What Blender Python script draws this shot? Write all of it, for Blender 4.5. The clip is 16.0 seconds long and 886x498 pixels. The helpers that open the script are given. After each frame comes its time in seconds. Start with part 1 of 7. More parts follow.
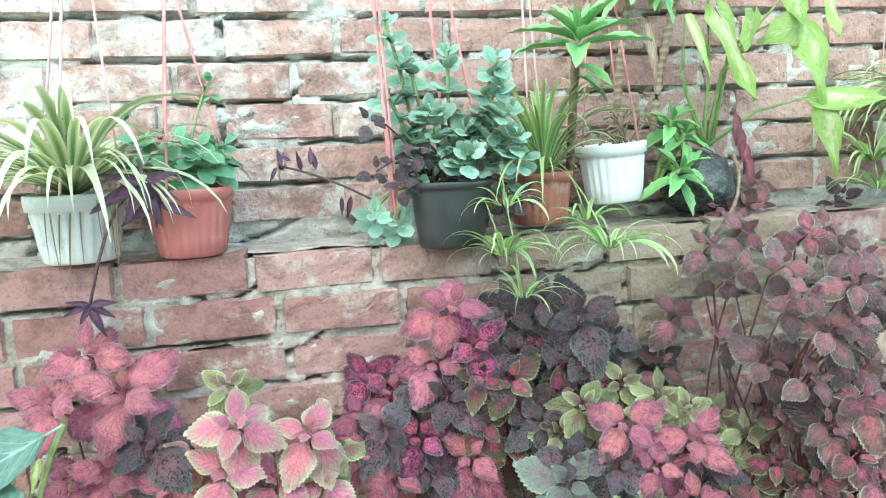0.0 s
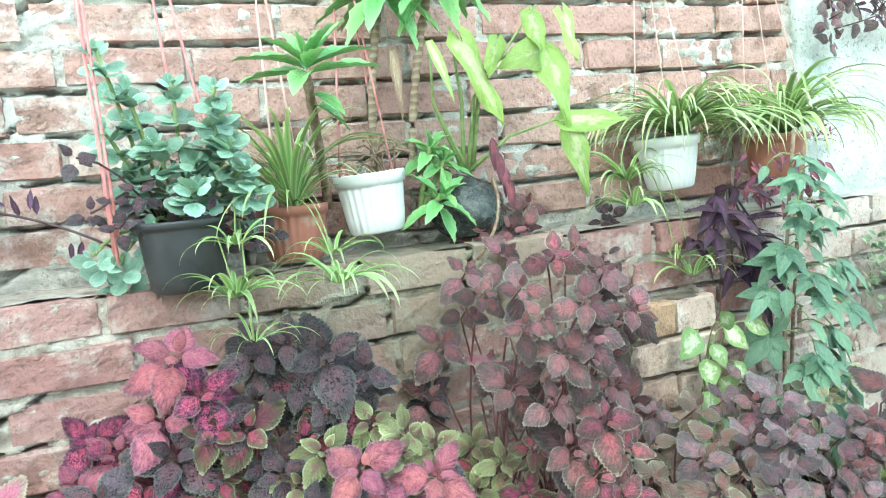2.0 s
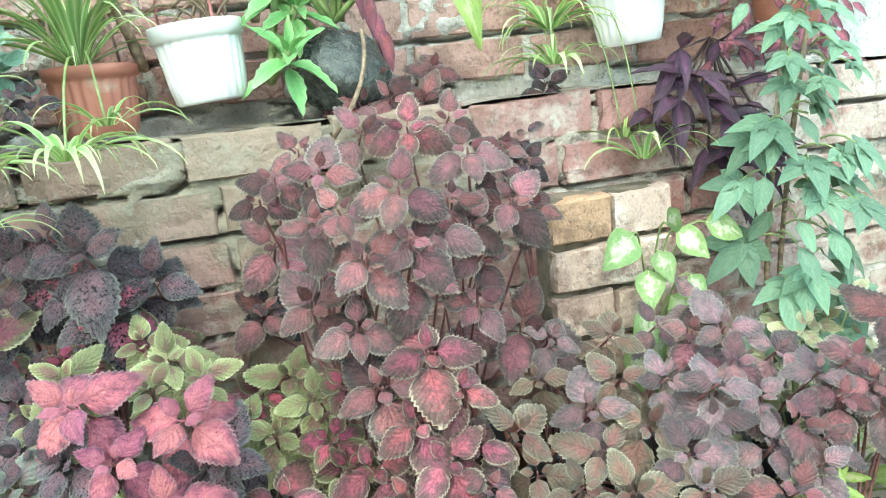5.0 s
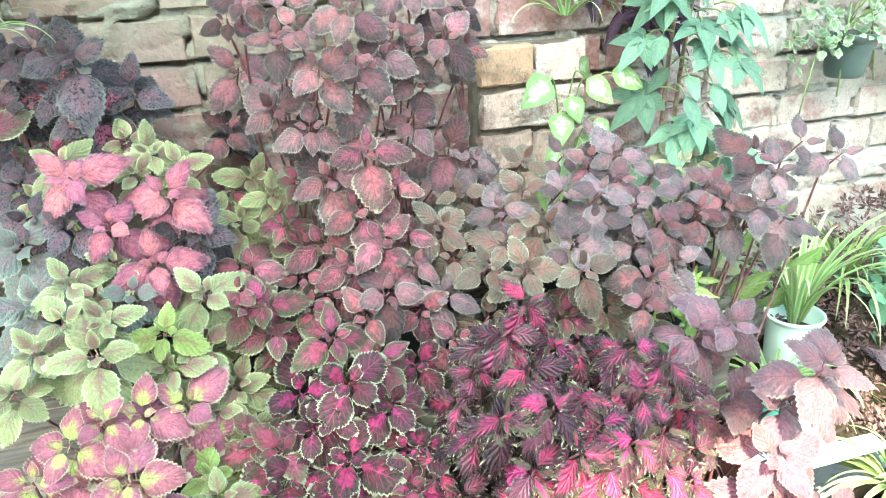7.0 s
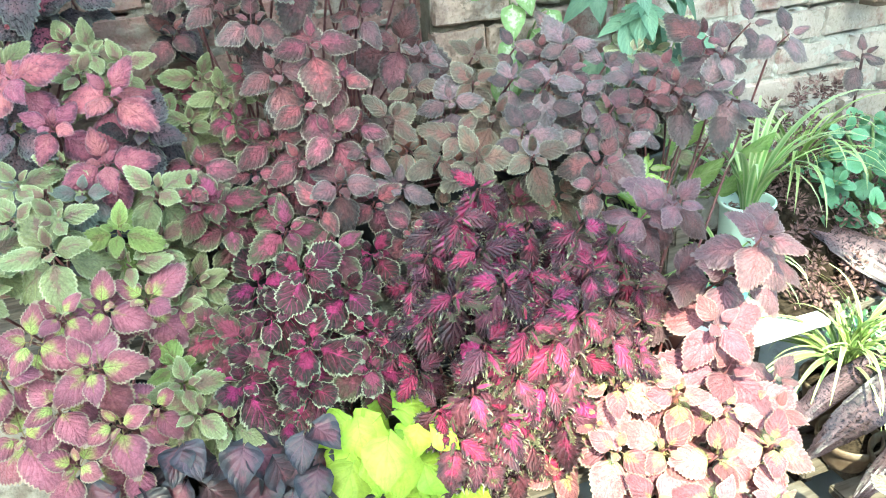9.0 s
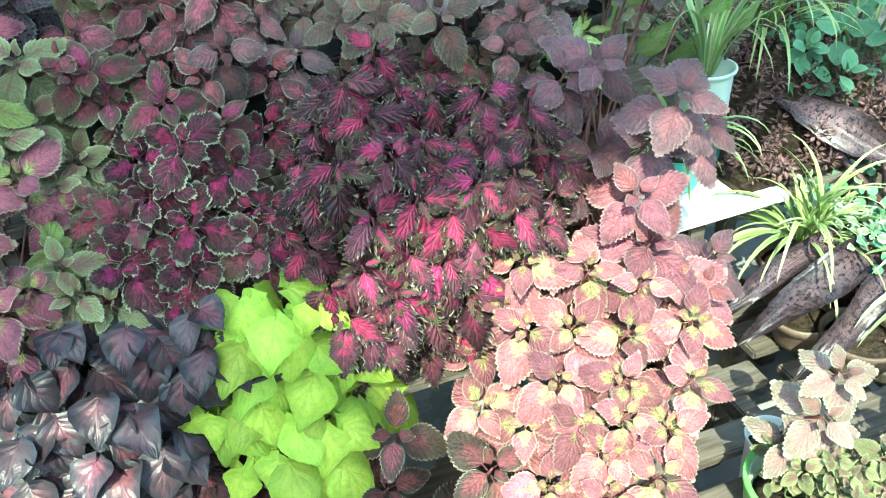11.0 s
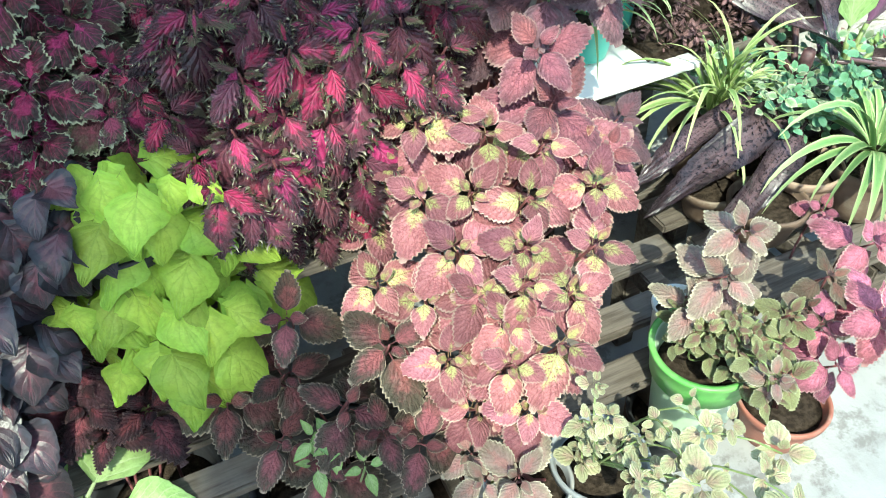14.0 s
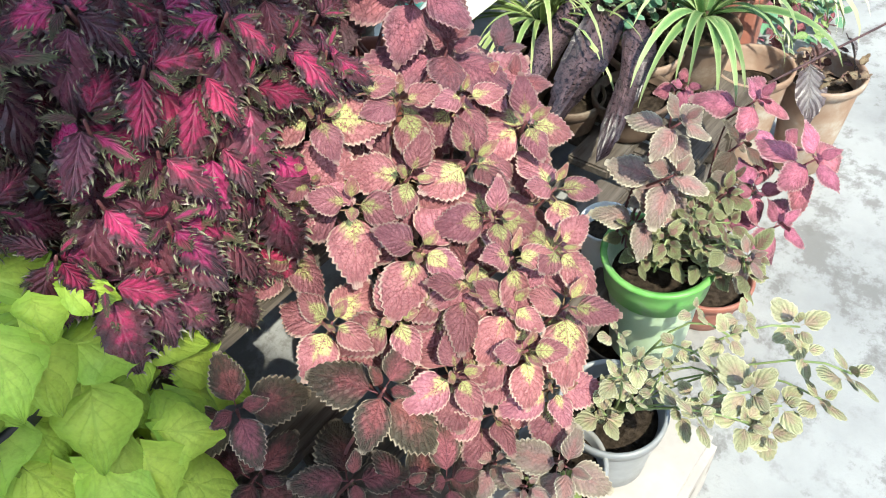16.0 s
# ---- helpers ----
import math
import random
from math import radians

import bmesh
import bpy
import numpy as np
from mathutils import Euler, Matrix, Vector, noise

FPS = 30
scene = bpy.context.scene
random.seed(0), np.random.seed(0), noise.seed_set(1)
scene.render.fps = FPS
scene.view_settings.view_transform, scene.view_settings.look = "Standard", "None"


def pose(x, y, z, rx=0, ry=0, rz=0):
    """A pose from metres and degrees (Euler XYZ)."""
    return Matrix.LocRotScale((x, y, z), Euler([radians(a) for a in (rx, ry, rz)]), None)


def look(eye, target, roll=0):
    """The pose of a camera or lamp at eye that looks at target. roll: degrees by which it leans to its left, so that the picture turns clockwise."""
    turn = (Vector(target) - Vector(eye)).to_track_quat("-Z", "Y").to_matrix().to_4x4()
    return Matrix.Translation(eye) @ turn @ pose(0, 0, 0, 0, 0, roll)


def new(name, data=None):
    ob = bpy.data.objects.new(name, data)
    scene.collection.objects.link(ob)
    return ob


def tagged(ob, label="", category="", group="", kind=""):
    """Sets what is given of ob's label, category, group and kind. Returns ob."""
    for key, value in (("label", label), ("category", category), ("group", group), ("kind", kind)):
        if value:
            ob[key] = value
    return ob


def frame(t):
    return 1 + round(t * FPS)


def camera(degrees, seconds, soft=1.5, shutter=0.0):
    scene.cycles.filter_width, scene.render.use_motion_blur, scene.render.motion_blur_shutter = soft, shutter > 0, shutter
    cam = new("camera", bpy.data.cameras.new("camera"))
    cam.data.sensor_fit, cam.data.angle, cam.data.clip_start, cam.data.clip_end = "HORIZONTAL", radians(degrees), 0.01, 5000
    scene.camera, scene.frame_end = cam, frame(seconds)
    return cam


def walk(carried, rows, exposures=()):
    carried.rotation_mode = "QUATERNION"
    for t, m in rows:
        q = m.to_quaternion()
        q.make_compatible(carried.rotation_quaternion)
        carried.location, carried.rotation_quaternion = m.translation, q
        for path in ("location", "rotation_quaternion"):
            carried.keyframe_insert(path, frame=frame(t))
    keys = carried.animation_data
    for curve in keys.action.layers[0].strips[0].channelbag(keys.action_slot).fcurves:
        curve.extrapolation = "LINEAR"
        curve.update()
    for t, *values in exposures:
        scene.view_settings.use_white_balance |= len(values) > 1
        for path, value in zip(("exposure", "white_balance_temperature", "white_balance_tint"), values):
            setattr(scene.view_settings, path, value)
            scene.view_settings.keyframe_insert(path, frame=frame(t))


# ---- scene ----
cam = camera(64.0, 16.0, soft=1.1)
METRES, EYE, TILT, LEAN, TURN = 1.9, 1.71, -8.0, 2.65, -12.04
ROWS = [
    (0.0, 0.0, 0.0, 0.0, 0.0, 0.0, 0.0),
    (0.5, 0.0272, 0.0092, 0.0007, -2.89, 0.45, 0.95),
    (1.0, 0.0725, 0.0196, 0.0069, -5.4, 0.58, 1.6),
    (1.5, 0.1204, 0.0291, 0.005, -8.04, 1.48, 2.03),
    (2.0, 0.1452, 0.0241, 0.0012, -9.01, 2.17, 3.61),
    (2.5, 0.1826, 0.0303, -0.0039, -12.14, 0.39, 3.56),
    (3.0, 0.2127, 0.0616, -0.008, -17.9, -0.09, 3.2),
    (3.2, 0.2285, 0.0769, -0.0065, -18.76, 0.35, 3.49),
    (5.3, 0.3951, 0.189, -0.0386, 0.2, -7.72, 2.7),
    (5.5, 0.395, 0.1861, -0.0458, -0.53, -9.11, 1.35),
    (6.0, 0.3907, 0.1549, -0.0516, -2.58, -9.33, 0.54),
    (6.5, 0.3872, 0.1046, -0.069, -3.79, -12.03, 0.82),
    (7.0, 0.396, 0.0638, -0.0792, -4.74, -13.72, 0.57),
    (7.5, 0.4054, 0.052, -0.0859, -6.08, -14.53, 1.31),
    (8.0, 0.4098, 0.0463, -0.0988, -6.37, -16.04, 1.46),
    (8.5, 0.4129, 0.043, -0.1071, -6.22, -17.64, 2.11),
    (8.7, 0.4122, 0.0433, -0.107, -6.77, -18.44, 2.19),
    (10.8, 0.5016, 0.0576, -0.14, -5.96, -26.47, 4.31),
    (11.0, 0.51, 0.0604, -0.1471, -5.93, -27.55, 4.14),
    (11.5, 0.5245, 0.0637, -0.1612, -6.1, -29.62, 2.46),
    (12.0, 0.5398, 0.0676, -0.1735, -7.55, -31.72, 2.6),
    (12.5, 0.5477, 0.0662, -0.1795, -7.87, -32.43, 2.36),
    (13.0, 0.5482, 0.0654, -0.1817, -7.28, -32.71, 2.59),
    (13.5, 0.5463, 0.0705, -0.1877, -8.47, -33.88, 2.77),
    (14.0, 0.5375, 0.0754, -0.1963, -11.79, -35.02, 3.16),
    (14.5, 0.5053, 0.078, -0.202, -20.1, -36.0, 6.1),
    (15.0, 0.4702, 0.0785, -0.2071, -26.3, -36.45, 7.14),
    (15.5, 0.4591, 0.1204, -0.2135, -30.14, -37.13, 7.43),
    (16.0, 0.4683, 0.1886, -0.2247, -37.91, -39.88, 9.39),
]
EXPOSURES = [(0.0, 3.1, 7500, -15), (1.5, 3.25, 7600, -16), (2.5, 3.2, 8000, -14), (3.0, 2.8, 8900, -6), (5.4, 3.7, 8000, -14), (7.0, 3.9, 7600, -14), (8.5, 3.6, 7400, -16), (11.0, 2.75, 6500, -24), (13.5, 2.15, 6400, -18), (14.5, 2.05, 6650, -7), (16.0, 1.83, 6800, -1)]
walk(cam, [(t, pose(0, 0, EYE, TILT, LEAN, TURN) @ pose(METRES * x, METRES * y, METRES * z, 90 + pitch, roll, yaw)) for t, x, y, z, yaw, pitch, roll in ROWS], EXPOSURES)

# ---- light ----
world = bpy.data.worlds.new("sky")
scene.world = world
world.use_nodes = True
wn = world.node_tree
sky = wn.nodes.new("ShaderNodeTexSky")
sky.sky_type, sky.sun_disc = "NISHITA", False
sky.sun_elevation, sky.sun_rotation = radians(50), radians(202)
wn.links.new(sky.outputs[0], wn.nodes["Background"].inputs[0])
wn.nodes["Background"].inputs[1].default_value = 0.15
SUN_WAY = Vector((0.243, 0.588, -0.766))
sun_lamp = bpy.data.lights.new("sun", "SUN")
sun_lamp.energy, sun_lamp.angle, sun_lamp.color = 1.8, radians(0.5), (1.0, 0.95, 0.88)
sun = new("sun", sun_lamp)
sun.matrix_world = look((0, 0, 6), Vector((0, 0, 6)) + SUN_WAY)


# ---- node helpers ----
class Graph:
    """A node material with terse node making."""

    def __init__(self, name):
        self.mat = bpy.data.materials.new(name)
        self.mat.use_nodes = True
        self.tree = self.mat.node_tree
        self.bsdf = self.tree.nodes["Principled BSDF"]
        self.out = self.tree.nodes["Material Output"]

    def node(self, kind, *sockets, **props):
        n = self.tree.nodes.new("ShaderNode" + kind)
        for k, v in props.items():
            setattr(n, k, v)
        for i, v in enumerate(sockets):
            self.plug(n.inputs[i], v)
        return n

    def plug(self, socket, v):
        if v is None:
            return
        if isinstance(v, bpy.types.NodeSocket):
            self.tree.links.new(v, socket)
        elif isinstance(v, (tuple, list)) and len(v) == 3 and socket.type == "RGBA":
            socket.default_value = (*v, 1)
        else:
            socket.default_value = v

    def math(self, op, a, b=None, c=None):
        return self.node("Math", a, b, c, operation=op).outputs[0]

    def ramp(self, x, lo, hi, a=0.0, b=1.0):
        n = self.node("MapRange", interpolation_type="SMOOTHSTEP")
        for i, v in enumerate((x, lo, hi, a, b)):
            self.plug(n.inputs[i], v)
        return n.outputs[0]

    def mix(self, f, a, b, blend="MIX"):
        n = self.node("Mix", data_type="RGBA", blend_type=blend)
        self.plug(n.inputs[0], f)
        self.plug(n.inputs[6], a)
        self.plug(n.inputs[7], b)
        return n.outputs[2]

    def noise(self, vec, scale, detail=3.0, rough=0.55):
        n = self.node("TexNoise")
        self.plug(n.inputs["Vector"], vec)
        n.inputs["Scale"].default_value = scale
        n.inputs["Detail"].default_value = detail
        n.inputs["Roughness"].default_value = rough
        return n.outputs[0]

    def place(self):
        return self.node("NewGeometry").outputs["Position"]

    def local(self):
        """Object coordinates, shifted at random for each object."""
        c = self.node("TexCoord").outputs["Object"]
        r = self.node("ObjectInfo").outputs["Random"]
        return self.node("VectorMath", c, self.node("CombineXYZ", self.math("MULTIPLY", r, 37.0), self.math("MULTIPLY", r, 91.0), self.math("MULTIPLY", r, 13.0)).outputs[0]).outputs[0]

    def rand(self):
        return self.node("ObjectInfo").outputs["Random"]

    def bump(self, h, strength, distance):
        n = self.node("Bump")
        n.inputs["Strength"].default_value = strength
        n.inputs["Distance"].default_value = distance
        self.plug(n.inputs["Height"], h)
        self.plug(self.bsdf.inputs["Normal"], n.outputs[0])
        return n.outputs[0]

    def finish(self, colour, rough=0.6, metal=0.0, spec=0.5):
        self.plug(self.bsdf.inputs["Base Color"], colour)
        self.plug(self.bsdf.inputs["Roughness"], rough)
        self.plug(self.bsdf.inputs["Metallic"], metal)
        self.plug(self.bsdf.inputs["Specular IOR Level"], spec)
        return self.mat


def leaf_mat(name, core, mid, rim, margin=None, core_at=0.35, rim_at=0.75, speck=None, speck_at=0.62, vein=None, vein_by=0.55,
             rough=0.45, trans=0.07, grain=0.6, veins=6.0, margin_at=0.9, spread=0.4, bump=0.6, soft=0.14, spec=0.16, across=0.75, far=0.55, start=0.25, vary=0.2, margin_by=0.6, sat=0.86, blotch=0.5, aspect=1.0, fine=30.0, quilted=0.0, aged=0.0):
    """A leaf whose colours run from the midrib (core) over the blade (mid) to the rim and a thin margin, by the leaf's own UV; older leaves (object colour) lose their core."""
    g = Graph(name)
    uv = g.node("SeparateXYZ", g.node("TexCoord").outputs["UV"])
    u, v = uv.outputs[0], uv.outputs[1]
    rnd = g.math("FRACT", g.math("ADD", g.rand(), g.node("NewGeometry").outputs["Random Per Island"]))
    s = g.math("ABSOLUTE", g.math("SUBTRACT", g.math("MULTIPLY", u, 2.0), 1.0))
    loc = g.node("CombineXYZ", g.math("ADD", g.math("MULTIPLY", u, 0.75), g.math("MULTIPLY", rnd, 37.0)), g.math("ADD", g.math("MULTIPLY", v, aspect), g.math("MULTIPLY", rnd, 91.0)), g.math("MULTIPLY", rnd, 13.0)).outputs[0]
    n1, n2 = g.noise(loc, 5.0, 4.0, 0.6), g.noise(loc, 19.0, 3.0, 0.6)
    jig = g.math("MULTIPLY", g.math("SUBTRACT", n1, 0.5), grain * 1.6)
    e = g.math("ADD", g.math("ADD", g.math("MULTIPLY", s, across), g.math("MULTIPLY", g.math("ABSOLUTE", g.math("SUBTRACT", v, start)), far)), jig)
    r = g.math("ADD", g.math("MAXIMUM", s, g.math("MULTIPLY", v, 0.95)), g.math("MULTIPLY", jig, 0.7))
    wander = g.math("MULTIPLY", g.math("SUBTRACT", n1, 0.5), 0.55)
    tri = g.math("ABSOLUTE", g.math("SUBTRACT", g.math("FRACT", g.math("ADD", g.math("SUBTRACT", g.math("MULTIPLY", v, veins), g.math("MULTIPLY", g.math("POWER", s, 0.8), 2.4)), wander)), 0.5))
    line = g.math("MAXIMUM", g.math("MULTIPLY", g.math("MULTIPLY", g.ramp(tri, 0.12, 0.0), g.ramp(s, 1.0, 0.55)), g.ramp(n2, 0.2, 0.5)), g.ramp(s, 0.05, 0.015))
    e = g.math("SUBTRACT", g.math("SUBTRACT", e, g.math("MULTIPLY", line, 0.1)), g.math("MULTIPLY", g.math("SUBTRACT", g.math("FRACT", g.math("MULTIPLY", rnd, 5.7)), 0.5), vary))
    if aged:
        age = g.math("MULTIPLY", g.math("SUBTRACT", g.node("SeparateXYZ", g.node("ObjectInfo").outputs["Color"]).outputs[0], 0.5), aged)
        e, r = g.math("ADD", e, age), g.math("ADD", r, g.math("MULTIPLY", age, 0.5))
    col = g.mix(g.ramp(e, core_at - soft, core_at + soft), core, mid)
    col = g.mix(g.ramp(r, rim_at - 0.32, rim_at + 0.18), col, rim)
    if speck:
        col = g.mix(g.ramp(g.math("ADD", g.math("MULTIPLY", g.noise(loc, fine, 2.0, 0.6), 0.75), g.math("MULTIPLY", n1, 0.25)), speck_at - 0.04, speck_at + 0.02), col, speck)
    col = g.mix(g.math("MULTIPLY", g.ramp(g.math("ADD", g.math("MULTIPLY", n1, 0.5), g.math("MULTIPLY", n2, 0.5)), 0.42, 0.62), blotch), col, g.mix(1.0, col, (0.5, 0.46, 0.5), "MULTIPLY"))
    height = g.math("MULTIPLY", n2, 0.5)
    if quilted:
        cells = g.node("TexVoronoi", feature="DISTANCE_TO_EDGE")
        g.plug(cells.inputs["Vector"], g.node("VectorMath", loc, g.node("CombineXYZ", g.math("MULTIPLY", n2, 0.06), g.math("MULTIPLY", n1, 0.06), 0.0).outputs[0]).outputs[0])
        cells.inputs["Scale"].default_value = 13.0
        puff = g.ramp(cells.outputs["Distance"], 0.0, 0.16)
        height = g.math("ADD", height, g.math("MULTIPLY", puff, 0.8))
        # Shade in the creases between the puffs, painted into the leaf colour.
        col = g.mix(g.math("MULTIPLY", g.math("SUBTRACT", 1.0, puff), 0.55 * quilted), col, g.mix(1.0, col, (0.5, 0.45, 0.48), "MULTIPLY"))
    if vein:
        col = g.mix(g.math("MULTIPLY", line, vein_by), col, vein)
    if margin:
        edge = g.math("ADD", g.math("MAXIMUM", s, g.math("SUBTRACT", g.math("MULTIPLY", v, 1.02), 0.03)), g.math("MULTIPLY", g.math("SUBTRACT", n2, 0.5), 0.1))
        col = g.mix(g.math("MULTIPLY", g.ramp(edge, margin_at - 0.04, margin_at + 0.05), margin_by), col, margin)
    hs = g.node("HueSaturation")
    hs.inputs["Saturation"].default_value = sat
    g.plug(hs.inputs["Value"], g.math("ADD", 1.0 - spread / 2, g.math("MULTIPLY", rnd, spread)))
    g.plug(hs.inputs["Hue"], g.math("ADD", 0.488, g.math("MULTIPLY", g.math("FRACT", g.math("MULTIPLY", rnd, 17.3)), 0.024)))
    g.plug(hs.inputs["Color"], col)
    col = hs.outputs[0]
    pillow = g.math("MULTIPLY", g.math("POWER", g.math("MULTIPLY", tri, 2.0), 0.6), g.ramp(s, 0.0, 0.12))
    nrm = g.bump(g.math("ADD", height, g.math("MULTIPLY", pillow, 1.1)), bump, 0.003)
    g.finish(col, g.math("ADD", rough, g.math("MULTIPLY", g.math("SUBTRACT", n2, 0.5), 0.4)), spec=spec)
    t = g.node("BsdfTranslucent", g.mix(0.5, col, g.mix(1.0, col, (1.0, 0.9, 0.6), "MULTIPLY")))
    g.plug(t.inputs["Normal"], nrm)
    m = g.node("MixShader", trans, g.bsdf.outputs[0], t.outputs[0])
    g.plug(g.out.inputs[0], m.outputs[0])
    return g.mat


def plain_mat(name, a, b, scale=30.0, rough=0.5, bump=0.2, fine=None, spec=0.5, dist=0.003, dirt=None, dirt_at=0.6, dirt_scale=12.0):
    """Two tones by a coarse noise, with a fine grain, relief and patches of dirt."""
    g = Graph(name)
    loc = g.local()
    n1, n2 = g.noise(loc, scale, 4.0), g.noise(loc, fine or scale * 6, 3.0)
    col = g.mix(g.ramp(n1, 0.35, 0.65), a, b)
    if dirt:
        col = g.mix(g.ramp(g.noise(loc, dirt_scale, 5.0, 0.65), dirt_at - 0.08, dirt_at + 0.1), col, dirt)
    g.bump(g.math("ADD", n1, g.math("MULTIPLY", n2, 0.5)), bump, dist)
    return g.finish(col, g.math("ADD", rough - 0.1, g.math("MULTIPLY", n2, 0.2)), spec=spec)


# ---- shapes ----
def mesh_of(name, verts, faces, mat=None, uvs=None, smooth=True):
    me = bpy.data.meshes.new(name)
    me.from_pydata([tuple(v) for v in verts], [], faces)
    if uvs is not None:
        layer = me.uv_layers.new(name="UVMap")
        for loop in me.loops:
            layer.data[loop.index].uv = uvs[loop.vertex_index]
    for p in me.polygons:
        p.use_smooth = smooth
    if mat:
        me.materials.append(mat)
    me.update()
    return me


def thing(name, at, label, category, group=""):
    """An empty at a thing's base, which parents its parts."""
    ob = new(name)
    ob.location = at
    ob.empty_display_size = 0.05
    return tagged(ob, label, category, group)


def part(name, data, mat, parent, label="", m=None, kind=""):
    """Links a bmesh or a mesh as one object under a thing; m is its pose in the world."""
    if isinstance(data, bmesh.types.BMesh):
        me = bpy.data.meshes.new(name)
        data.to_mesh(me)
        data.free()
        data = me
    if mat and not data.materials:
        data.materials.append(mat)
    ob = new(name, data)
    m = m if m is not None else Matrix()
    if parent is not None:
        ob.parent = parent
        top, off = parent, Vector((0, 0, 0))
        while top is not None:
            off = off + Vector(top.location)
            top = top.parent
        m = Matrix.Translation(-off) @ m
    ob.matrix_basis = m
    return tagged(ob, label, kind=kind)


def axes(at, along, up, sx=1.0, sy=1.0, sz=1.0):
    """A pose whose Y lies along a way and whose Z is as near up as it can be."""
    y = Vector(along).normalized()
    x = y.cross(Vector(up))
    if x.length < 1e-4:
        x = y.cross(Vector((0.3, 0.5, 0.8)))
    x.normalize()
    z = x.cross(y)
    m = Matrix((x * sx, y * sy, z * sz)).transposed().to_4x4()
    m.translation = at
    return m


class Heap:
    """Gathers many small pieces into one mesh."""

    def __init__(self):
        self.empty()

    def empty(self):
        self.on, self.verts, self.faces, self.uvs, self.mats, self.slots = False, [], [], [], [], []

    def add(self, me, m):
        b = len(self.verts)
        mat = me.materials[0]
        if mat not in self.mats:
            self.mats.append(mat)
        self.verts += [m @ v.co for v in me.vertices]
        uv = [(0.5, 0.5)] * len(me.vertices)
        for loop in me.loops:
            uv[loop.vertex_index] = tuple(me.uv_layers[0].data[loop.index].uv)
        self.uvs += uv
        for p in me.polygons:
            self.faces.append(tuple(b + i for i in p.vertices))
            self.slots.append(self.mats.index(mat))

    def drop(self, name, parent, label):
        me = mesh_of(name, self.verts, self.faces, None, self.uvs)
        for mat in self.mats:
            me.materials.append(mat)
        me.polygons.foreach_set("material_index", self.slots)
        self.empty()
        return part(name, me, None, parent, label, kind="stuff")


heap = Heap()


def leaf_mesh(name, mat, width=0.62, rows=14, tooth=0.05, droop=0.25, fold=0.12, peak=0.62, lobe=0.0, wave=0.02, seed=0, stalk=0.12, tip=0.9, lean=0.03, cup=0.0, outline=None, ripple=9):
    """A leaf of unit length along +Y from its stalk, its upper side to +Z, with teeth along its rim."""
    rng = random.Random(seed)
    cols = (-1.0, -0.6, 0.0, 0.6, 1.0)
    verts, uvs, faces = [], [], []
    ph = rng.uniform(0, 6)
    for i in range(rows + 1):
        v = i / rows
        w = 0.5 * width * max(0.0, math.sin(math.pi * min(1.0, v ** peak * 0.995 + 0.005))) ** tip
        if outline:
            k = v * (len(outline) - 1)
            q = min(int(k), len(outline) - 2)
            w = width * (outline[q] + (outline[q + 1] - outline[q]) * (k - q))
        for c in cols:
            edge = abs(c) == 1.0
            ww = w
            y = v
            if edge and 0 < i < rows:
                ww += tooth * (0.5 if i % 2 else -0.5)
                y += lean if i % 2 else 0.0
            y -= lobe * c * c * (1 - v) ** 2
            x = c * max(ww, 0.004)
            z = fold * abs(x) - cup * c * c * ww - droop * v * v + wave * math.sin(ph + ripple * v + 2 * c) * abs(c) + rng.uniform(-0.004, 0.004)
            verts.append((x, stalk + y * (1 - stalk), z))
            uvs.append(((c + 1) / 2, v))
    n = len(cols)
    for i in range(rows):
        for j in range(n - 1):
            a = i * n + j
            faces.append((a, a + 1, a + n + 1, a + n))
    b = len(verts)
    for y, h in ((0.0, 0.012), (stalk + 0.02, 0.010)):
        verts += [(-h, y, 0), (h, y, 0), (0, y, -h * 1.6)]
        uvs += [(0.5, 0.0)] * 3
    faces += [(b, b + 1, b + 4, b + 3), (b + 1, b + 2, b + 5, b + 4), (b + 2, b, b + 3, b + 5)]
    return mesh_of(name, verts, faces, mat, uvs)


def strap_mesh(name, mat, width=0.05, arch=0.8, twist=0.0, rows=10, fold=0.25, seed=0, base=0.6, start=70.0):
    """A strap-shaped leaf of unit length that leaves at an angle to the ground and arches over; +Y is outward, +Z up."""
    rng = random.Random(seed)
    verts, uvs, faces = [], [], []
    y = z = 0.0
    a = radians(start)
    bend = radians(start + 90 * arch) / rows
    for i in range(rows + 1):
        v = i / rows
        w = width * 0.5 * (base + (1 - base) * math.sin(math.pi * min(1, v * 1.4 + 0.05))) * (1 - v ** 4) + 0.0006
        tw = twist * v
        for c in (-1, 0, 1):
            dx, dz = c * w * math.cos(tw), abs(c) * w * fold + c * w * math.sin(tw)
            verts.append((dx, y - dz * math.sin(a), z + dz * math.cos(a)))
            uvs.append(((c + 1) / 2, v))
        y += math.cos(a) / rows
        z += math.sin(a) / rows
        a -= bend * (0.45 + 1.1 * v) + rng.uniform(-0.03, 0.03)
    for i in range(rows):
        for j in range(2):
            k = i * 3 + j
            faces.append((k, k + 1, k + 4, k + 3))
    return mesh_of(name, verts, faces, mat, uvs)


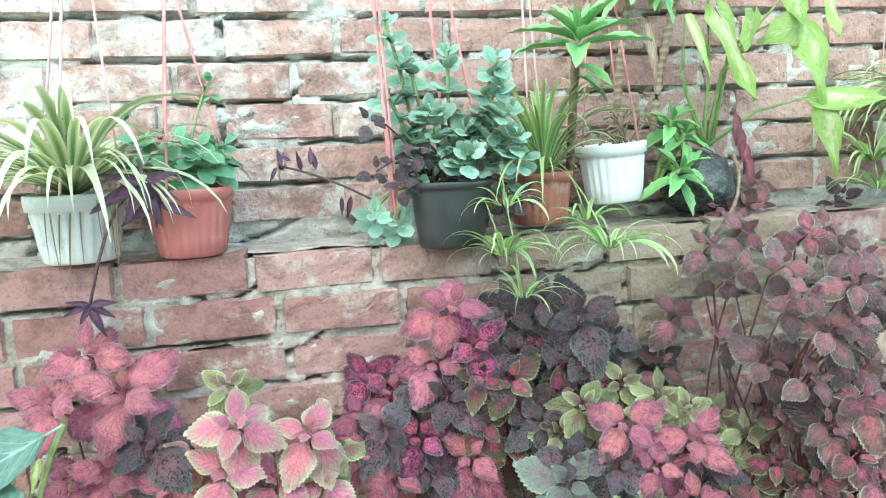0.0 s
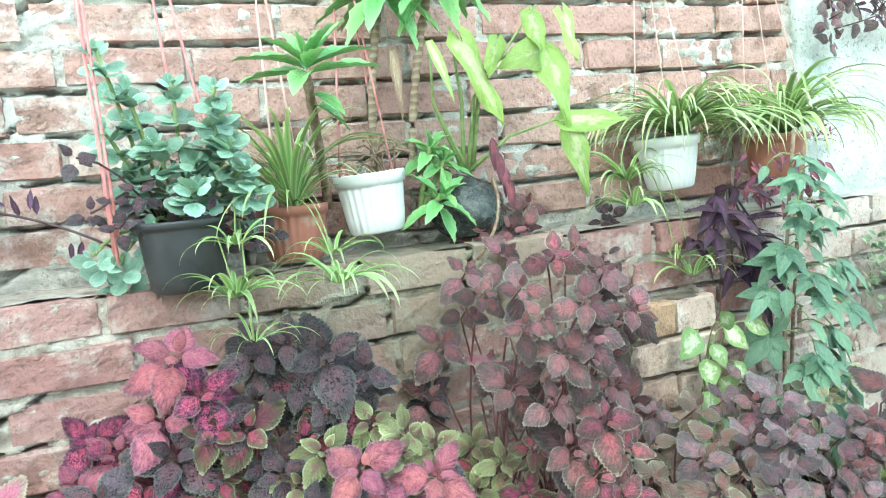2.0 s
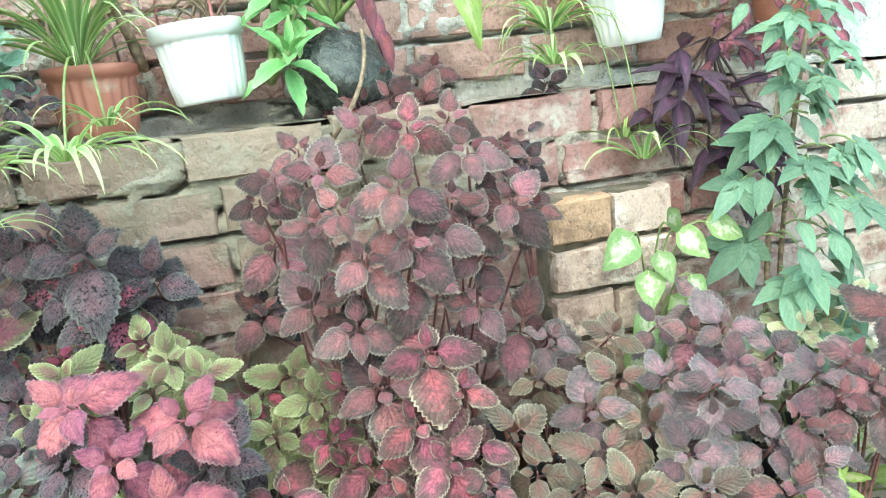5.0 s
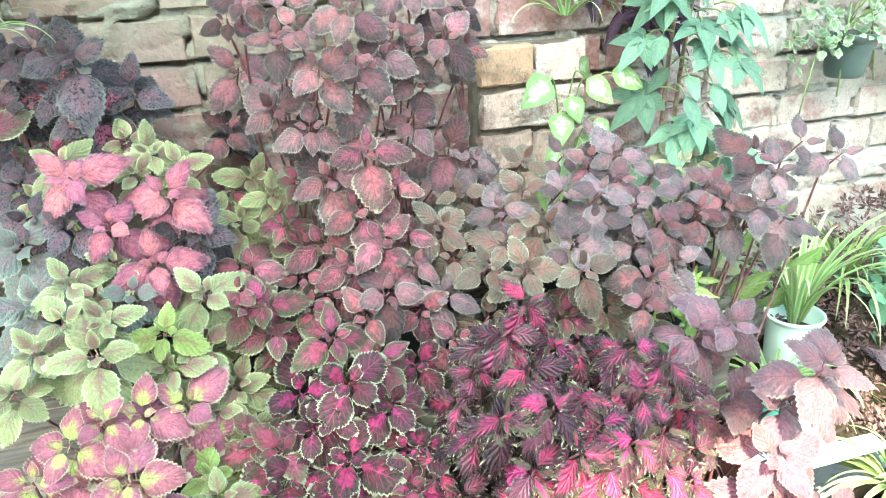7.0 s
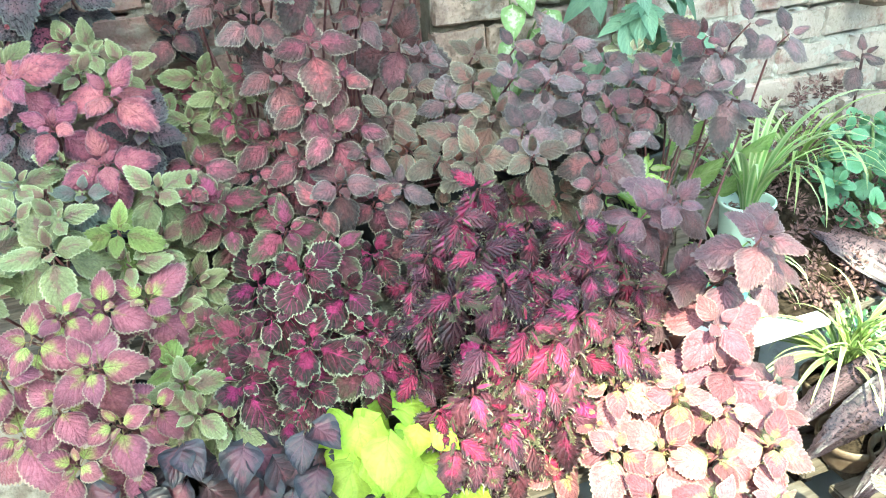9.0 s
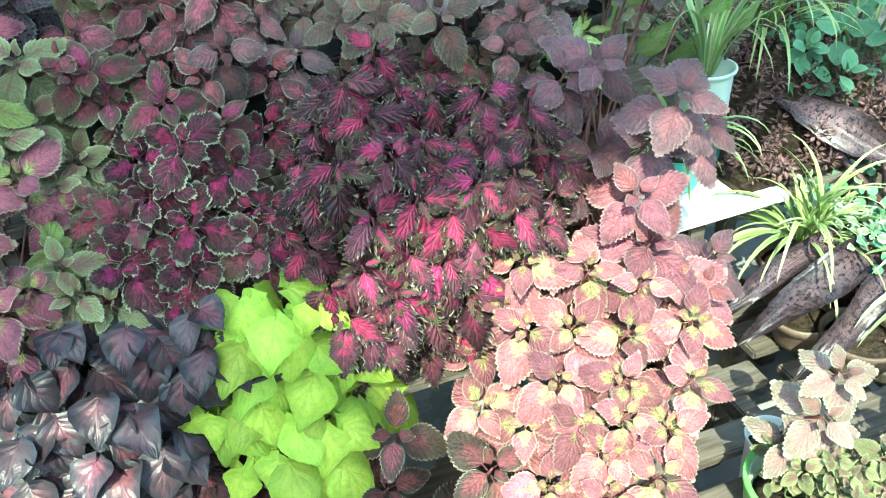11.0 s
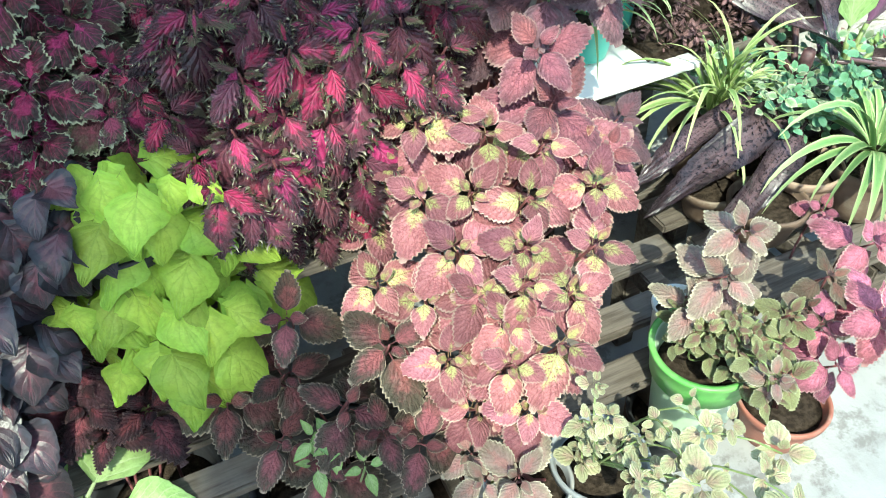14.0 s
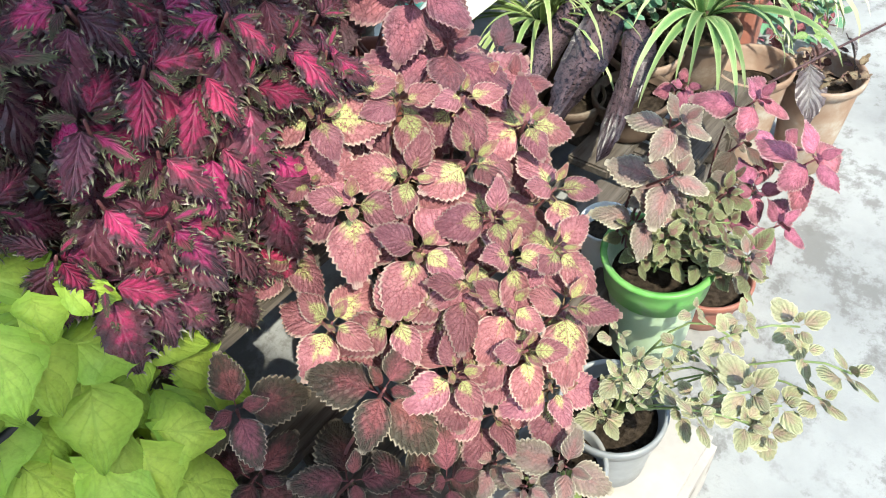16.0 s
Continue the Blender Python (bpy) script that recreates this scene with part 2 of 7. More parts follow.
def tube_mesh(name, pts, radii, mat=None, sides=6, rings=None, ring_by=1.18):
    """A round tube through points, with its radius at each; rings thickens every second section."""
    verts, faces = [], []
    pts = [Vector(p) for p in pts]
    for i, p in enumerate(pts):
        d = (pts[min(i + 1, len(pts) - 1)] - pts[max(i - 1, 0)]).normalized()
        a = d.orthogonal().normalized() if abs(d.z) > 0.99 else d.cross(Vector((0, 0, 1))).normalized()
        b = d.cross(a)
        r = radii[i] if isinstance(radii, (list, tuple)) else radii
        if rings and i % 2:
            r *= ring_by
        for k in range(sides):
            t = 2 * math.pi * k / sides
            verts.append(p + (a * math.cos(t) + b * math.sin(t)) * r)
    for i in range(len(pts) - 1):
        for k in range(sides):
            a, b = i * sides + k, i * sides + (k + 1) % sides
            faces.append((a, b, b + sides, a + sides))
    faces.append(tuple(range(sides))[::-1])
    faces.append(tuple(range((len(pts) - 1) * sides, len(pts) * sides)))
    return mesh_of(name, verts, faces, mat)


def bend(a, b, sag, n=6, side=(0, 0, 0)):
    """Points from a to b along a bow that is pushed by sag upward (or down) and to a side."""
    a, b, side = Vector(a), Vector(b), Vector(side)
    return [a.lerp(b, i / n) + (Vector((0, 0, sag)) + side) * (4 * (i / n) * (1 - i / n)) for i in range(n + 1)]


def lathe_mesh(name, profile, mat=None, sides=40, flute=0.0, flutes=20, span=(0, 0)):
    """A turned shape from (radius, height) pairs; fluted on the rows from span[0] to span[1]."""
    verts, faces = [], []
    for i, (r, z) in enumerate(profile):
        for k in range(sides):
            t = 2 * math.pi * k / sides
            rr = r * (1 + (flute * math.cos(flutes * t) if span[0] <= i <= span[1] else 0))
            verts.append((rr * math.cos(t), rr * math.sin(t), z))
    for i in range(len(profile) - 1):
        for k in range(sides):
            a, b = i * sides + k, i * sides + (k + 1) % sides
            faces.append((a, b, b + sides, a + sides))
    faces.append(tuple(range(sides))[::-1])
    faces.append(tuple(range((len(profile) - 1) * sides, len(profile) * sides)))
    return mesh_of(name, verts, faces, mat)


def box(bm, x0, x1, y0, y1, z0, z1, bevel=0.0):
    made = bmesh.ops.create_cube(bm, size=1, matrix=Matrix.Translation(((x0 + x1) / 2, (y0 + y1) / 2, (z0 + z1) / 2)) @ Matrix.Diagonal((x1 - x0, y1 - y0, z1 - z0, 1)))
    if bevel:
        bmesh.ops.bevel(bm, geom=list({e for v in made["verts"] for e in v.link_edges}), offset=bevel, segments=2, affect="EDGES")
    return bm

# ---- materials of the setting ----
def wash(g, pos, col, lime, at, moss=False, left=0.05):
    """Lime wash, soot and moss that run on over bricks and joints alike; with moss, also pale haze painted in to the
    right.
    """
    n3, n4, n5 = g.noise(pos, 6.5, 8.0, 0.7), g.noise(pos, 30.0, 4.0, 0.65), g.noise(pos, 2.2, 3.0)
    x = g.node("SeparateXYZ", pos).outputs[0]
    cover = g.math("ADD", g.math("MULTIPLY", n3, 0.75), g.math("MULTIPLY", n4, 0.3))
    # With moss, cover rises to the right: pale haze put into the colour.
    cover = g.math("ADD", g.math("ADD", cover, g.ramp(x, 1.0, -0.6, -0.03, left)), g.ramp(x, 1.1, 2.2, 0.0, 0.15) if moss else g.ramp(x, 0.1, 0.9, 0.0, -0.075))
    col = g.mix(g.math("MULTIPLY", g.ramp(cover, at - 0.08, at + 0.08), 0.72), col, lime)
    col = g.mix(g.math("MULTIPLY", g.ramp(g.noise(pos, 55.0, 6.0, 0.75), 0.54, 0.66), 0.55), col, (0.12, 0.1, 0.08))
    if moss:
        band = g.math("MULTIPLY", g.ramp(x, 0.1, 0.6), g.ramp(x, 1.3, 1.0))
        col = g.mix(g.math("MULTIPLY", g.math("MULTIPLY", band, g.ramp(g.math("ADD", n5, g.math("MULTIPLY", n4, 0.2)), 0.42, 0.66)), 0.65), col, (0.26, 0.235, 0.165))
    return col, n4


def brick_mat(name, red, pale, lime, lime_at, moss=False):
    g = Graph(name)
    loc, pos, r = g.local(), g.place(), g.rand()
    n1, n2 = g.noise(loc, 14.0, 5.0, 0.65), g.noise(loc, 120.0, 3.0)
    col = g.mix(g.math("ADD", g.math("MULTIPLY", r, 0.7), g.math("MULTIPLY", n1, 0.4)), red, pale)
    col = g.mix(g.math("MULTIPLY", g.ramp(n2, 0.5, 0.75), 0.45), col, (0.16, 0.085, 0.065))
    col = g.mix(g.math("MULTIPLY", g.ramp(g.noise(pos, 11.0, 5.0, 0.6), 0.5, 0.66), 0.55), col, (0.14, 0.075, 0.06))
    col, n4 = wash(g, pos, col, lime, lime_at, moss, -0.05 if moss else 0.03)
    g.bump(g.math("ADD", g.math("ADD", n1, n4), g.math("MULTIPLY", n2, 0.35)), 0.9, 0.012)
    return g.finish(col, 0.9, spec=0.2)


def mortar_mat(name, a, b, scale=9.0, lime=(0.6, 0.58, 0.53), lime_at=0.58, moss=False):
    g = Graph(name)
    pos = g.place()
    n1, n2 = g.noise(pos, scale, 5.0, 0.65), g.noise(pos, 90.0, 4.0, 0.7)
    col = g.mix(g.ramp(n1, 0.35, 0.65), a, b)
    col = g.mix(g.math("MULTIPLY", g.ramp(n2, 0.55, 0.75), 0.5), col, (0.1, 0.09, 0.075))
    col, n4 = wash(g, pos, col, lime, lime_at, moss, -0.05 if moss else 0.05)
    g.bump(g.math("ADD", g.math("ADD", n1, n4), g.math("MULTIPLY", n2, 0.6)), 0.9, 0.012)
    return g.finish(col, 0.95, spec=0.15)


brick_upper = brick_mat("limed_brick", (0.38, 0.2, 0.175), (0.54, 0.36, 0.31), (0.68, 0.62, 0.57), 0.56)
brick_lower = brick_mat("red_brick", (0.3, 0.135, 0.125), (0.42, 0.25, 0.23), (0.58, 0.53, 0.47), 0.57, True)
mortar = mortar_mat("grey_mortar", (0.4, 0.37, 0.33), (0.62, 0.58, 0.53), 16.0)
mortar_low = mortar_mat("pale_mortar", (0.29, 0.24, 0.2), (0.52, 0.46, 0.4), 14.0, moss=True)
plaster = mortar_mat("old_plaster", (0.42, 0.45, 0.41), (0.66, 0.68, 0.64), 4.0)


def concrete_mat():
    g = Graph("worn_concrete")
    pos = g.place()
    n1, n2, n3 = g.noise(pos, 2.2, 6.0, 0.6), g.noise(pos, 14.0, 5.0, 0.65), g.noise(pos, 150.0, 3.0)
    col = g.mix(g.ramp(n1, 0.35, 0.65), (0.29, 0.29, 0.29), (0.4, 0.4, 0.395))
    col = g.mix(g.math("MULTIPLY", g.ramp(n2, 0.52, 0.68), 0.55), col, (0.22, 0.21, 0.2))
    col = g.mix(g.math("MULTIPLY", g.ramp(g.noise(pos, 6.0, 8.0, 0.75), 0.51, 0.6), 0.7), col, (0.165, 0.155, 0.145))
    g.bump(g.math("ADD", n2, g.math("MULTIPLY", n3, 0.4)), 0.35, 0.006)
    return g.finish(col, g.ramp(n2, 0.3, 0.7, 0.85, 0.55), spec=0.3)


concrete = concrete_mat()


def wood_mat(name, a, b):
    g = Graph(name)
    c = g.node("Mapping", g.local())
    c.inputs["Scale"].default_value = (1.5, 22.0, 22.0)
    n1, n2 = g.noise(c.outputs[0], 4.0, 5.0, 0.7), g.noise(g.local(), 9.0, 4.0)
    col = g.mix(g.ramp(n1, 0.3, 0.7), a, b)
    col = g.mix(g.math("MULTIPLY", g.ramp(n2, 0.5, 0.7), 0.5), col, (0.22, 0.205, 0.19))
    g.bump(n1, 0.5, 0.004)
    return g.finish(col, 0.8, spec=0.25)


old_wood = wood_mat("weathered_wood", (0.075, 0.06, 0.048), (0.18, 0.15, 0.125))

# ---- walls, ledge, floor ----
UPPER_Y, LOWER_Y, LEDGE_Z = 1.59, 1.39, 1.535
PITCH, LONG = 0.0885, 0.2425


def slab(name, x0, x1, y0, y1, z0, z1, mat, label, parent=None):
    bm = bmesh.new()
    box(bm, x0, x1, y0, y1, z0, z1)
    ob = part(name, bm, mat, parent)
    return tagged(ob, label, "wall" if "wall" in name else name.split("_")[0], kind="structure")


def brick_variants(mat, n=8):
    """Worn bricks with broken arrises and an uneven face, seen from -Y."""
    made = []
    us, ws = (-1, -0.95, -0.6, -0.2, 0.2, 0.6, 0.95, 1), (-1, -0.86, -0.3, 0.3, 0.86, 1)
    nx, nz = len(us), len(ws)
    for k in range(n):
        rng = random.Random(50 + k)
        verts, faces = [], []
        bow = rng.uniform(-0.02, 0.02)
        for j, w in enumerate(ws):
            for i, u in enumerate(us):
                rim = i in (0, nx - 1) or j in (0, nz - 1)
                y = (0.009 + rng.uniform(-0.003, 0.003)) if rim else rng.uniform(-0.0022, 0.0022)
                cut = 0.009 * rng.random() ** 2 if rim else 0.0
                verts.append((u * (0.1155 - cut), y, w * (0.0405 - cut) + bow * u * 0.04))
        for j in range(nz - 1):
            for i in range(nx - 1):
                a = j * nx + i
                faces.append((a, a + 1, a + nx + 1, a + nx))
        ring = list(range(nx)) + [j * nx + nx - 1 for j in range(1, nz)] + [(nz - 1) * nx + i for i in range(nx - 2, -1, -1)] + [j * nx for j in range(nz - 2, 0, -1)]
        b = len(verts)
        verts += [(verts[r][0], 0.04, verts[r][2]) for r in ring]
        for q in range(len(ring)):
            p = (q + 1) % len(ring)
            faces.append((ring[p], ring[q], b + q, b + p))
        me = mesh_of("brick", verts, faces, mat, smooth=False)
        made.append(me)
    return made


def lay_bricks(parent, meshes, face, x0, x1, z0, courses, phase, seed, skip=None, proud=0.0, jut=0.006):
    """Courses of stretchers up from z0; each brick is an object of its own."""
    rng = random.Random(seed)
    for c in range(courses):
        x = x0 + (phase[c % len(phase)]) * LONG - LONG
        while x < x1:
            h = rng.random() < 0.07
            w = LONG * (0.5 if h else 1.0)
            a, b = max(x, x0), min(x + w, x1)
            if b - a > 0.05:
                cx, cz = (a + b) / 2, z0 + (c + 0.5) * PITCH
                if skip is None or not skip(cx, cz):
                    m = Matrix.Translation((cx, face - proud + rng.uniform(-jut, jut), cz + rng.uniform(-0.003, 0.003))) @ Matrix.Rotation(rng.uniform(-0.018, 0.018), 4, "Y") @ Matrix.Rotation(rng.uniform(-0.03, 0.03), 4, "Z") @ Matrix.Rotation(rng.uniform(-0.06, 0.06), 4, "X")
                    part("brick", rng.choice(meshes), None, parent, m=m @ Matrix.Diagonal(((b - a - 0.009) / 0.231, 1, rng.uniform(0.95, 1.01), 1)))
            x += w


def ragged_face(parent, x0, x1, z0, z1, y, mat, seed, bed, step=0.011, deep=0.013, gape=-0.05):
    """The mortar between the bricks: an uneven skin that swells over some arrises and gapes in other joints."""
    nx, nz = int((x1 - x0) / step), int((z1 - z0) / 0.006)
    verts = []
    for j in range(nz + 1):
        for i in range(nx + 1):
            x, z = x0 + (x1 - x0) * i / nx, z0 + (z1 - z0) * j / nz
            d = noise.noise(Vector((x * 7, seed, z * 12))) * deep * 0.7 + noise.noise(Vector((x * 30, seed + 5, z * 42))) * deep * 0.8 + noise.noise(Vector((x * 75, seed + 9, z * 90))) * deep * 0.3
            wob = 0.007 * noise.noise(Vector((x * 16, seed + 2, z * 3)))
            gap = abs((z - bed + wob + PITCH / 2) % PITCH - PITCH / 2)
            if gap < 0.006 and noise.noise(Vector((x * 6, seed + 12, z * 7))) > gape:
                d = min(d, 0.0) - 0.045 * (1 - gap / 0.006)
            crack = abs(noise.noise(Vector((x * 4.5, seed + 20, z * 6)))) + 0.012 * noise.noise(Vector((x * 40, seed, z * 40)))
            if crack < 0.018:
                d = min(d, 0.0) - 0.03
            verts.append((x, y - min(d, 0.017), z))
    faces = [(j * (nx + 1) + i, j * (nx + 1) + i + 1, (j + 1) * (nx + 1) + i + 1, (j + 1) * (nx + 1) + i) for j in range(nz) for i in range(nx)]
    return part("mortar", mesh_of("mortar", verts, faces, mat), None, parent, "crumbling mortar joints")


floor = slab("floor", -60, 60, -1.1, 60, -0.2, 0.0, concrete, "worn grey concrete yard floor with damp stains")
# Unseen dark ground, added so that less sunlight bounces up at the plants.
earth = mortar_mat("low_bounce_ground", (0.07, 0.055, 0.04), (0.13, 0.105, 0.075), 6.0, (0.16, 0.14, 0.11))
ground = slab("ground", -60, 60, -60, -1.1, -0.2, -0.01, earth, "added unseen dark ground that lowers the bounced light")
wall_upper = slab("wall_upper", -2.6, 2.04, UPPER_Y + 0.06, UPPER_Y + 0.23, LEDGE_Z - 0.05, 3.0, mortar, "old brick garden wall with lime wash flaking off")
wall_lower = slab("wall_lower", -2.6, 4.6, LOWER_Y + 0.06, UPPER_Y + 0.23, 0.0, LEDGE_Z - 0.012, mortar_low, "thick brick base of the garden wall with mossy patches")
END_X = 2.045
# Grey for the added, unseen slab and wall that block light.
blocker_mat = plain_mat("light_blocker_grey", (0.17, 0.165, 0.16), (0.24, 0.235, 0.23), 3.0, 0.9, 0.2)
house_mat = plain_mat("pale_house_render", (0.36, 0.36, 0.36), (0.44, 0.44, 0.43), 1.5, 0.9, 0.15)


def shade_slab():
    """An added, unseen slab high over the yard that blocks the sun, its free edge stepped and slanting to shape the
    shade.
    """
    xy = ((-3.5, -1.22), (-0.12, -1.22), (-0.12, -1.95), (0.22, -1.95), (0.13, -1.2), (0.9, -1.1), (1.8, -0.84), (2.6, -0.3), (2.6, 0.75), (-3.5, 0.75))
    verts = [(x - 1.364, y - 3.301, z) for z in (7.5, 7.65) for x, y in xy]
    n = len(xy)
    faces = [tuple(range(n))[::-1], tuple(range(n, 2 * n))] + [(i, (i + 1) % n, n + (i + 1) % n, n + i) for i in range(n)]
    return tagged(part("ceiling", mesh_of("ceiling", verts, faces, blocker_mat, smooth=False), None, None), "added unseen slab that shades the wall and plants", "ceiling", kind="structure")


shade_slab()
wall_house = slab("wall_house", 2.6, 12.0, 3.6, 3.8, 0.0, 6.0, house_mat, "sunlit pale house wall beyond the garden wall")
# Added out of view to hold off low skylight from the front.
wall_back = slab("wall_back", -9.0, 12.0, -3.6, -3.4, 0.0, 3.1, blocker_mat, "added unseen grey wall that blocks low skylight from the front")
wall_end = slab("wall_end", END_X, END_X + 0.46, UPPER_Y - 0.015, UPPER_Y + 0.26, LEDGE_Z - 0.01, 3.0, plaster, "grey plastered end pier of the brick wall")

ragged_face(wall_upper, -1.1, 2.045, LEDGE_Z - 0.012, 2.45, UPPER_Y + 0.007, mortar, 1.0, LEDGE_Z + 0.028)
ragged_face(wall_lower, -1.1, 4.4, 0.45, LEDGE_Z - 0.014, LOWER_Y + 0.0085, mortar_low, 2.0, LEDGE_Z - 9 * PITCH, gape=0.15)


def ledge_top():
    """The rough, dusty top of the wall's thick base."""
    nx, ny = 240, 10
    verts = []
    for j in range(ny + 1):
        for i in range(nx + 1):
            x, y = -1.1 + 5.5 * i / nx, LOWER_Y + 0.012 + 0.25 * j / ny
            verts.append((x, y, LEDGE_Z - 0.006 + noise.noise(Vector((x * 8, y * 8, 3))) * 0.009 + noise.noise(Vector((x * 30, y * 30, 7))) * 0.004))
    faces = [(j * (nx + 1) + i, j * (nx + 1) + i + 1, (j + 1) * (nx + 1) + i + 1, (j + 1) * (nx + 1) + i) for j in range(ny) for i in range(nx)]
    return part("ledge_top", mesh_of("ledge_top", verts, faces, mortar_low), None, wall_lower, "dusty mortar bed on the ledge")


ledge_top()

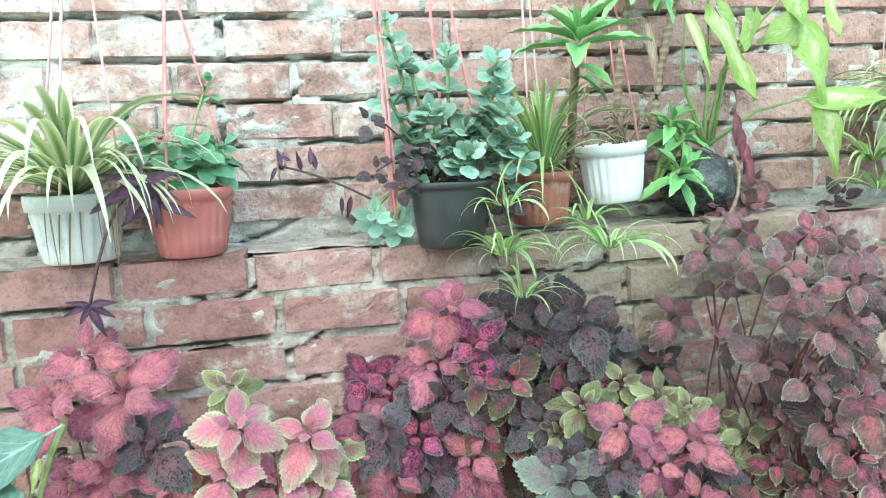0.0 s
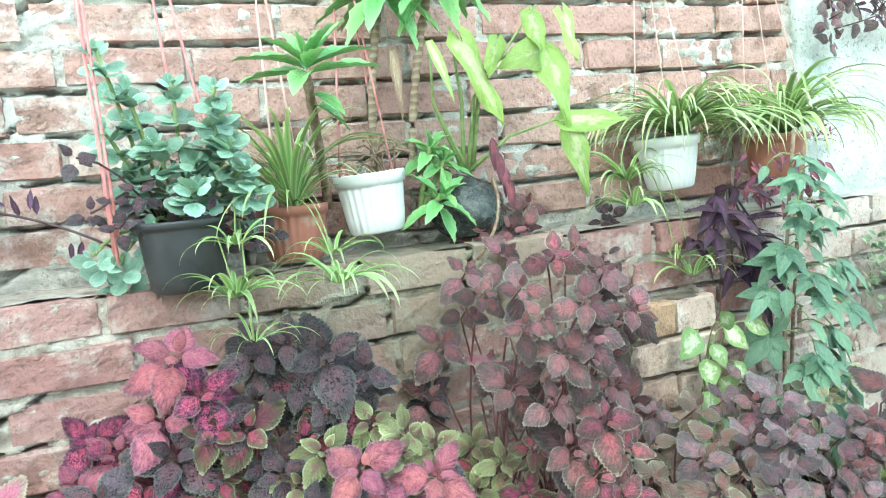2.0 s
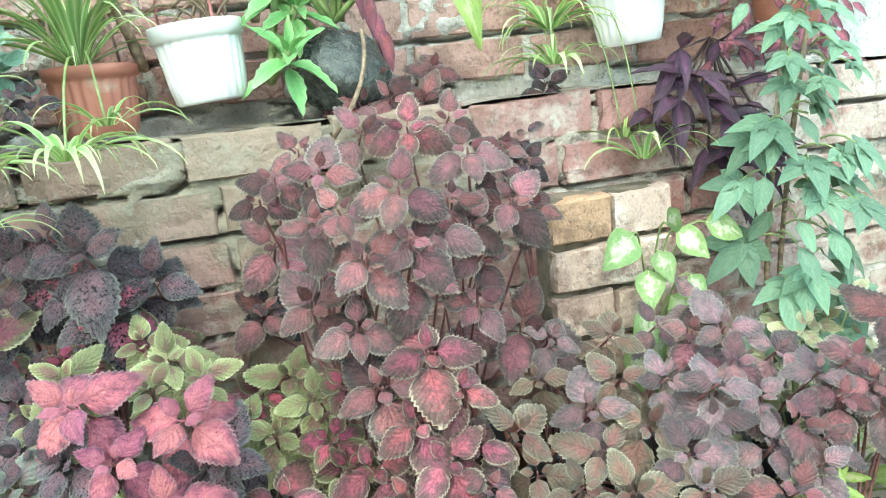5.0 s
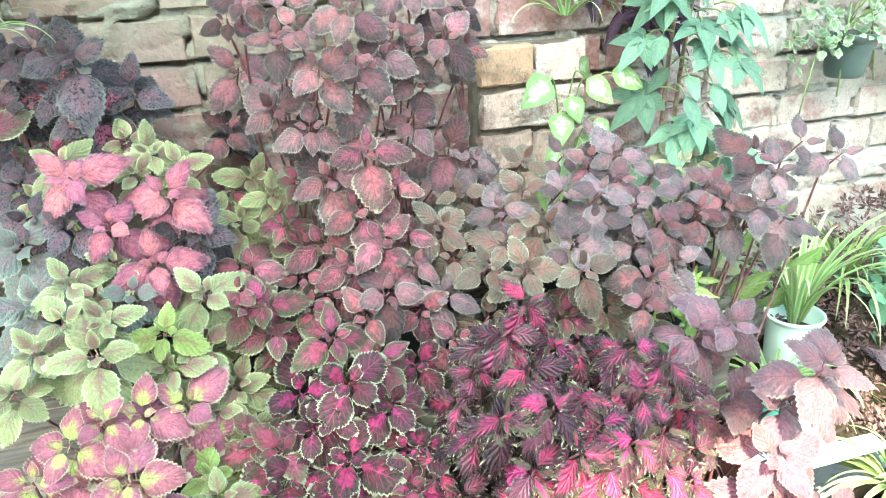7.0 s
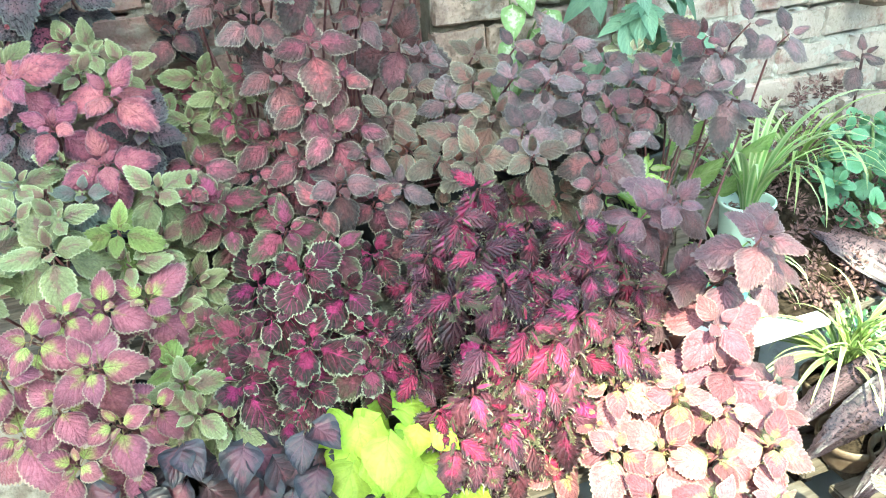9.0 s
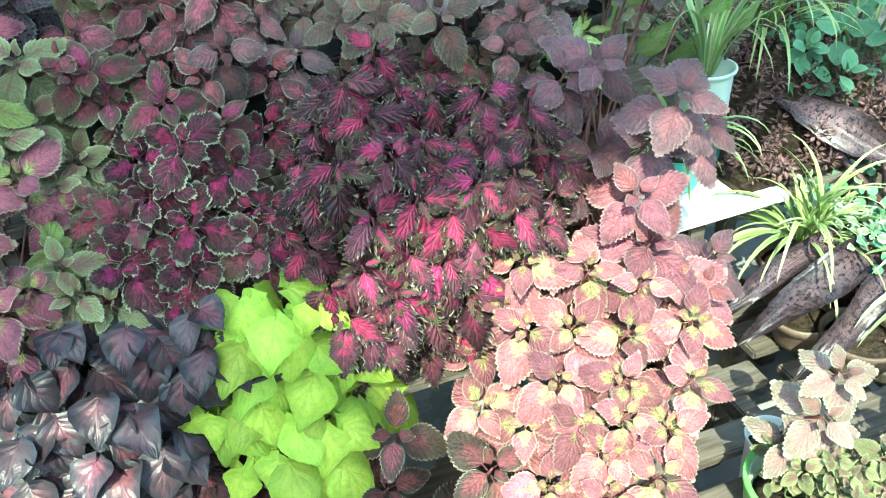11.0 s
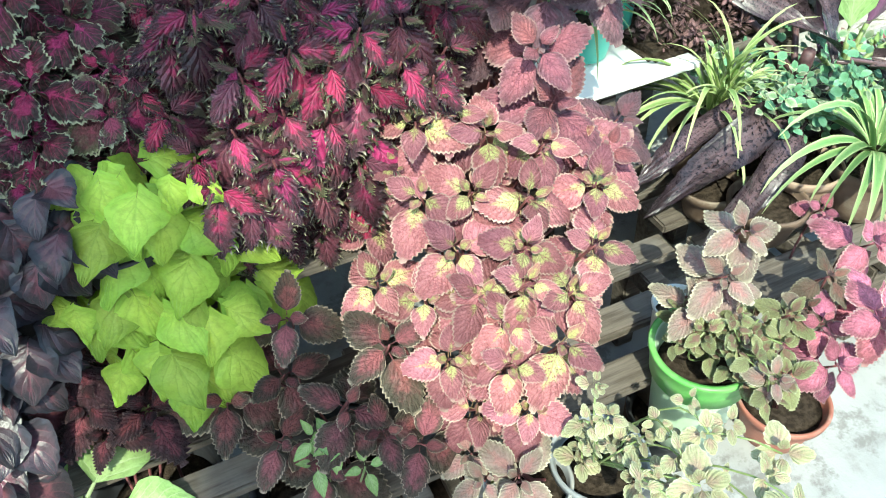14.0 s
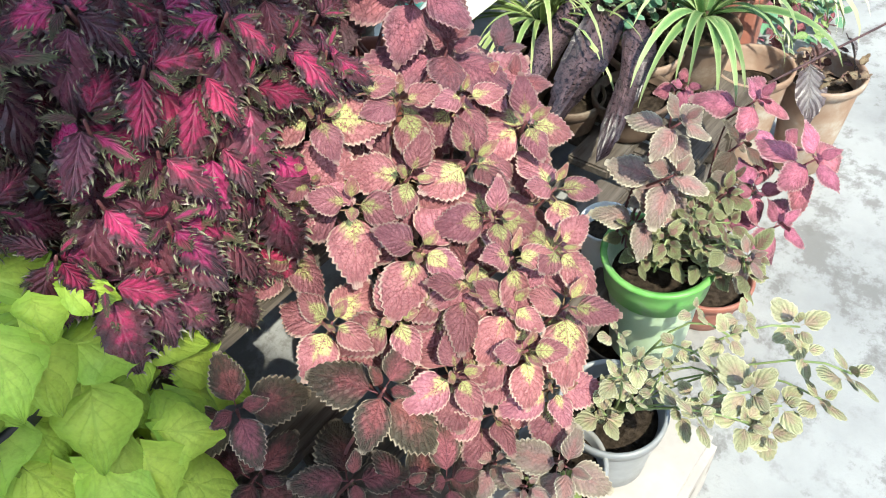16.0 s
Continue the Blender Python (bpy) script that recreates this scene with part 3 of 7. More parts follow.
# ---- leaf materials ----
M = dict(
    pink=leaf_mat("pink_leaf", (0.52, 0.125, 0.155), (0.47, 0.088, 0.145), (0.19, 0.065, 0.105), (0.45, 0.24, 0.25), vein=(0.3, 0.045, 0.09), speck=(0.2, 0.05, 0.09), speck_at=0.61, core_at=0.42, soft=0.25, rim_at=0.88, grain=0.9, vary=0.5, quilted=0.5, aged=0.5, margin_by=0.4),
    magenta=leaf_mat("magenta_leaf", (0.58, 0.03, 0.14), (0.36, 0.035, 0.13), (0.13, 0.045, 0.08), (0.32, 0.2, 0.2), speck=(0.06, 0.02, 0.04), speck_at=0.54, vein=(0.2, 0.03, 0.08), grain=0.9, quilted=0.6, aged=0.5),
    dusky=leaf_mat("dusky_purple_leaf", (0.16, 0.075, 0.09), (0.125, 0.085, 0.1), (0.1, 0.09, 0.095), (0.24, 0.25, 0.2), speck=(0.025, 0.015, 0.022), speck_at=0.575, fine=22.0, vein=(0.07, 0.04, 0.05), vein_by=0.35, soft=0.25, grain=1.0, vary=0.7, spread=0.8, quilted=0.35, margin_by=0.35, aged=0.4),
    speckled=leaf_mat("speckled_purple_leaf", (0.42, 0.06, 0.1), (0.125, 0.08, 0.095), (0.1, 0.09, 0.093), (0.24, 0.24, 0.19), core_at=0.1, speck=(0.025, 0.015, 0.021), speck_at=0.565, fine=22.0, vary=0.9, grain=1.0, soft=0.2, quilted=0.35, vein=(0.2, 0.05, 0.07), vein_by=0.25, margin_by=0.35, aged=0.4),
    cream=leaf_mat("pink_cream_leaf", (0.58, 0.13, 0.2), (0.5, 0.2, 0.21), (0.46, 0.38, 0.23), (0.56, 0.48, 0.32), core_at=0.5, rim_at=0.84, vein=(0.35, 0.05, 0.12), vein_by=0.6, margin_by=0.6, quilted=0.35, aged=0.4),
    mauve=leaf_mat("mauve_leaf", (0.275, 0.076, 0.086), (0.186, 0.08, 0.083), (0.118, 0.084, 0.078), (0.36, 0.32, 0.24), vein=(0.11, 0.04, 0.05), vein_by=0.4, core_at=0.36, soft=0.28, rim_at=0.84, speck=(0.08, 0.04, 0.045), speck_at=0.66, grain=1.0, vary=0.9, spread=1.0, sat=0.84, quilted=0.45, margin_by=0.4, aged=0.6),
    dusk=leaf_mat("dusky_mauve_leaf", (0.29, 0.13, 0.14), (0.21, 0.122, 0.13), (0.16, 0.125, 0.122), (0.34, 0.29, 0.24), vein=(0.11, 0.06, 0.065), vein_by=0.35, soft=0.25, spread=0.9, vary=0.8, grain=1.0, sat=0.82, quilted=0.4, margin_by=0.4, aged=0.3),
    winered=leaf_mat("wine_red_leaf", (0.38, 0.06, 0.09), (0.22, 0.066, 0.078), (0.15, 0.088, 0.075), (0.46, 0.38, 0.27), vein=(0.1, 0.026, 0.036), vein_by=0.5, core_at=0.3, margin_by=0.55, grain=0.9, spread=0.8, quilted=0.5, sat=0.86, blotch=0.65, aged=0.35),
    redgreen=leaf_mat("red_green_leaf", (0.34, 0.035, 0.095), (0.15, 0.04, 0.05), (0.12, 0.12, 0.06), (0.36, 0.35, 0.2), core_at=0.24, rim_at=0.74, grain=0.9, vein=(0.1, 0.028, 0.035), vein_by=0.45, quilted=0.4, spread=0.8, vary=0.6, sat=0.88, aged=0.3),
    olive=leaf_mat("olive_leaf", (0.25, 0.14, 0.1), (0.27, 0.28, 0.125), (0.32, 0.35, 0.15), (0.54, 0.53, 0.32), core_at=0.3, vein=(0.17, 0.14, 0.08), vein_by=0.45, margin_by=0.6, sat=0.9, quilted=0.45, spread=0.6, vary=0.5, grain=0.8, aged=0.4),
    grey=leaf_mat("grey_green_leaf", (0.2, 0.15, 0.14), (0.17, 0.18, 0.155), (0.19, 0.22, 0.17), (0.3, 0.33, 0.24), vein=(0.13, 0.11, 0.1), quilted=0.35),
    bronze=leaf_mat("bronze_leaf", (0.24, 0.105, 0.075), (0.2, 0.135, 0.095), (0.19, 0.16, 0.11), (0.38, 0.33, 0.22), core_at=0.3, rim_at=0.8, vein=(0.1, 0.055, 0.04), vein_by=0.55, quilted=0.35, spread=0.7, vary=0.5, grain=0.9, aged=0.3),
    lime=leaf_mat("lime_leaf", (0.24, 0.2, 0.08), (0.26, 0.34, 0.09), (0.3, 0.38, 0.11), (0.46, 0.5, 0.24), vein=(0.17, 0.2, 0.06), core_at=0.2, sat=0.94, quilted=0.35),
    blush=leaf_mat("blush_leaf", (0.48, 0.56, 0.11), (0.44, 0.1, 0.15), (0.3, 0.09, 0.12), (0.52, 0.46, 0.27), core_at=0.32, vein=(0.24, 0.04, 0.07), vein_by=0.6, soft=0.18, grain=0.35, across=0.5, far=0.9, start=0.0, vary=0.4, spread=0.5, quilted=0.5, aged=0.2),
    rosy=leaf_mat("rosy_leaf", (0.54, 0.54, 0.16), (0.42, 0.128, 0.15), (0.34, 0.1, 0.12), (0.6, 0.44, 0.33), core_at=0.33, vein=(0.22, 0.035, 0.055), vein_by=0.6, soft=0.12, grain=0.3, across=0.55, far=0.9, start=0.0, speck=(0.32, 0.07, 0.095), speck_at=0.58, vary=0.45, spread=0.8, sat=0.84, quilted=0.6, margin_by=0.55, aged=0.15),
    burgundy=leaf_mat("burgundy_leaf", (0.42, 0.014, 0.125), (0.115, 0.03, 0.042), (0.07, 0.05, 0.042), (0.42, 0.43, 0.27), core_at=0.22, rim_at=0.68, across=0.8, far=0.75, start=0.12, vein=(0.32, 0.02, 0.1), vein_by=0.6, vary=0.8, spread=0.9, margin_at=0.9, margin_by=0.85, grain=0.9, sat=0.93, quilted=0.6, blotch=0.7, soft=0.2, aged=0.25),
    fringed=leaf_mat("fringed_leaf", (0.38, 0.01, 0.095), (0.135, 0.036, 0.058), (0.075, 0.044, 0.052), (0.36, 0.35, 0.2), core_at=0.13, rim_at=0.74, margin_at=0.93, across=0.85, far=0.7, start=0.3, vary=1.1, vein=(0.22, 0.09, 0.11), vein_by=0.35, grain=1.2, spread=1.1, rough=0.3, spec=0.36, margin_by=0.75, sat=0.93, blotch=0.8, soft=0.2, bump=0.9, aged=0.2),
    plum=leaf_mat("plum_leaf", (0.23, 0.08, 0.1), (0.18, 0.09, 0.105), (0.155, 0.083, 0.1), (0.26, 0.17, 0.16), vein=(0.08, 0.04, 0.05), vein_by=0.4, spread=0.7, quilted=0.35),
    crimson=leaf_mat("crimson_leaf", (0.38, 0.1, 0.125), (0.34, 0.1, 0.125), (0.26, 0.1, 0.125), (0.46, 0.28, 0.25), vein=(0.17, 0.035, 0.06), vein_by=0.6, speck=(0.2, 0.06, 0.08), speck_at=0.6, quilted=0.5, spread=0.6, sat=0.86),
    maroon=leaf_mat("maroon_leaf", (0.29, 0.065, 0.07), (0.17, 0.062, 0.058), (0.1, 0.08, 0.055), (0.5, 0.38, 0.26), core_at=0.34, rim_at=0.74, vein=(0.07, 0.026, 0.028), vein_by=0.4, margin_at=0.94, margin_by=0.9, grain=0.8, spread=0.8, quilted=0.4, soft=0.24, aged=0.5),
    blackred=leaf_mat("black_red_leaf", (0.15, 0.026, 0.035), (0.058, 0.019, 0.024), (0.03, 0.018, 0.021), (0.14, 0.07, 0.07), core_at=0.25, vein=(0.02, 0.01, 0.013), quilted=0.4),
    pale=leaf_mat("pale_pink_leaf", (0.38, 0.18, 0.155), (0.34, 0.225, 0.19), (0.32, 0.26, 0.185), (0.6, 0.53, 0.38), core_at=0.3, vein=(0.26, 0.14, 0.12), margin_by=0.75, quilted=0.4, spread=0.6, aged=0.3),
    hotpink=leaf_mat("hot_pink_leaf", (0.62, 0.16, 0.25), (0.56, 0.13, 0.22), (0.36, 0.11, 0.15), (0.6, 0.38, 0.36), vein=(0.34, 0.06, 0.12), sat=0.88, blotch=0.6, quilted=0.4, spread=0.7, aged=0.3),
    black_heart=leaf_mat("black_heart_leaf", (0.13, 0.046, 0.06), (0.056, 0.034, 0.042), (0.028, 0.026, 0.033), vein=(0.12, 0.045, 0.06), vein_by=0.4, core_at=0.2, vary=0.9, soft=0.25, rough=0.38, trans=0.03, spec=0.42, veins=4.0, bump=0.3, grain=0.8, spread=0.9, sat=1.0),
    lime_heart=leaf_mat("lime_heart_leaf", (0.46, 0.6, 0.06), (0.4, 0.55, 0.05), (0.34, 0.51, 0.04), vein=(0.28, 0.43, 0.035), vein_by=0.4, rough=0.34, trans=0.2, veins=3.5, bump=0.4, grain=0.5, spread=0.6, blotch=0.3, sat=0.93),
    spider=leaf_mat("spider_leaf", (0.19, 0.36, 0.1), (0.3, 0.44, 0.15), (0.5, 0.58, 0.3), core_at=0.25, rim_at=0.72, veins=1.0, grain=0.15, rough=0.4, bump=0.15, soft=0.1, blotch=0.25, aspect=6.0, trans=0.25, spread=0.7),
    spider_cream=leaf_mat("cream_spider_leaf", (0.16, 0.3, 0.09), (0.3, 0.43, 0.17), (0.66, 0.68, 0.44), core_at=0.18, rim_at=0.6, veins=1.0, grain=0.15, rough=0.4, bump=0.15, soft=0.1, blotch=0.2, aspect=6.0, trans=0.25, spread=0.6),
    spider_green=leaf_mat("striped_spider_leaf", (0.17, 0.36, 0.08), (0.26, 0.43, 0.12), (0.46, 0.56, 0.24), core_at=0.3, rim_at=0.74, veins=1.0, grain=0.15, rough=0.4, bump=0.15, blotch=0.25, aspect=6.0, trans=0.25, spread=0.7),
    grass=leaf_mat("grassy_leaf", (0.22, 0.35, 0.07), (0.25, 0.38, 0.08), (0.45, 0.52, 0.2), core_at=0.4, rim_at=0.75, veins=1.0, grain=0.15, rough=0.4, bump=0.15, blotch=0.3, aspect=6.0),
    dry=leaf_mat("dry_leaf", (0.4, 0.3, 0.18), (0.36, 0.25, 0.15), (0.25, 0.16, 0.1), veins=2.0, rough=0.8, trans=0.15),
    dried=leaf_mat("dried_sedum_leaf", (0.32, 0.17, 0.16), (0.25, 0.125, 0.12), (0.16, 0.085, 0.08), veins=1.0, rough=0.8, trans=0.1, spread=0.9),
    sedum=leaf_mat("sedum_leaf", (0.2, 0.38, 0.26), (0.25, 0.44, 0.32), (0.28, 0.46, 0.34), (0.44, 0.5, 0.38), veins=1.0, bump=0.15, rough=0.5, trans=0.14, grain=0.3, margin_by=0.5, blotch=0.45, spread=0.8),
    kalanchoe=leaf_mat("kalanchoe_leaf", (0.1, 0.27, 0.12), (0.11, 0.29, 0.14), (0.14, 0.32, 0.17), (0.26, 0.36, 0.2), veins=2.0, bump=0.1, rough=0.4, trans=0.12, blotch=0.4, spread=0.7, margin_by=0.4),
    purple=leaf_mat("purple_heart_leaf", (0.15, 0.055, 0.12), (0.095, 0.048, 0.085), (0.085, 0.05, 0.075), veins=1.0, rough=0.5, bump=0.2, trans=0.15),
    redpurple=leaf_mat("red_purple_leaf", (0.34, 0.07, 0.1), (0.26, 0.06, 0.09), (0.17, 0.06, 0.09), veins=1.0, rough=0.5, bump=0.2),
    agave=leaf_mat("rosette_leaf", (0.15, 0.4, 0.1), (0.15, 0.42, 0.11), (0.24, 0.5, 0.16), (0.36, 0.56, 0.24), veins=1.0, rough=0.38, bump=0.15, margin_at=0.93),
    syngonium=leaf_mat("pale_lime_leaf", (0.62, 0.66, 0.34), (0.4, 0.58, 0.13), (0.36, 0.55, 0.1), vein=(0.5, 0.64, 0.24), vein_by=0.3, core_at=0.22, rough=0.42, trans=0.4, bump=0.3, veins=4.0, blotch=0.3, grain=1.0, spread=0.5, vary=0.6),
    pothos=leaf_mat("pothos_leaf", (0.58, 0.64, 0.42), (0.3, 0.45, 0.16), (0.24, 0.4, 0.12), core_at=0.3, grain=1.2, rough=0.35, trans=0.3, veins=2.0, bump=0.15, blotch=0.3, spread=0.6),
    climber=leaf_mat("climber_leaf", (0.17, 0.29, 0.18), (0.14, 0.26, 0.16), (0.15, 0.28, 0.17), vein=(0.22, 0.37, 0.23), vein_by=0.4, rough=0.5, trans=0.25, bump=0.25, blotch=0.3, spread=0.6),
    variegated=leaf_mat("cream_edged_leaf", (0.38, 0.28, 0.18), (0.36, 0.34, 0.17), (0.42, 0.42, 0.22), (0.55, 0.52, 0.34), core_at=0.3, rim_at=0.65, veins=3.0, grain=0.6, margin_by=0.7),
    strap=leaf_mat("dark_strap_leaf", (0.15, 0.085, 0.095), (0.095, 0.055, 0.062), (0.04, 0.024, 0.03), core_at=0.3, across=0.9, far=0.1, speck=(0.018, 0.01, 0.014), speck_at=0.56, veins=1.0, rough=0.3, spec=0.4, trans=0.03, bump=0.3, aspect=4.5, fine=17.0, spread=0.5),
    broad=leaf_mat("broad_green_leaf", (0.4, 0.55, 0.18), (0.33, 0.5, 0.13), (0.3, 0.48, 0.12), vein=(0.5, 0.6, 0.3), vein_by=0.5, rough=0.4, trans=0.3, bump=0.2, veins=7.0),
    lacy=leaf_mat("lacy_green_leaf", (0.32, 0.015, 0.09), (0.1, 0.05, 0.045), (0.095, 0.1, 0.05), (0.34, 0.34, 0.17), core_at=0.2, rim_at=0.75, margin_at=0.93, across=0.9, far=0.5, start=0.5, vary=0.8, sat=0.92, spread=0.9),
    lily=leaf_mat("lily_leaf", (0.13, 0.27, 0.07), (0.18, 0.33, 0.08), (0.4, 0.5, 0.2), core_at=0.4, rim_at=0.8, veins=1.0, grain=0.2, rough=0.38, bump=0.15, blotch=0.35, aspect=6.0, spread=0.7),
    creeper=leaf_mat("creeper_leaf", (0.17, 0.29, 0.13), (0.22, 0.33, 0.16), (0.42, 0.48, 0.3), (0.5, 0.54, 0.38), core_at=0.35, rim_at=0.72, veins=3.0, grain=0.6, spread=0.7),
    rosy_young=leaf_mat("young_rosy_leaf", (0.58, 0.57, 0.16), (0.5, 0.3, 0.16), (0.48, 0.16, 0.15), (0.62, 0.55, 0.3), core_at=0.42, rim_at=0.7, across=0.6, far=0.5, start=0.0, vein=(0.34, 0.08, 0.08), vein_by=0.4, quilted=0.6),
    dusty=leaf_mat("silvery_leaf", (0.3, 0.27, 0.27), (0.24, 0.21, 0.22), (0.16, 0.12, 0.13), vein=(0.09, 0.06, 0.065), vein_by=0.7, rough=0.28, spec=0.5, veins=7.0, bump=0.9, grain=0.6),
    dumb=leaf_mat("grey_broad_leaf", (0.3, 0.42, 0.34), (0.13, 0.24, 0.17), (0.12, 0.22, 0.16), core_at=0.1, vein=(0.3, 0.4, 0.34), vein_by=0.4, rough=0.4, veins=7.0, soft=0.1, grain=0.2),
)


# ---- leaf shapes ----
def leaves(kind, n=3, **shape):
    return [leaf_mesh("leaf", M[kind], seed=17 * k + len(kind), droop=shape.pop("droop", 0.25) if k < 0 else shape.get("droop", 0.25) * (0.7 + 0.3 * k), **{a: b for a, b in shape.items() if a != "droop"}) for k in range(n)]



def fringed_mesh(seed, kind="fringed", slim=1.0):
    """A tattered leaf: a narrow, wavy blade with an uneven fringe of thin forward pointing fronds."""
    rng = random.Random(90 + seed)
    rows, cols = 16, (-1, -0.5, 0, 0.5, 1)
    verts, uvs, faces = [], [], []
    skew = rng.uniform(-0.1, 0.1)
    beat = [(rng.uniform(1.2, 1.9), rng.uniform(0, 6)) for side in (0, 1)]
    ragged = [[(0.62 + 0.5 * abs(math.sin(beat[side][0] * i + beat[side][1])) + rng.uniform(-0.12, 0.12)) if 0 < i < rows else 1.0 for i in range(rows + 1)] for side in (0, 1)]
    for i in range(rows + 1):
        v = i / rows
        core = slim * 0.285 * math.sin(math.pi * min(1, v ** 0.66 * 0.99 + 0.005)) ** 0.8 + 0.004
        for c in cols:
            x = c * core * (ragged[c > 0][i] if abs(c) == 1 else 1.0) + skew * v * v
            z = -0.3 * abs(c * core) - 0.38 * v * v + 0.035 * math.sin(2.1 * seed + 13 * v + 3 * c) * abs(c)
            verts.append((x, 0.08 + 0.84 * v, z))
            uvs.append((0.5 + c * 0.42, v * 0.92))
    for i in range(rows):
        for j in range(4):
            a = i * 5 + j
            faces.append((a, a + 1, a + 6, a + 5))
    for side, j in ((-1, 0), (1, 4)):
        for i in range(1, rows):
            if rng.random() < 0.1:
                continue
            a, b = i * 5 + j, (i + 1) * 5 + j
            p, q = Vector(verts[a]), Vector(verts[b])
            inward = Vector((-side * 0.012, 0, 0))
            size = rng.uniform(0.05, 0.16) * (0.45 + 0.55 * math.sin(math.pi * i / rows))
            turn = radians(rng.uniform(5, 75))
            out = Vector((side * math.cos(turn), math.sin(turn), rng.uniform(-0.6, 0.5))) * size
            curl = Vector((side * 0.1, 0.35, rng.uniform(-0.5, 0.2))) * size
            k, f = len(verts), rng.uniform(0.1, 0.35)
            verts += [p.lerp(q, f) + inward, p.lerp(q, f + 0.55) + inward, p.lerp(q, f + 0.08) + out * 0.55, p.lerp(q, f + 0.42) + out * 0.5, p.lerp(q, f + 0.3) + out + curl]
            uvs += [(0.5 + side * 0.44, uvs[a][1]), (0.5 + side * 0.44, uvs[b][1]), (0.5 + side * 0.47, uvs[a][1]), (0.5 + side * 0.47, uvs[b][1]), (0.5 + side * 0.5, uvs[b][1])]
            faces += [(k, k + 1, k + 3, k + 2), (k + 2, k + 3, k + 4)] if side < 0 else [(k, k + 2, k + 3, k + 1), (k + 2, k + 4, k + 3)]
    return mesh_of("leaf", verts, faces, M[kind], uvs)


COLEUS = {}
for kind in ("pink", "magenta", "dusky", "speckled", "cream", "mauve", "winered", "redgreen", "grey", "rosy", "blush", "plum", "crimson", "hotpink", "blackred"):
    COLEUS[kind] = leaves(kind, width=0.8 if kind in ("rosy", "blush", "grey", "plum") else 0.76, rows=22, tooth=0.034 if kind != "blackred" else 0.075, peak=0.62, tip=0.82, fold=0.1, cup=0.36, droop=0.34, wave=0.035)
for kind in ("dusk", "bronze", "olive", "lime", "pale", "maroon"):
    COLEUS[kind] = leaves(kind, width=0.68, rows=20, tooth=0.036, peak=0.66, tip=0.72, droop=0.28, fold=0.1, cup=0.36, wave=0.035)
COLEUS["burgundy"] = leaves("burgundy", width=0.9, outline=(0.03, 0.27, 0.41, 0.48, 0.5, 0.5, 0.47, 0.41, 0.32, 0.19, 0.04), rows=26, tooth=0.045, peak=0.6, tip=0.6, wave=0.08, ripple=17, droop=0.3, fold=0.1, cup=0.35)
ROSY_YOUNG = leaves("rosy_young", width=0.62, rows=16, tooth=0.03, peak=0.66, tip=0.8, droop=0.2, fold=0.12, cup=0.3)
COLEUS["fringed"] = [fringed_mesh(k) for k in range(8)]
LACY = [fringed_mesh(k, "lacy", 0.6) for k in range(8, 12)]
pink, magenta, dusky, speckled, cream, mauve, winered, redgreen, grey, rosy, blush, plum, crimson, hotpink, maroon, blackred, dusk, bronze, olive, lime, pale, burgundy, fringed = (
    COLEUS[k] for k in ("pink", "magenta", "dusky", "speckled", "cream", "mauve", "winered", "redgreen", "grey", "rosy", "blush", "plum", "crimson", "hotpink", "maroon", "blackred", "dusk", "bronze", "olive", "lime", "pale", "burgundy", "fringed"))
SHOULDERED = (0.02, 0.27, 0.43, 0.5, 0.47, 0.4, 0.32, 0.24, 0.16, 0.08, 0.0)
HEARTED = (0.02, 0.28, 0.44, 0.5, 0.48, 0.43, 0.36, 0.28, 0.19, 0.09, 0.0)
HEART_LIME = leaves("lime_heart", width=0.95, rows=14, tooth=0.0, outline=SHOULDERED, lobe=0.25, droop=0.3, fold=-0.05, cup=0.3, wave=0.07)
HEART_BLACK = leaves("black_heart", 4, width=0.95, rows=14, tooth=0.0, outline=HEARTED, lobe=0.22, droop=0.24, fold=0.26, cup=-0.05, wave=0.09, ripple=7)
ROUND = leaves("sedum", width=0.82, rows=10, tooth=0.045, peak=0.95, tip=0.6, droop=-0.1, fold=0.15, stalk=0.03)
ROUND_GREEN = leaves("kalanchoe", width=0.8, rows=9, tooth=0.03, peak=0.85, tip=0.6, droop=0.15, fold=0.1)
PURPLE = leaves("purple", width=0.26, rows=8, tooth=0.0, peak=0.7, droop=0.25, fold=0.5, stalk=0.0)
REDPURPLE = leaves("redpurple", width=0.32, rows=8, tooth=0.0, peak=0.7, droop=0.2, fold=0.4, stalk=0.0)
AGAVE = leaves("agave", width=0.36, rows=10, tooth=0.02, peak=0.75, droop=0.22, fold=0.6, stalk=0.0)
SYNGO = leaves("syngonium", width=0.62, rows=12, tooth=0.0, peak=0.5, lobe=0.25, droop=0.12, fold=-0.1, wave=0.05)
POTHOS = leaves("pothos", width=0.74, rows=10, tooth=0.0, peak=0.55, lobe=0.15, droop=0.15, fold=0.15)
VARIEG = leaves("variegated", width=0.84, rows=10, tooth=0.03, peak=0.62, tip=0.6, droop=0.2, fold=0.12, cup=0.3)
CREEPER = leaves("creeper", width=0.66, rows=8, tooth=0.0, peak=0.75, droop=0.1, fold=0.15)
BROAD = leaves("broad", 2, width=0.46, rows=12, tooth=0.0, peak=0.7, droop=0.15, fold=0.2)
DUMB = leaves("dumb", 2, width=0.5, rows=12, tooth=0.0, peak=0.7, droop=0.15, fold=0.2)
DUSTY = leaves("dusty", 2, width=0.5, rows=14, tooth=0.0, peak=0.7, droop=0.15, fold=0.2, wave=0.03)
DRYLEAF = leaves("dry", width=0.5, rows=6, tooth=0.06, droop=0.4, wave=0.12)


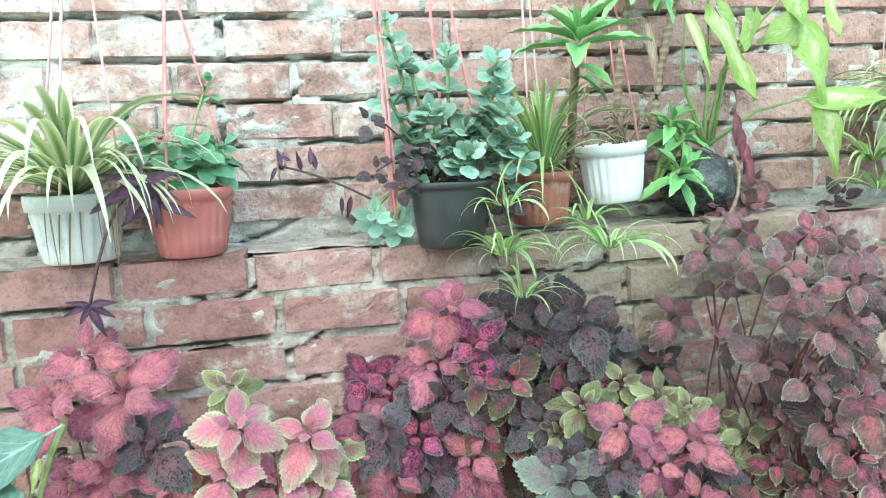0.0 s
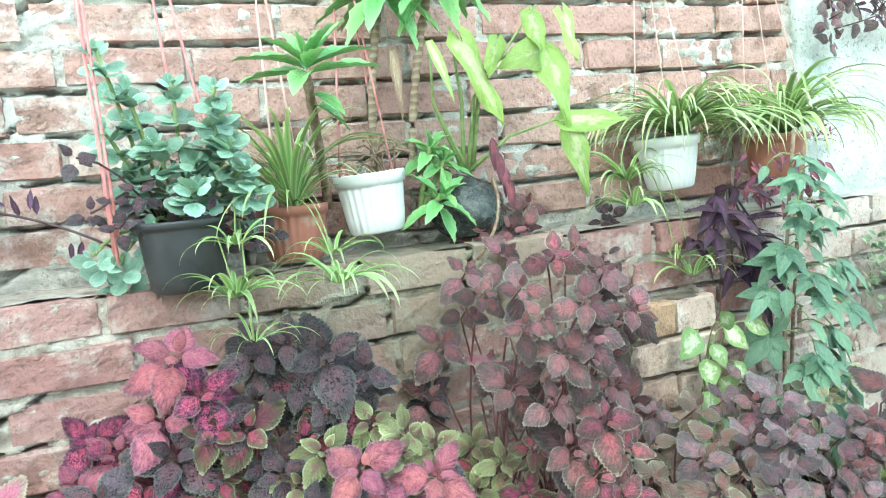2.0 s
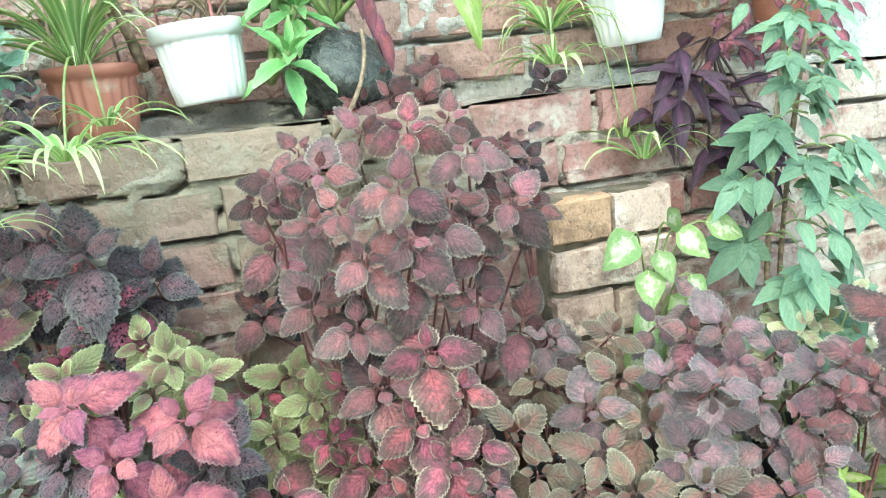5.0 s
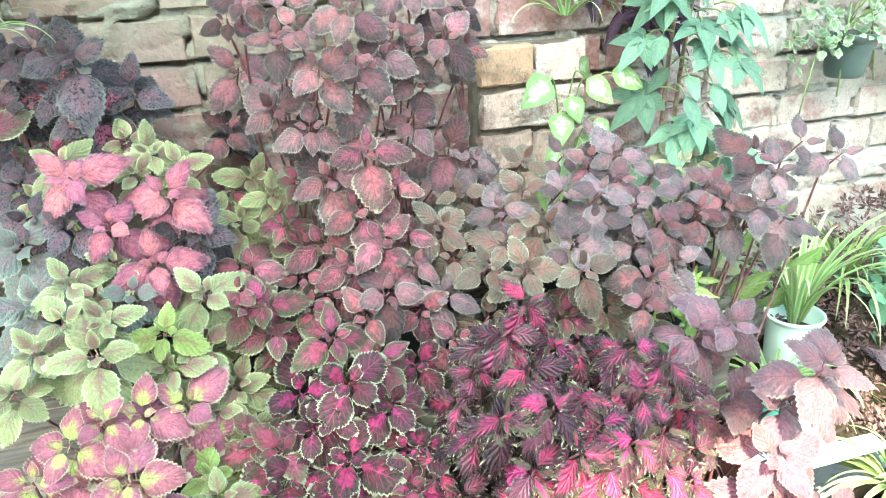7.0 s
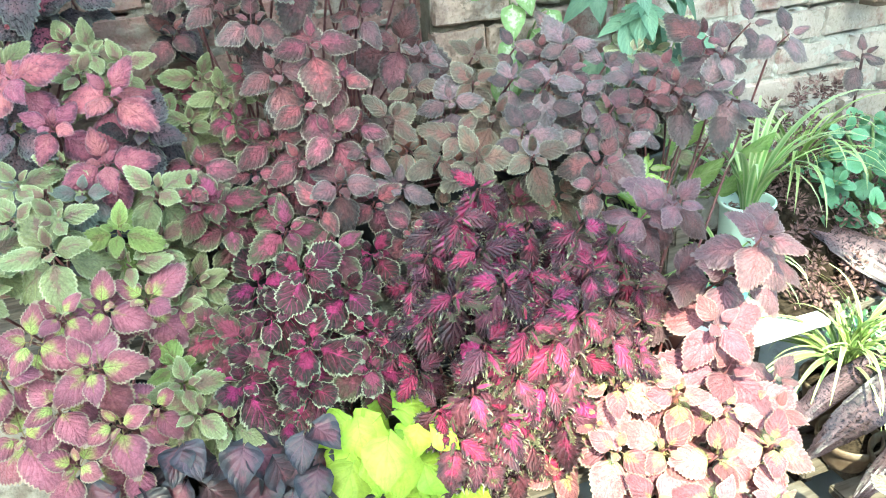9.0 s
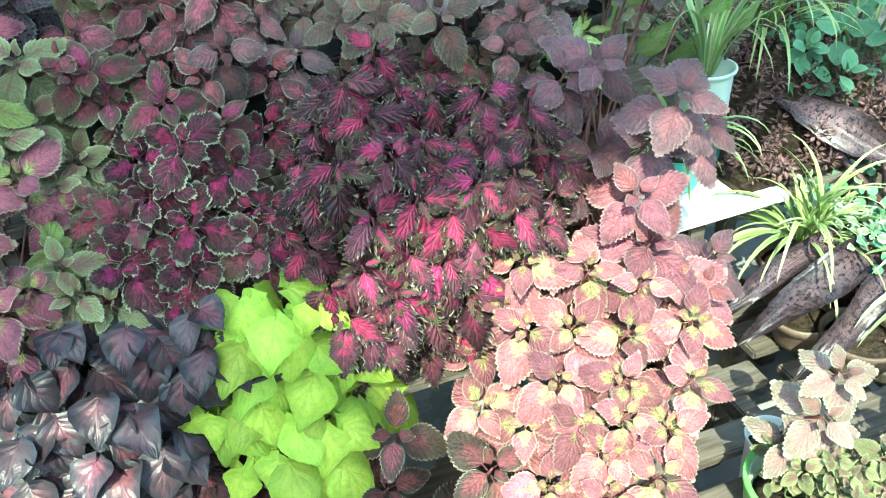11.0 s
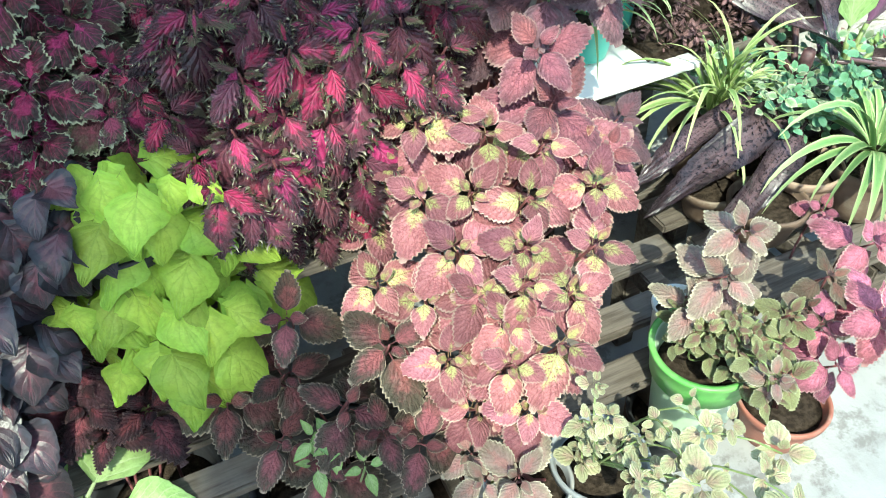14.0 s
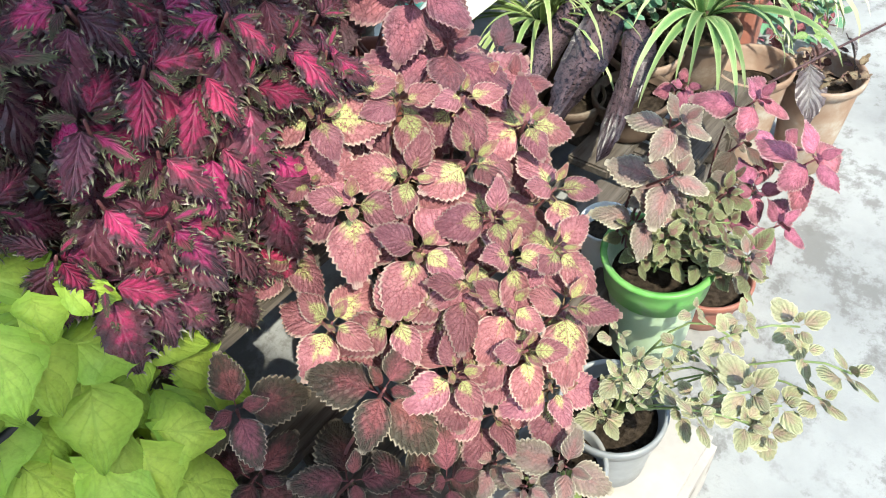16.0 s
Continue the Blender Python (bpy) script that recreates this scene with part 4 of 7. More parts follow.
def straps(kind, width, fold=0.25):
    made = []
    for k, (a, arch) in enumerate(((84, 0.25), (78, 0.55), (70, 0.75), (62, 0.9), (50, 0.95), (38, 1.0), (26, 0.95), (66, 1.15), (42, 1.2), (26, 1.15))):
        made.append(strap_mesh("blade", M[kind], width=width, arch=arch, start=a, twist=(k % 3 - 1) * 0.5, seed=k + 3, fold=fold))
    return made


SPIDER, SPIDER_G, GRASS, WIDE = straps("spider", 0.043), straps("spider_green", 0.042), straps("grass", 0.045), straps("grass", 0.075)
CORDY = leaves("strap", 3, width=0.24, rows=20, tooth=0.0, peak=0.8, tip=0.9, droop=0.2, fold=0.25, wave=0.045, stalk=0.06)
YELLOW_LEAVES = leaves("syngonium", 3, width=0.4, rows=8, tooth=0.03, peak=0.7, droop=0.25, fold=0.15)
DRIED = leaves("dried", width=0.42, rows=5, tooth=0.0, peak=0.8, droop=-0.1, fold=0.3)


def lobed_mesh(seed):
    """A palmate leaf of five pointed lobes."""
    rng = random.Random(seed)
    verts, uvs, faces = [], [], []
    for k, ang in enumerate((-105, -52, 0, 52, 105)):
        a = radians(ang + rng.uniform(-5, 5))
        ln = (0.5, 0.82, 1.0, 0.82, 0.5)[k] * rng.uniform(0.9, 1.08)
        b = len(verts)
        for i in range(8):
            v = i / 7
            w = 0.2 * math.sin(math.pi * min(1, 0.12 + 0.88 * v) ** 0.8) + 0.002
            for c in (-1, 0, 1):
                x, y = c * w, v * ln
                z = 0.25 * abs(x) - 0.28 * (v * ln) ** 2 - 0.03 * abs(ang) / 100
                verts.append((x * math.cos(a) + y * math.sin(a), 0.1 - x * math.sin(a) + y * math.cos(a), z))
                uvs.append(((c + 1) / 2, v))
        for i in range(7):
            for j in range(2):
                q = b + i * 3 + j
                faces.append((q, q + 1, q + 4, q + 3))
    return mesh_of("leaf", verts, faces, M["climber"], uvs)


LOBED = [lobed_mesh(k) for k in range(3)] + leaves("climber", 2, width=0.4, rows=10, tooth=0.0, peak=0.7, droop=0.2, fold=0.15, wave=0.03)

# ---- pots and stems ----
stem_red = plain_mat("red_stem", (0.11, 0.035, 0.038), (0.2, 0.07, 0.07), 60.0, 0.5)
stem_green = plain_mat("green_stem", (0.17, 0.24, 0.08), (0.26, 0.32, 0.13), 60.0, 0.5)
stem_dark = plain_mat("dark_stem", (0.06, 0.03, 0.035), (0.12, 0.06, 0.06), 60.0, 0.55)


def cane_mat():
    """A cane with pale and dark leaf-scar rings up its length."""
    g = Graph("ringed_cane_stem")
    pos = g.place()
    z = g.node("SeparateXYZ", pos).outputs[2]
    band = g.math("FRACT", g.math("ADD", g.math("MULTIPLY", z, 62.0), g.math("MULTIPLY", g.noise(pos, 60.0), 0.6)))
    col = g.mix(g.ramp(band, 0.2, 0.6), (0.42, 0.33, 0.24), g.mix(g.noise(pos, 90.0, 3.0), (0.2, 0.12, 0.09), (0.34, 0.26, 0.2)))
    g.bump(band, 0.6, 0.004)
    return g.finish(col, 0.75, spec=0.25)


stem_pale = cane_mat()
stem_brown = plain_mat("brown_stem", (0.16, 0.1, 0.065), (0.3, 0.22, 0.15), 80.0, 0.8, 0.5)
soil_mat = plain_mat("dark_soil", (0.03, 0.022, 0.016), (0.075, 0.055, 0.04), 90.0, 0.95, 1.0, dist=0.008, spec=0.1)
terracotta = plain_mat("terracotta_plastic", (0.33, 0.12, 0.085), (0.4, 0.16, 0.115), 14.0, 0.5, 0.15, dirt=(0.4, 0.3, 0.24), dirt_at=0.62)
pink_plastic = plain_mat("faded_pink_plastic", (0.4, 0.12, 0.105), (0.46, 0.16, 0.14), 12.0, 0.45, 0.1, dirt=(0.45, 0.33, 0.28), dirt_at=0.66)
clay = plain_mat("fired_clay", (0.34, 0.22, 0.16), (0.42, 0.31, 0.24), 18.0, 0.85, 0.4, dirt=(0.5, 0.44, 0.38), dirt_at=0.58, spec=0.2)
white_plastic = plain_mat("white_plastic", (0.74, 0.75, 0.73), (0.8, 0.8, 0.78), 10.0, 0.4, 0.08)
silver_plastic = plain_mat("silvery_plastic", (0.42, 0.44, 0.43), (0.58, 0.59, 0.57), 9.0, 0.3, 0.1, dirt=(0.42, 0.38, 0.3), dirt_at=0.64)
dark_clay = plain_mat("dark_brown_clay", (0.13, 0.085, 0.06), (0.19, 0.13, 0.095), 14.0, 0.7, 0.3, dirt=(0.28, 0.23, 0.18), dirt_at=0.62)
black_plastic = plain_mat("black_plastic", (0.022, 0.023, 0.026), (0.04, 0.04, 0.043), 14.0, 0.45, 0.1, dirt=(0.12, 0.105, 0.085), dirt_at=0.66)
grey_plastic = plain_mat("grey_plastic", (0.26, 0.27, 0.28), (0.36, 0.37, 0.38), 14.0, 0.4, 0.1, dirt=(0.4, 0.37, 0.33), dirt_at=0.6)
green_plastic = plain_mat("green_plastic", (0.13, 0.42, 0.08), (0.26, 0.54, 0.17), 10.0, 0.4, 0.08, dirt=(0.3, 0.4, 0.26), dirt_at=0.66)
cyan_plastic = plain_mat("turquoise_plastic", (0.1, 0.5, 0.4), (0.14, 0.56, 0.45), 10.0, 0.38, 0.08)
pale_cyan = plain_mat("pale_turquoise_plastic", (0.58, 0.74, 0.68), (0.64, 0.78, 0.72), 10.0, 0.38, 0.08)
dark_green = plain_mat("dark_green_plastic", (0.05, 0.075, 0.07), (0.07, 0.1, 0.09), 10.0, 0.5, 0.1)
sack = plain_mat("dark_grey_sack", (0.03, 0.036, 0.034), (0.1, 0.11, 0.1), 20.0, 0.26, 0.9, dist=0.012, dirt=(0.25, 0.26, 0.24), dirt_at=0.66)
string_red = plain_mat("red_ribbon", (0.58, 0.2, 0.19), (0.66, 0.28, 0.27), 40.0, 0.6, 0.2)
string_pink = plain_mat("pale_pink_cord", (0.62, 0.36, 0.33), (0.7, 0.45, 0.42), 40.0, 0.7, 0.2)
# Green pot body, its sunlit whitening put into the colour.
sunlit_green = plain_mat("sunlit_green_plastic", (0.46, 0.62, 0.4), (0.58, 0.7, 0.52), 10.0, 0.4, 0.08)
foam = plain_mat("white_board", (0.76, 0.74, 0.7), (0.82, 0.8, 0.77), 8.0, 0.7, 0.1, dirt=(0.55, 0.5, 0.44), dirt_at=0.64)


def pot_meshes(name, mat, r=0.085, h=0.13, base=0.72, rim=0.02, flute=0.0):
    """A pot with an outward lip and a wall thickness, its base at the origin, and the soil in it."""
    rb = r * base
    prof = [(rb * 0.9, 0.0), (rb, 0.004), (rb + (r - rb) * 0.25, h * 0.25), (rb + (r - rb) * 0.5, h * 0.5), (r * 0.96, h - rim - 0.006), (r * 0.97, h - rim), (r * 1.06, h - rim + 0.002), (r * 1.08, h - 0.003), (r * 1.06, h), (r * 1.0, h),
            (r * 0.97, h - 0.006), (r * 0.93, h - rim), (r * 0.86, h * 0.72)]
    pot = lathe_mesh("pot", prof, mat, sides=120 if flute else 48, flute=flute, flutes=24, span=(2, 4))
    ground = [(r * 0.91, h * 0.8), (r * 0.6, h * 0.83), (r * 0.3, h * 0.81), (r * 0.05, h * 0.84)]
    return pot, lathe_mesh("soil", ground, soil_mat, sides=20)


POTS = {}


def add_pot(parent, at, style, r, h, tilt=(0, 0), **shape):
    key = (style.name, round(r, 3), round(h, 3))
    if key not in POTS:
        POTS[key] = pot_meshes("pot", style, r, h, **shape)
    m = Matrix.Translation(at) @ Matrix.Rotation(radians(tilt[0]), 4, "X") @ Matrix.Rotation(radians(tilt[1]), 4, "Y")
    pot = part("pot", POTS[key][0], None, parent, style.name.replace("_", " ") + " pot", m)
    part("soil", POTS[key][1], None, parent if any(tilt) else pot, "dark potting soil", m)


def put_leaf(parent, mesh, at, along, up, size, name="leaf", wide=1.0):
    m = axes(at, along, up, size * wide, size, size)
    if heap.on:
        return heap.add(mesh, m)
    return part(name, mesh, None, parent, m=m)


def way(az, el):
    """A unit vector by azimuth and height, in degrees."""
    a, e = radians(az), radians(el)
    return Vector((math.cos(a) * math.cos(e), math.sin(a) * math.cos(e), math.sin(e)))


def rosette(parent, rng, meshes, tip, axis, size, levels=((22, 0.42, -0.04), (48, 0.7, 0.02), (72, 1.0, 0.16), (92, 1.06, 0.46)), count=2, turn=None, name="leaf", hang=0.16, inner=None, jitter=0.22):
    """Leaves in crossed pairs down from a shoot's tip: (lean from the axis, size, drop)."""
    axis = Vector(axis).normalized()
    a = axis.orthogonal().normalized()
    b = axis.cross(a)
    spin = rng.uniform(0, math.pi) if turn is None else turn
    for k, (lean, s, drop) in enumerate(levels):
        for j in range(count):
            t = spin + k * math.pi / 2 * (1 if count == 2 else 0.77) + j * 2 * math.pi / count + rng.uniform(-jitter, jitter)
            out = a * math.cos(t) + b * math.sin(t)
            ln = radians(lean + rng.uniform(-8, 8))
            along = axis * math.cos(ln) + out * math.sin(ln)
            along.z -= hang * s
            leaf = put_leaf(parent, rng.choice(inner if inner and k == 0 else meshes), Vector(tip) - axis * drop * size + out * 0.004, along, axis * math.sin(ln) - out * math.cos(ln) + axis * 0.25, size * s * rng.uniform(0.9, 1.1), name, 0.8 + 0.2 * k / (len(levels) - 1))
            if leaf:
                leaf.color = (k / (len(levels) - 1) + rng.uniform(-0.1, 0.1),) * 3 + (1.0,)


COLEUS_POTS = (black_plastic, terracotta, black_plastic, black_plastic)


def coleus(label, kinds, base, shoots, low=1, stem=stem_red, pot=None, wide=0.08, tall=0.14):
    """A potted coleus: each shoot is (x, y, z of its tip, length of its largest leaf)."""
    rng = random.Random(sum(map(ord, label)))
    plant = thing("coleus_plant", base, label, "coleus", "coleus plants on the staging")
    base = Vector(base)
    add_pot(plant, base, pot or COLEUS_POTS[rng.randrange(4)], wide, tall)
    root = base + Vector((0, 0, tall * 0.86))
    for i, (x, y, z, size) in enumerate(shoots):
        size *= 1.0 if pale in kinds else 1.12 if burgundy in kinds else 1.1
        meshes = kinds[i % 4]
        tip = Vector((x, y, z))
        k = max(0.0, min(1.0, (z - 0.7) / 0.8))
        axis = Vector((rng.uniform(-0.28, 0.2), -0.55 - 0.25 * k + rng.uniform(-0.15, 0.15), 0.85 - 0.25 * k))
        foot = root + Vector((rng.uniform(-0.04, 0.04), rng.uniform(-0.04, 0.04), 0))
        drop = tip - axis.normalized() * size * 0.9
        pts = bend(foot, drop, 0.0, 5, (rng.uniform(-0.02, 0.02), 0.02, 0)) + [tip - axis.normalized() * size * 0.4, tip]
        shoot = part("stem", tube_mesh("stem", pts, [0.0027, 0.0026, 0.0025, 0.0024, 0.0023, 0.0022, 0.002, 0.0014]), stem, plant)
        if meshes is fringed:
            rosette(shoot, rng, meshes, tip, axis, size * 1.12, ((35, 0.36, 0.0), (58, 0.74, 0.05), (78, 1.1, 0.2), (98, 1.15, 0.45), (70, 0.55, 0.5)), hang=0.85, inner=LACY, jitter=0.35)
            for q in range(3):
                at = tip - axis.normalized() * size * rng.uniform(0.3, 0.9)
                put_leaf(shoot, rng.choice(LACY), at, way(rng.uniform(180, 360), rng.uniform(-20, 45)), (0, -0.5, 1), size * rng.uniform(0.5, 0.8))
        elif any(meshes is k for k in (maroon, winered, mauve, dusk, bronze)):
            rosette(shoot, rng, meshes, tip, axis, size, ((28, 0.45, 0.0), (62, 0.82, 0.06), (82, 1.1, 0.3)), hang=0.3, jitter=0.1)
        else:
            rosette(shoot, rng, meshes, tip, axis, size, hang=0.28, inner=ROSY_YOUNG if meshes is rosy or meshes is blush else None, jitter=0.14)
        for q in range(low):
            p = pts[5 - q] if q < 3 else pts[3]
            az = rng.uniform(180, 360)
            put_leaf(shoot, rng.choice(meshes), p, way(az, rng.uniform(-35, 15)), (0, -0.5, 1), size * rng.uniform(0.75, 1.0))
    return plant


def spider_plant(parent, rng, crown, blades, n=46, size=0.26, lean=0.0, spread=1.0):
    """Straps arching out of a crown all round."""
    for k in range(n):
        az = 360 * k * 0.382 + rng.uniform(-15, 15)
        mesh = blades[rng.choice((2, 3, 4, 4, 5, 5, 6, 6, 7, 8, 8, 8, 9, 9, 9))] if spread > 1.2 else blades[min(len(blades) - 1, int(abs(rng.gauss(0, 1)) * 3.6 * spread) + (1 if rng.random() < 0.8 else 0))]
        out = way(az, lean)
        put_leaf(parent, mesh, Vector(crown) + out * 0.012, out, (0, 0, 1), size * rng.uniform(0.6, 1.12), "blade")


# ---- wooden staging ----
def slat_bench(label, x0, x1, y0, y1, z, n, w=0.062, legs=True):
    bench = thing("plant_stand", ((x0 + x1) / 2, (y0 + y1) / 2, 0), label, "plant stand", "tiers of the wooden staging")
    rng = random.Random(int(z * 100))
    for k in range(n):
        y = y0 + (y1 - y0) * (k + 0.5) / n
        bm = bmesh.new()
        box(bm, x0, x1, -w / 2, w / 2, -0.011, 0.011, 0.004)
        part("slat", bm, old_wood, bench, m=Matrix.Translation((rng.uniform(-0.02, 0.02), y, z - 0.011)) @ Matrix.Rotation(rng.uniform(-0.012, 0.012), 4, "Z"))
    for x in (x0 + 0.12, (x0 + x1) / 2, x1 - 0.08):
        bm = bmesh.new()
        box(bm, x - 0.02, x + 0.02, y0 - 0.01, y1 + 0.01, z - 0.067, z - 0.023, 0.004)
        part("rail", bm, old_wood, bench)
        for y in (y0 + 0.03, y1 - 0.03):
            bm = bmesh.new()
            box(bm, x - 0.022, x + 0.022, y - 0.022, y + 0.022, 0.0, z - 0.068, 0.004)
            part("leg", bm, old_wood, bench)


slat_bench("upper tier of weathered wooden slats under the coleus", -0.7, 1.72, 1.0, 1.3, 0.80, 3)
slat_bench("middle tier of weathered wooden slats with pots on it", 0.35, 1.6, 0.66, 0.97, 0.54, 3)
slat_bench("low tier of weathered wooden slats showing between the pots", 0.45, 1.78, 0.40, 0.72, 0.29, 3)

# ---- pots on the ledge ----
def cords(parent, hook, rim, r, mat, n=3, width=0.0026, name="cord", turn=0.5):
    for k in range(n):
        t = 2 * math.pi * k / n + turn
        a = Vector(rim) + Vector((r * math.cos(t), r * math.sin(t), 0))
        part(name, tube_mesh(name, bend(a, hook, 0.0, 3), width, mat, 5), None, parent)


rng = random.Random(5)
p = thing("hanging_spider_plant", (-0.39, 1.41, 1.535), "variegated spider plant with dry leaves in a silvery fluted pot", "spider plant")
add_pot(p, (-0.39, 1.41, 1.537), silver_plastic, 0.08, 0.125, base=0.8, rim=0.03, flute=0.03)
spider_plant(p, rng, (-0.39, 1.4, 1.66), straps("spider_cream", 0.054), 100, 0.37, 0, 1.25)
cords(p, (-0.36, 1.5, 2.35), (-0.39, 1.41, 1.66), 0.083, string_pink)
for k in range(9):
    put_leaf(p, SPIDER[6] if k % 3 else SPIDER[5], (-0.39 + rng.uniform(-0.08, 0.09), 1.34, 1.65), (rng.uniform(-0.12, 0.12), -0.12, -1), (0, -1, 0.2), rng.uniform(0.1, 0.19), "dry_blade", 0.4).data = strap_mesh("dry_blade", M["dry"], 0.05, 0.2, seed=k, start=8)

p = thing("hanging_flowerpot", (-0.195, 1.42, 1.53), "faded terracotta pink pot of green kalanchoe hung on red cords", "flowerpot")
add_pot(p, (-0.195, 1.42, 1.532), pink_plastic, 0.078, 0.128, base=0.78, rim=0.022, flute=0.03)
cords(p, (-0.21, 1.5, 2.1), (-0.195, 1.42, 1.655), 0.082, string_red, turn=0.2)
for k in range(16):
    x, y = rng.uniform(-0.075, 0.075), rng.uniform(-0.06, 0.05)
    rosette(p, rng, ROUND_GREEN, (-0.195 + x, 1.41 + y, 1.69 + rng.uniform(0, 0.055)), (x * 4, -0.5 + y * 3, 1), 0.045, ((40, 0.8, 0.0), (75, 1.0, 0.3), (100, 1.0, 0.6)))
for dx, top in ((0.05, 1.86), (-0.11, 1.79)):
    part("flower_stem", tube_mesh("flower_stem", bend((-0.2, 1.42, 1.67), (-0.195 + dx, 1.46, top), 0.02, 5), 0.0025, stem_green, 5), None, p)
    rosette(p, rng, ROUND_GREEN, (-0.195 + dx, 1.46, top), (0, -0.2, 1), 0.025, ((30, 0.8, 0.0), (70, 1.0, 0.4), (100, 1.0, 1.0)), 4)

p = thing("purple_heart_plant", (-0.27, 1.33, 1.5), "trailing purple heart with narrow dark leaves", "trailing plant", "purple trailing plants")
for x, y, z, n, s in ((-0.25, 1.3, 1.675, 6, 0.078), (-0.23, 1.31, 1.64, 4, 0.055), (-0.36, 1.31, 1.47, 6, 0.05)):
    part("stem", tube_mesh("stem", bend((-0.28, 1.4, 1.66), (x, y, z), 0.05, 5), 0.003, stem_dark, 5), None, p)
    for k in range(n):
        t = 2 * math.pi * k / n + rng.uniform(-0.2, 0.2)
        out = Vector((math.cos(t), -0.45, 0.6 * math.sin(t) - 0.35))
        put_leaf(p, PURPLE[k % 3], (x, y, z), out, (0, -1, 0.4), s * rng.uniform(0.8, 1.3))

p = thing("hanging_sedum_pot", (0.315, 1.42, 1.515), "black pot of grey green sedum hung on red ribbons", "flowerpot")
add_pot(p, (0.302, 1.37, 1.519), black_plastic, 0.08, 0.13, base=0.8, rim=0.014)
for a, b in (((0.185, 1.36, 1.6), (0.172, 1.44, 2.3)), ((0.195, 1.36, 1.62), (0.178, 1.44, 2.3)), ((0.19, 1.35, 1.58), (0.166, 1.45, 2.3)), ((0.33, 1.5, 1.64), (0.29, 1.52, 2.3)), ((0.395, 1.42, 1.64), (0.3, 1.52, 2.3))):
    part("ribbon", tube_mesh("ribbon", bend(a, b, 0.0, 4), 0.003, string_red, 6), None, p)
SEDUM = ((0.196, 1.4, 1.96, 0.05), (0.236, 1.4, 1.89, 0.05), (0.316, 1.4, 1.9, 0.045), (0.19, 1.4, 1.82, 0.05), (0.275, 1.37, 1.79, 0.062), (0.341, 1.36, 1.75, 0.066), (0.25, 1.36, 1.64, 0.05), (0.305, 1.33, 1.6, 0.05), (0.15, 1.37, 1.6, 0.05),
         (0.19, 1.36, 1.58, 0.052), (0.38, 1.27, 1.87, 0.045), (0.387, 1.28, 1.83, 0.05), (0.401, 1.28, 1.78, 0.052), (0.42, 1.29, 1.73, 0.05), (0.435, 1.3, 1.69, 0.052), (0.328, 1.3, 1.7, 0.062), (0.23, 1.4, 1.73, 0.058))
for x, y, z, s in SEDUM:
    tip = Vector((x, y, z))
    pts = bend((0.315 + (x - 0.315) * 0.4, 1.42, 1.63), tip, 0.02, 6)
    part("stem", tube_mesh("stem", pts, 0.0038, stem_green, 6), None, p)
    heap.on = z < 1.66 or x < 0.2
    rosette(p, rng, ROUND, tip, (x - 0.315, -0.8, 0.65), s * 0.8, ((25, 0.45, 0.0), (50, 0.75, 0.2), (70, 1.0, 0.6), (80, 1.0, 1.1), (85, 1.0, 1.7), (88, 0.9, 2.4)))
    heap.on = True
    for q in (2, 3, 4, 5):
        for j in range(3):
            if pts[q].z > 1.66:
                put_leaf(p, rng.choice(ROUND), pts[q], way(rng.uniform(180, 360), rng.uniform(-20, 40)), (0, -0.5, 1), s * rng.uniform(0.6, 0.95))
heap.drop("foliage", p, "grey green scalloped leaves")

p = thing("trailing_purple_plant", (0.24, 1.4, 1.54), "trailing plant with small dull purple leaves over the black pot", "trailing plant", "purple trailing plants")
for k, (x, z) in enumerate(((0.15, 1.77), (0.197, 1.69), (0.157, 1.675), (0.284, 1.677), (0.373, 1.64), (0.412, 1.6), (0.457, 1.61), (0.238, 1.71), (0.2, 1.645), (0.35, 1.66), (0.43, 1.63), (0.22, 1.67))):
    at = Vector((x, 1.36 - 0.04 * rng.random(), z))
    if k < 10:
        part("stem", tube_mesh("stem", bend((0.27, 1.41, 1.64), at, 0.03, 4), 0.0022, stem_dark, 4), None, p)
    rosette(p, rng, dusky, at, (rng.uniform(-0.5, 0.5), -0.7, 0.5), 0.035, ((50, 0.8, 0.0), (85, 1.0, 0.3)))

p = thing("purple_heart_plant", (0.06, 1.5, 1.58), "sparse purple heart stem lying along the wall", "trailing plant", "purple trailing plants")
part("stem", tube_mesh("stem", bend((0.18, 1.5, 1.6), (-0.02, 1.54, 1.69), 0.01, 6), 0.0028, stem_dark, 5), None, p)
for x, z, az, el in ((-0.02, 1.69, 120, 70), (-0.03, 1.69, 200, -60), (0.04, 1.69, 80, 75), (0.05, 1.68, 100, 60), (0.02, 1.68, 250, 60), (0.1, 1.62, 260, -80), (0.12, 1.62, 230, -70), (0.0, 1.7, 170, 30)):
    put_leaf(p, rng.choice(PURPLE), (x, 1.53, z), way(az, el), (0, -1, 0.2), rng.uniform(0.03, 0.055))

p = thing("potted_spider_plant", (0.52, 1.46, 1.54), "upright spider plant in a brown terracotta pot", "spider plant")
add_pot(p, (0.52, 1.46, 1.541), terracotta, 0.068, 0.112, base=0.84, rim=0.02, flute=0.03)
spider_plant(p, rng, (0.515, 1.42, 1.65), SPIDER_G, 64, 0.29, 0, 0.8)
spider_plant(p, rng, (0.515, 1.40, 1.65), SPIDER, 10, 0.2)
cords(p, (0.5, 1.5, 2.3), (0.52, 1.46, 1.65), 0.07, string_pink, 2, turn=1.0)

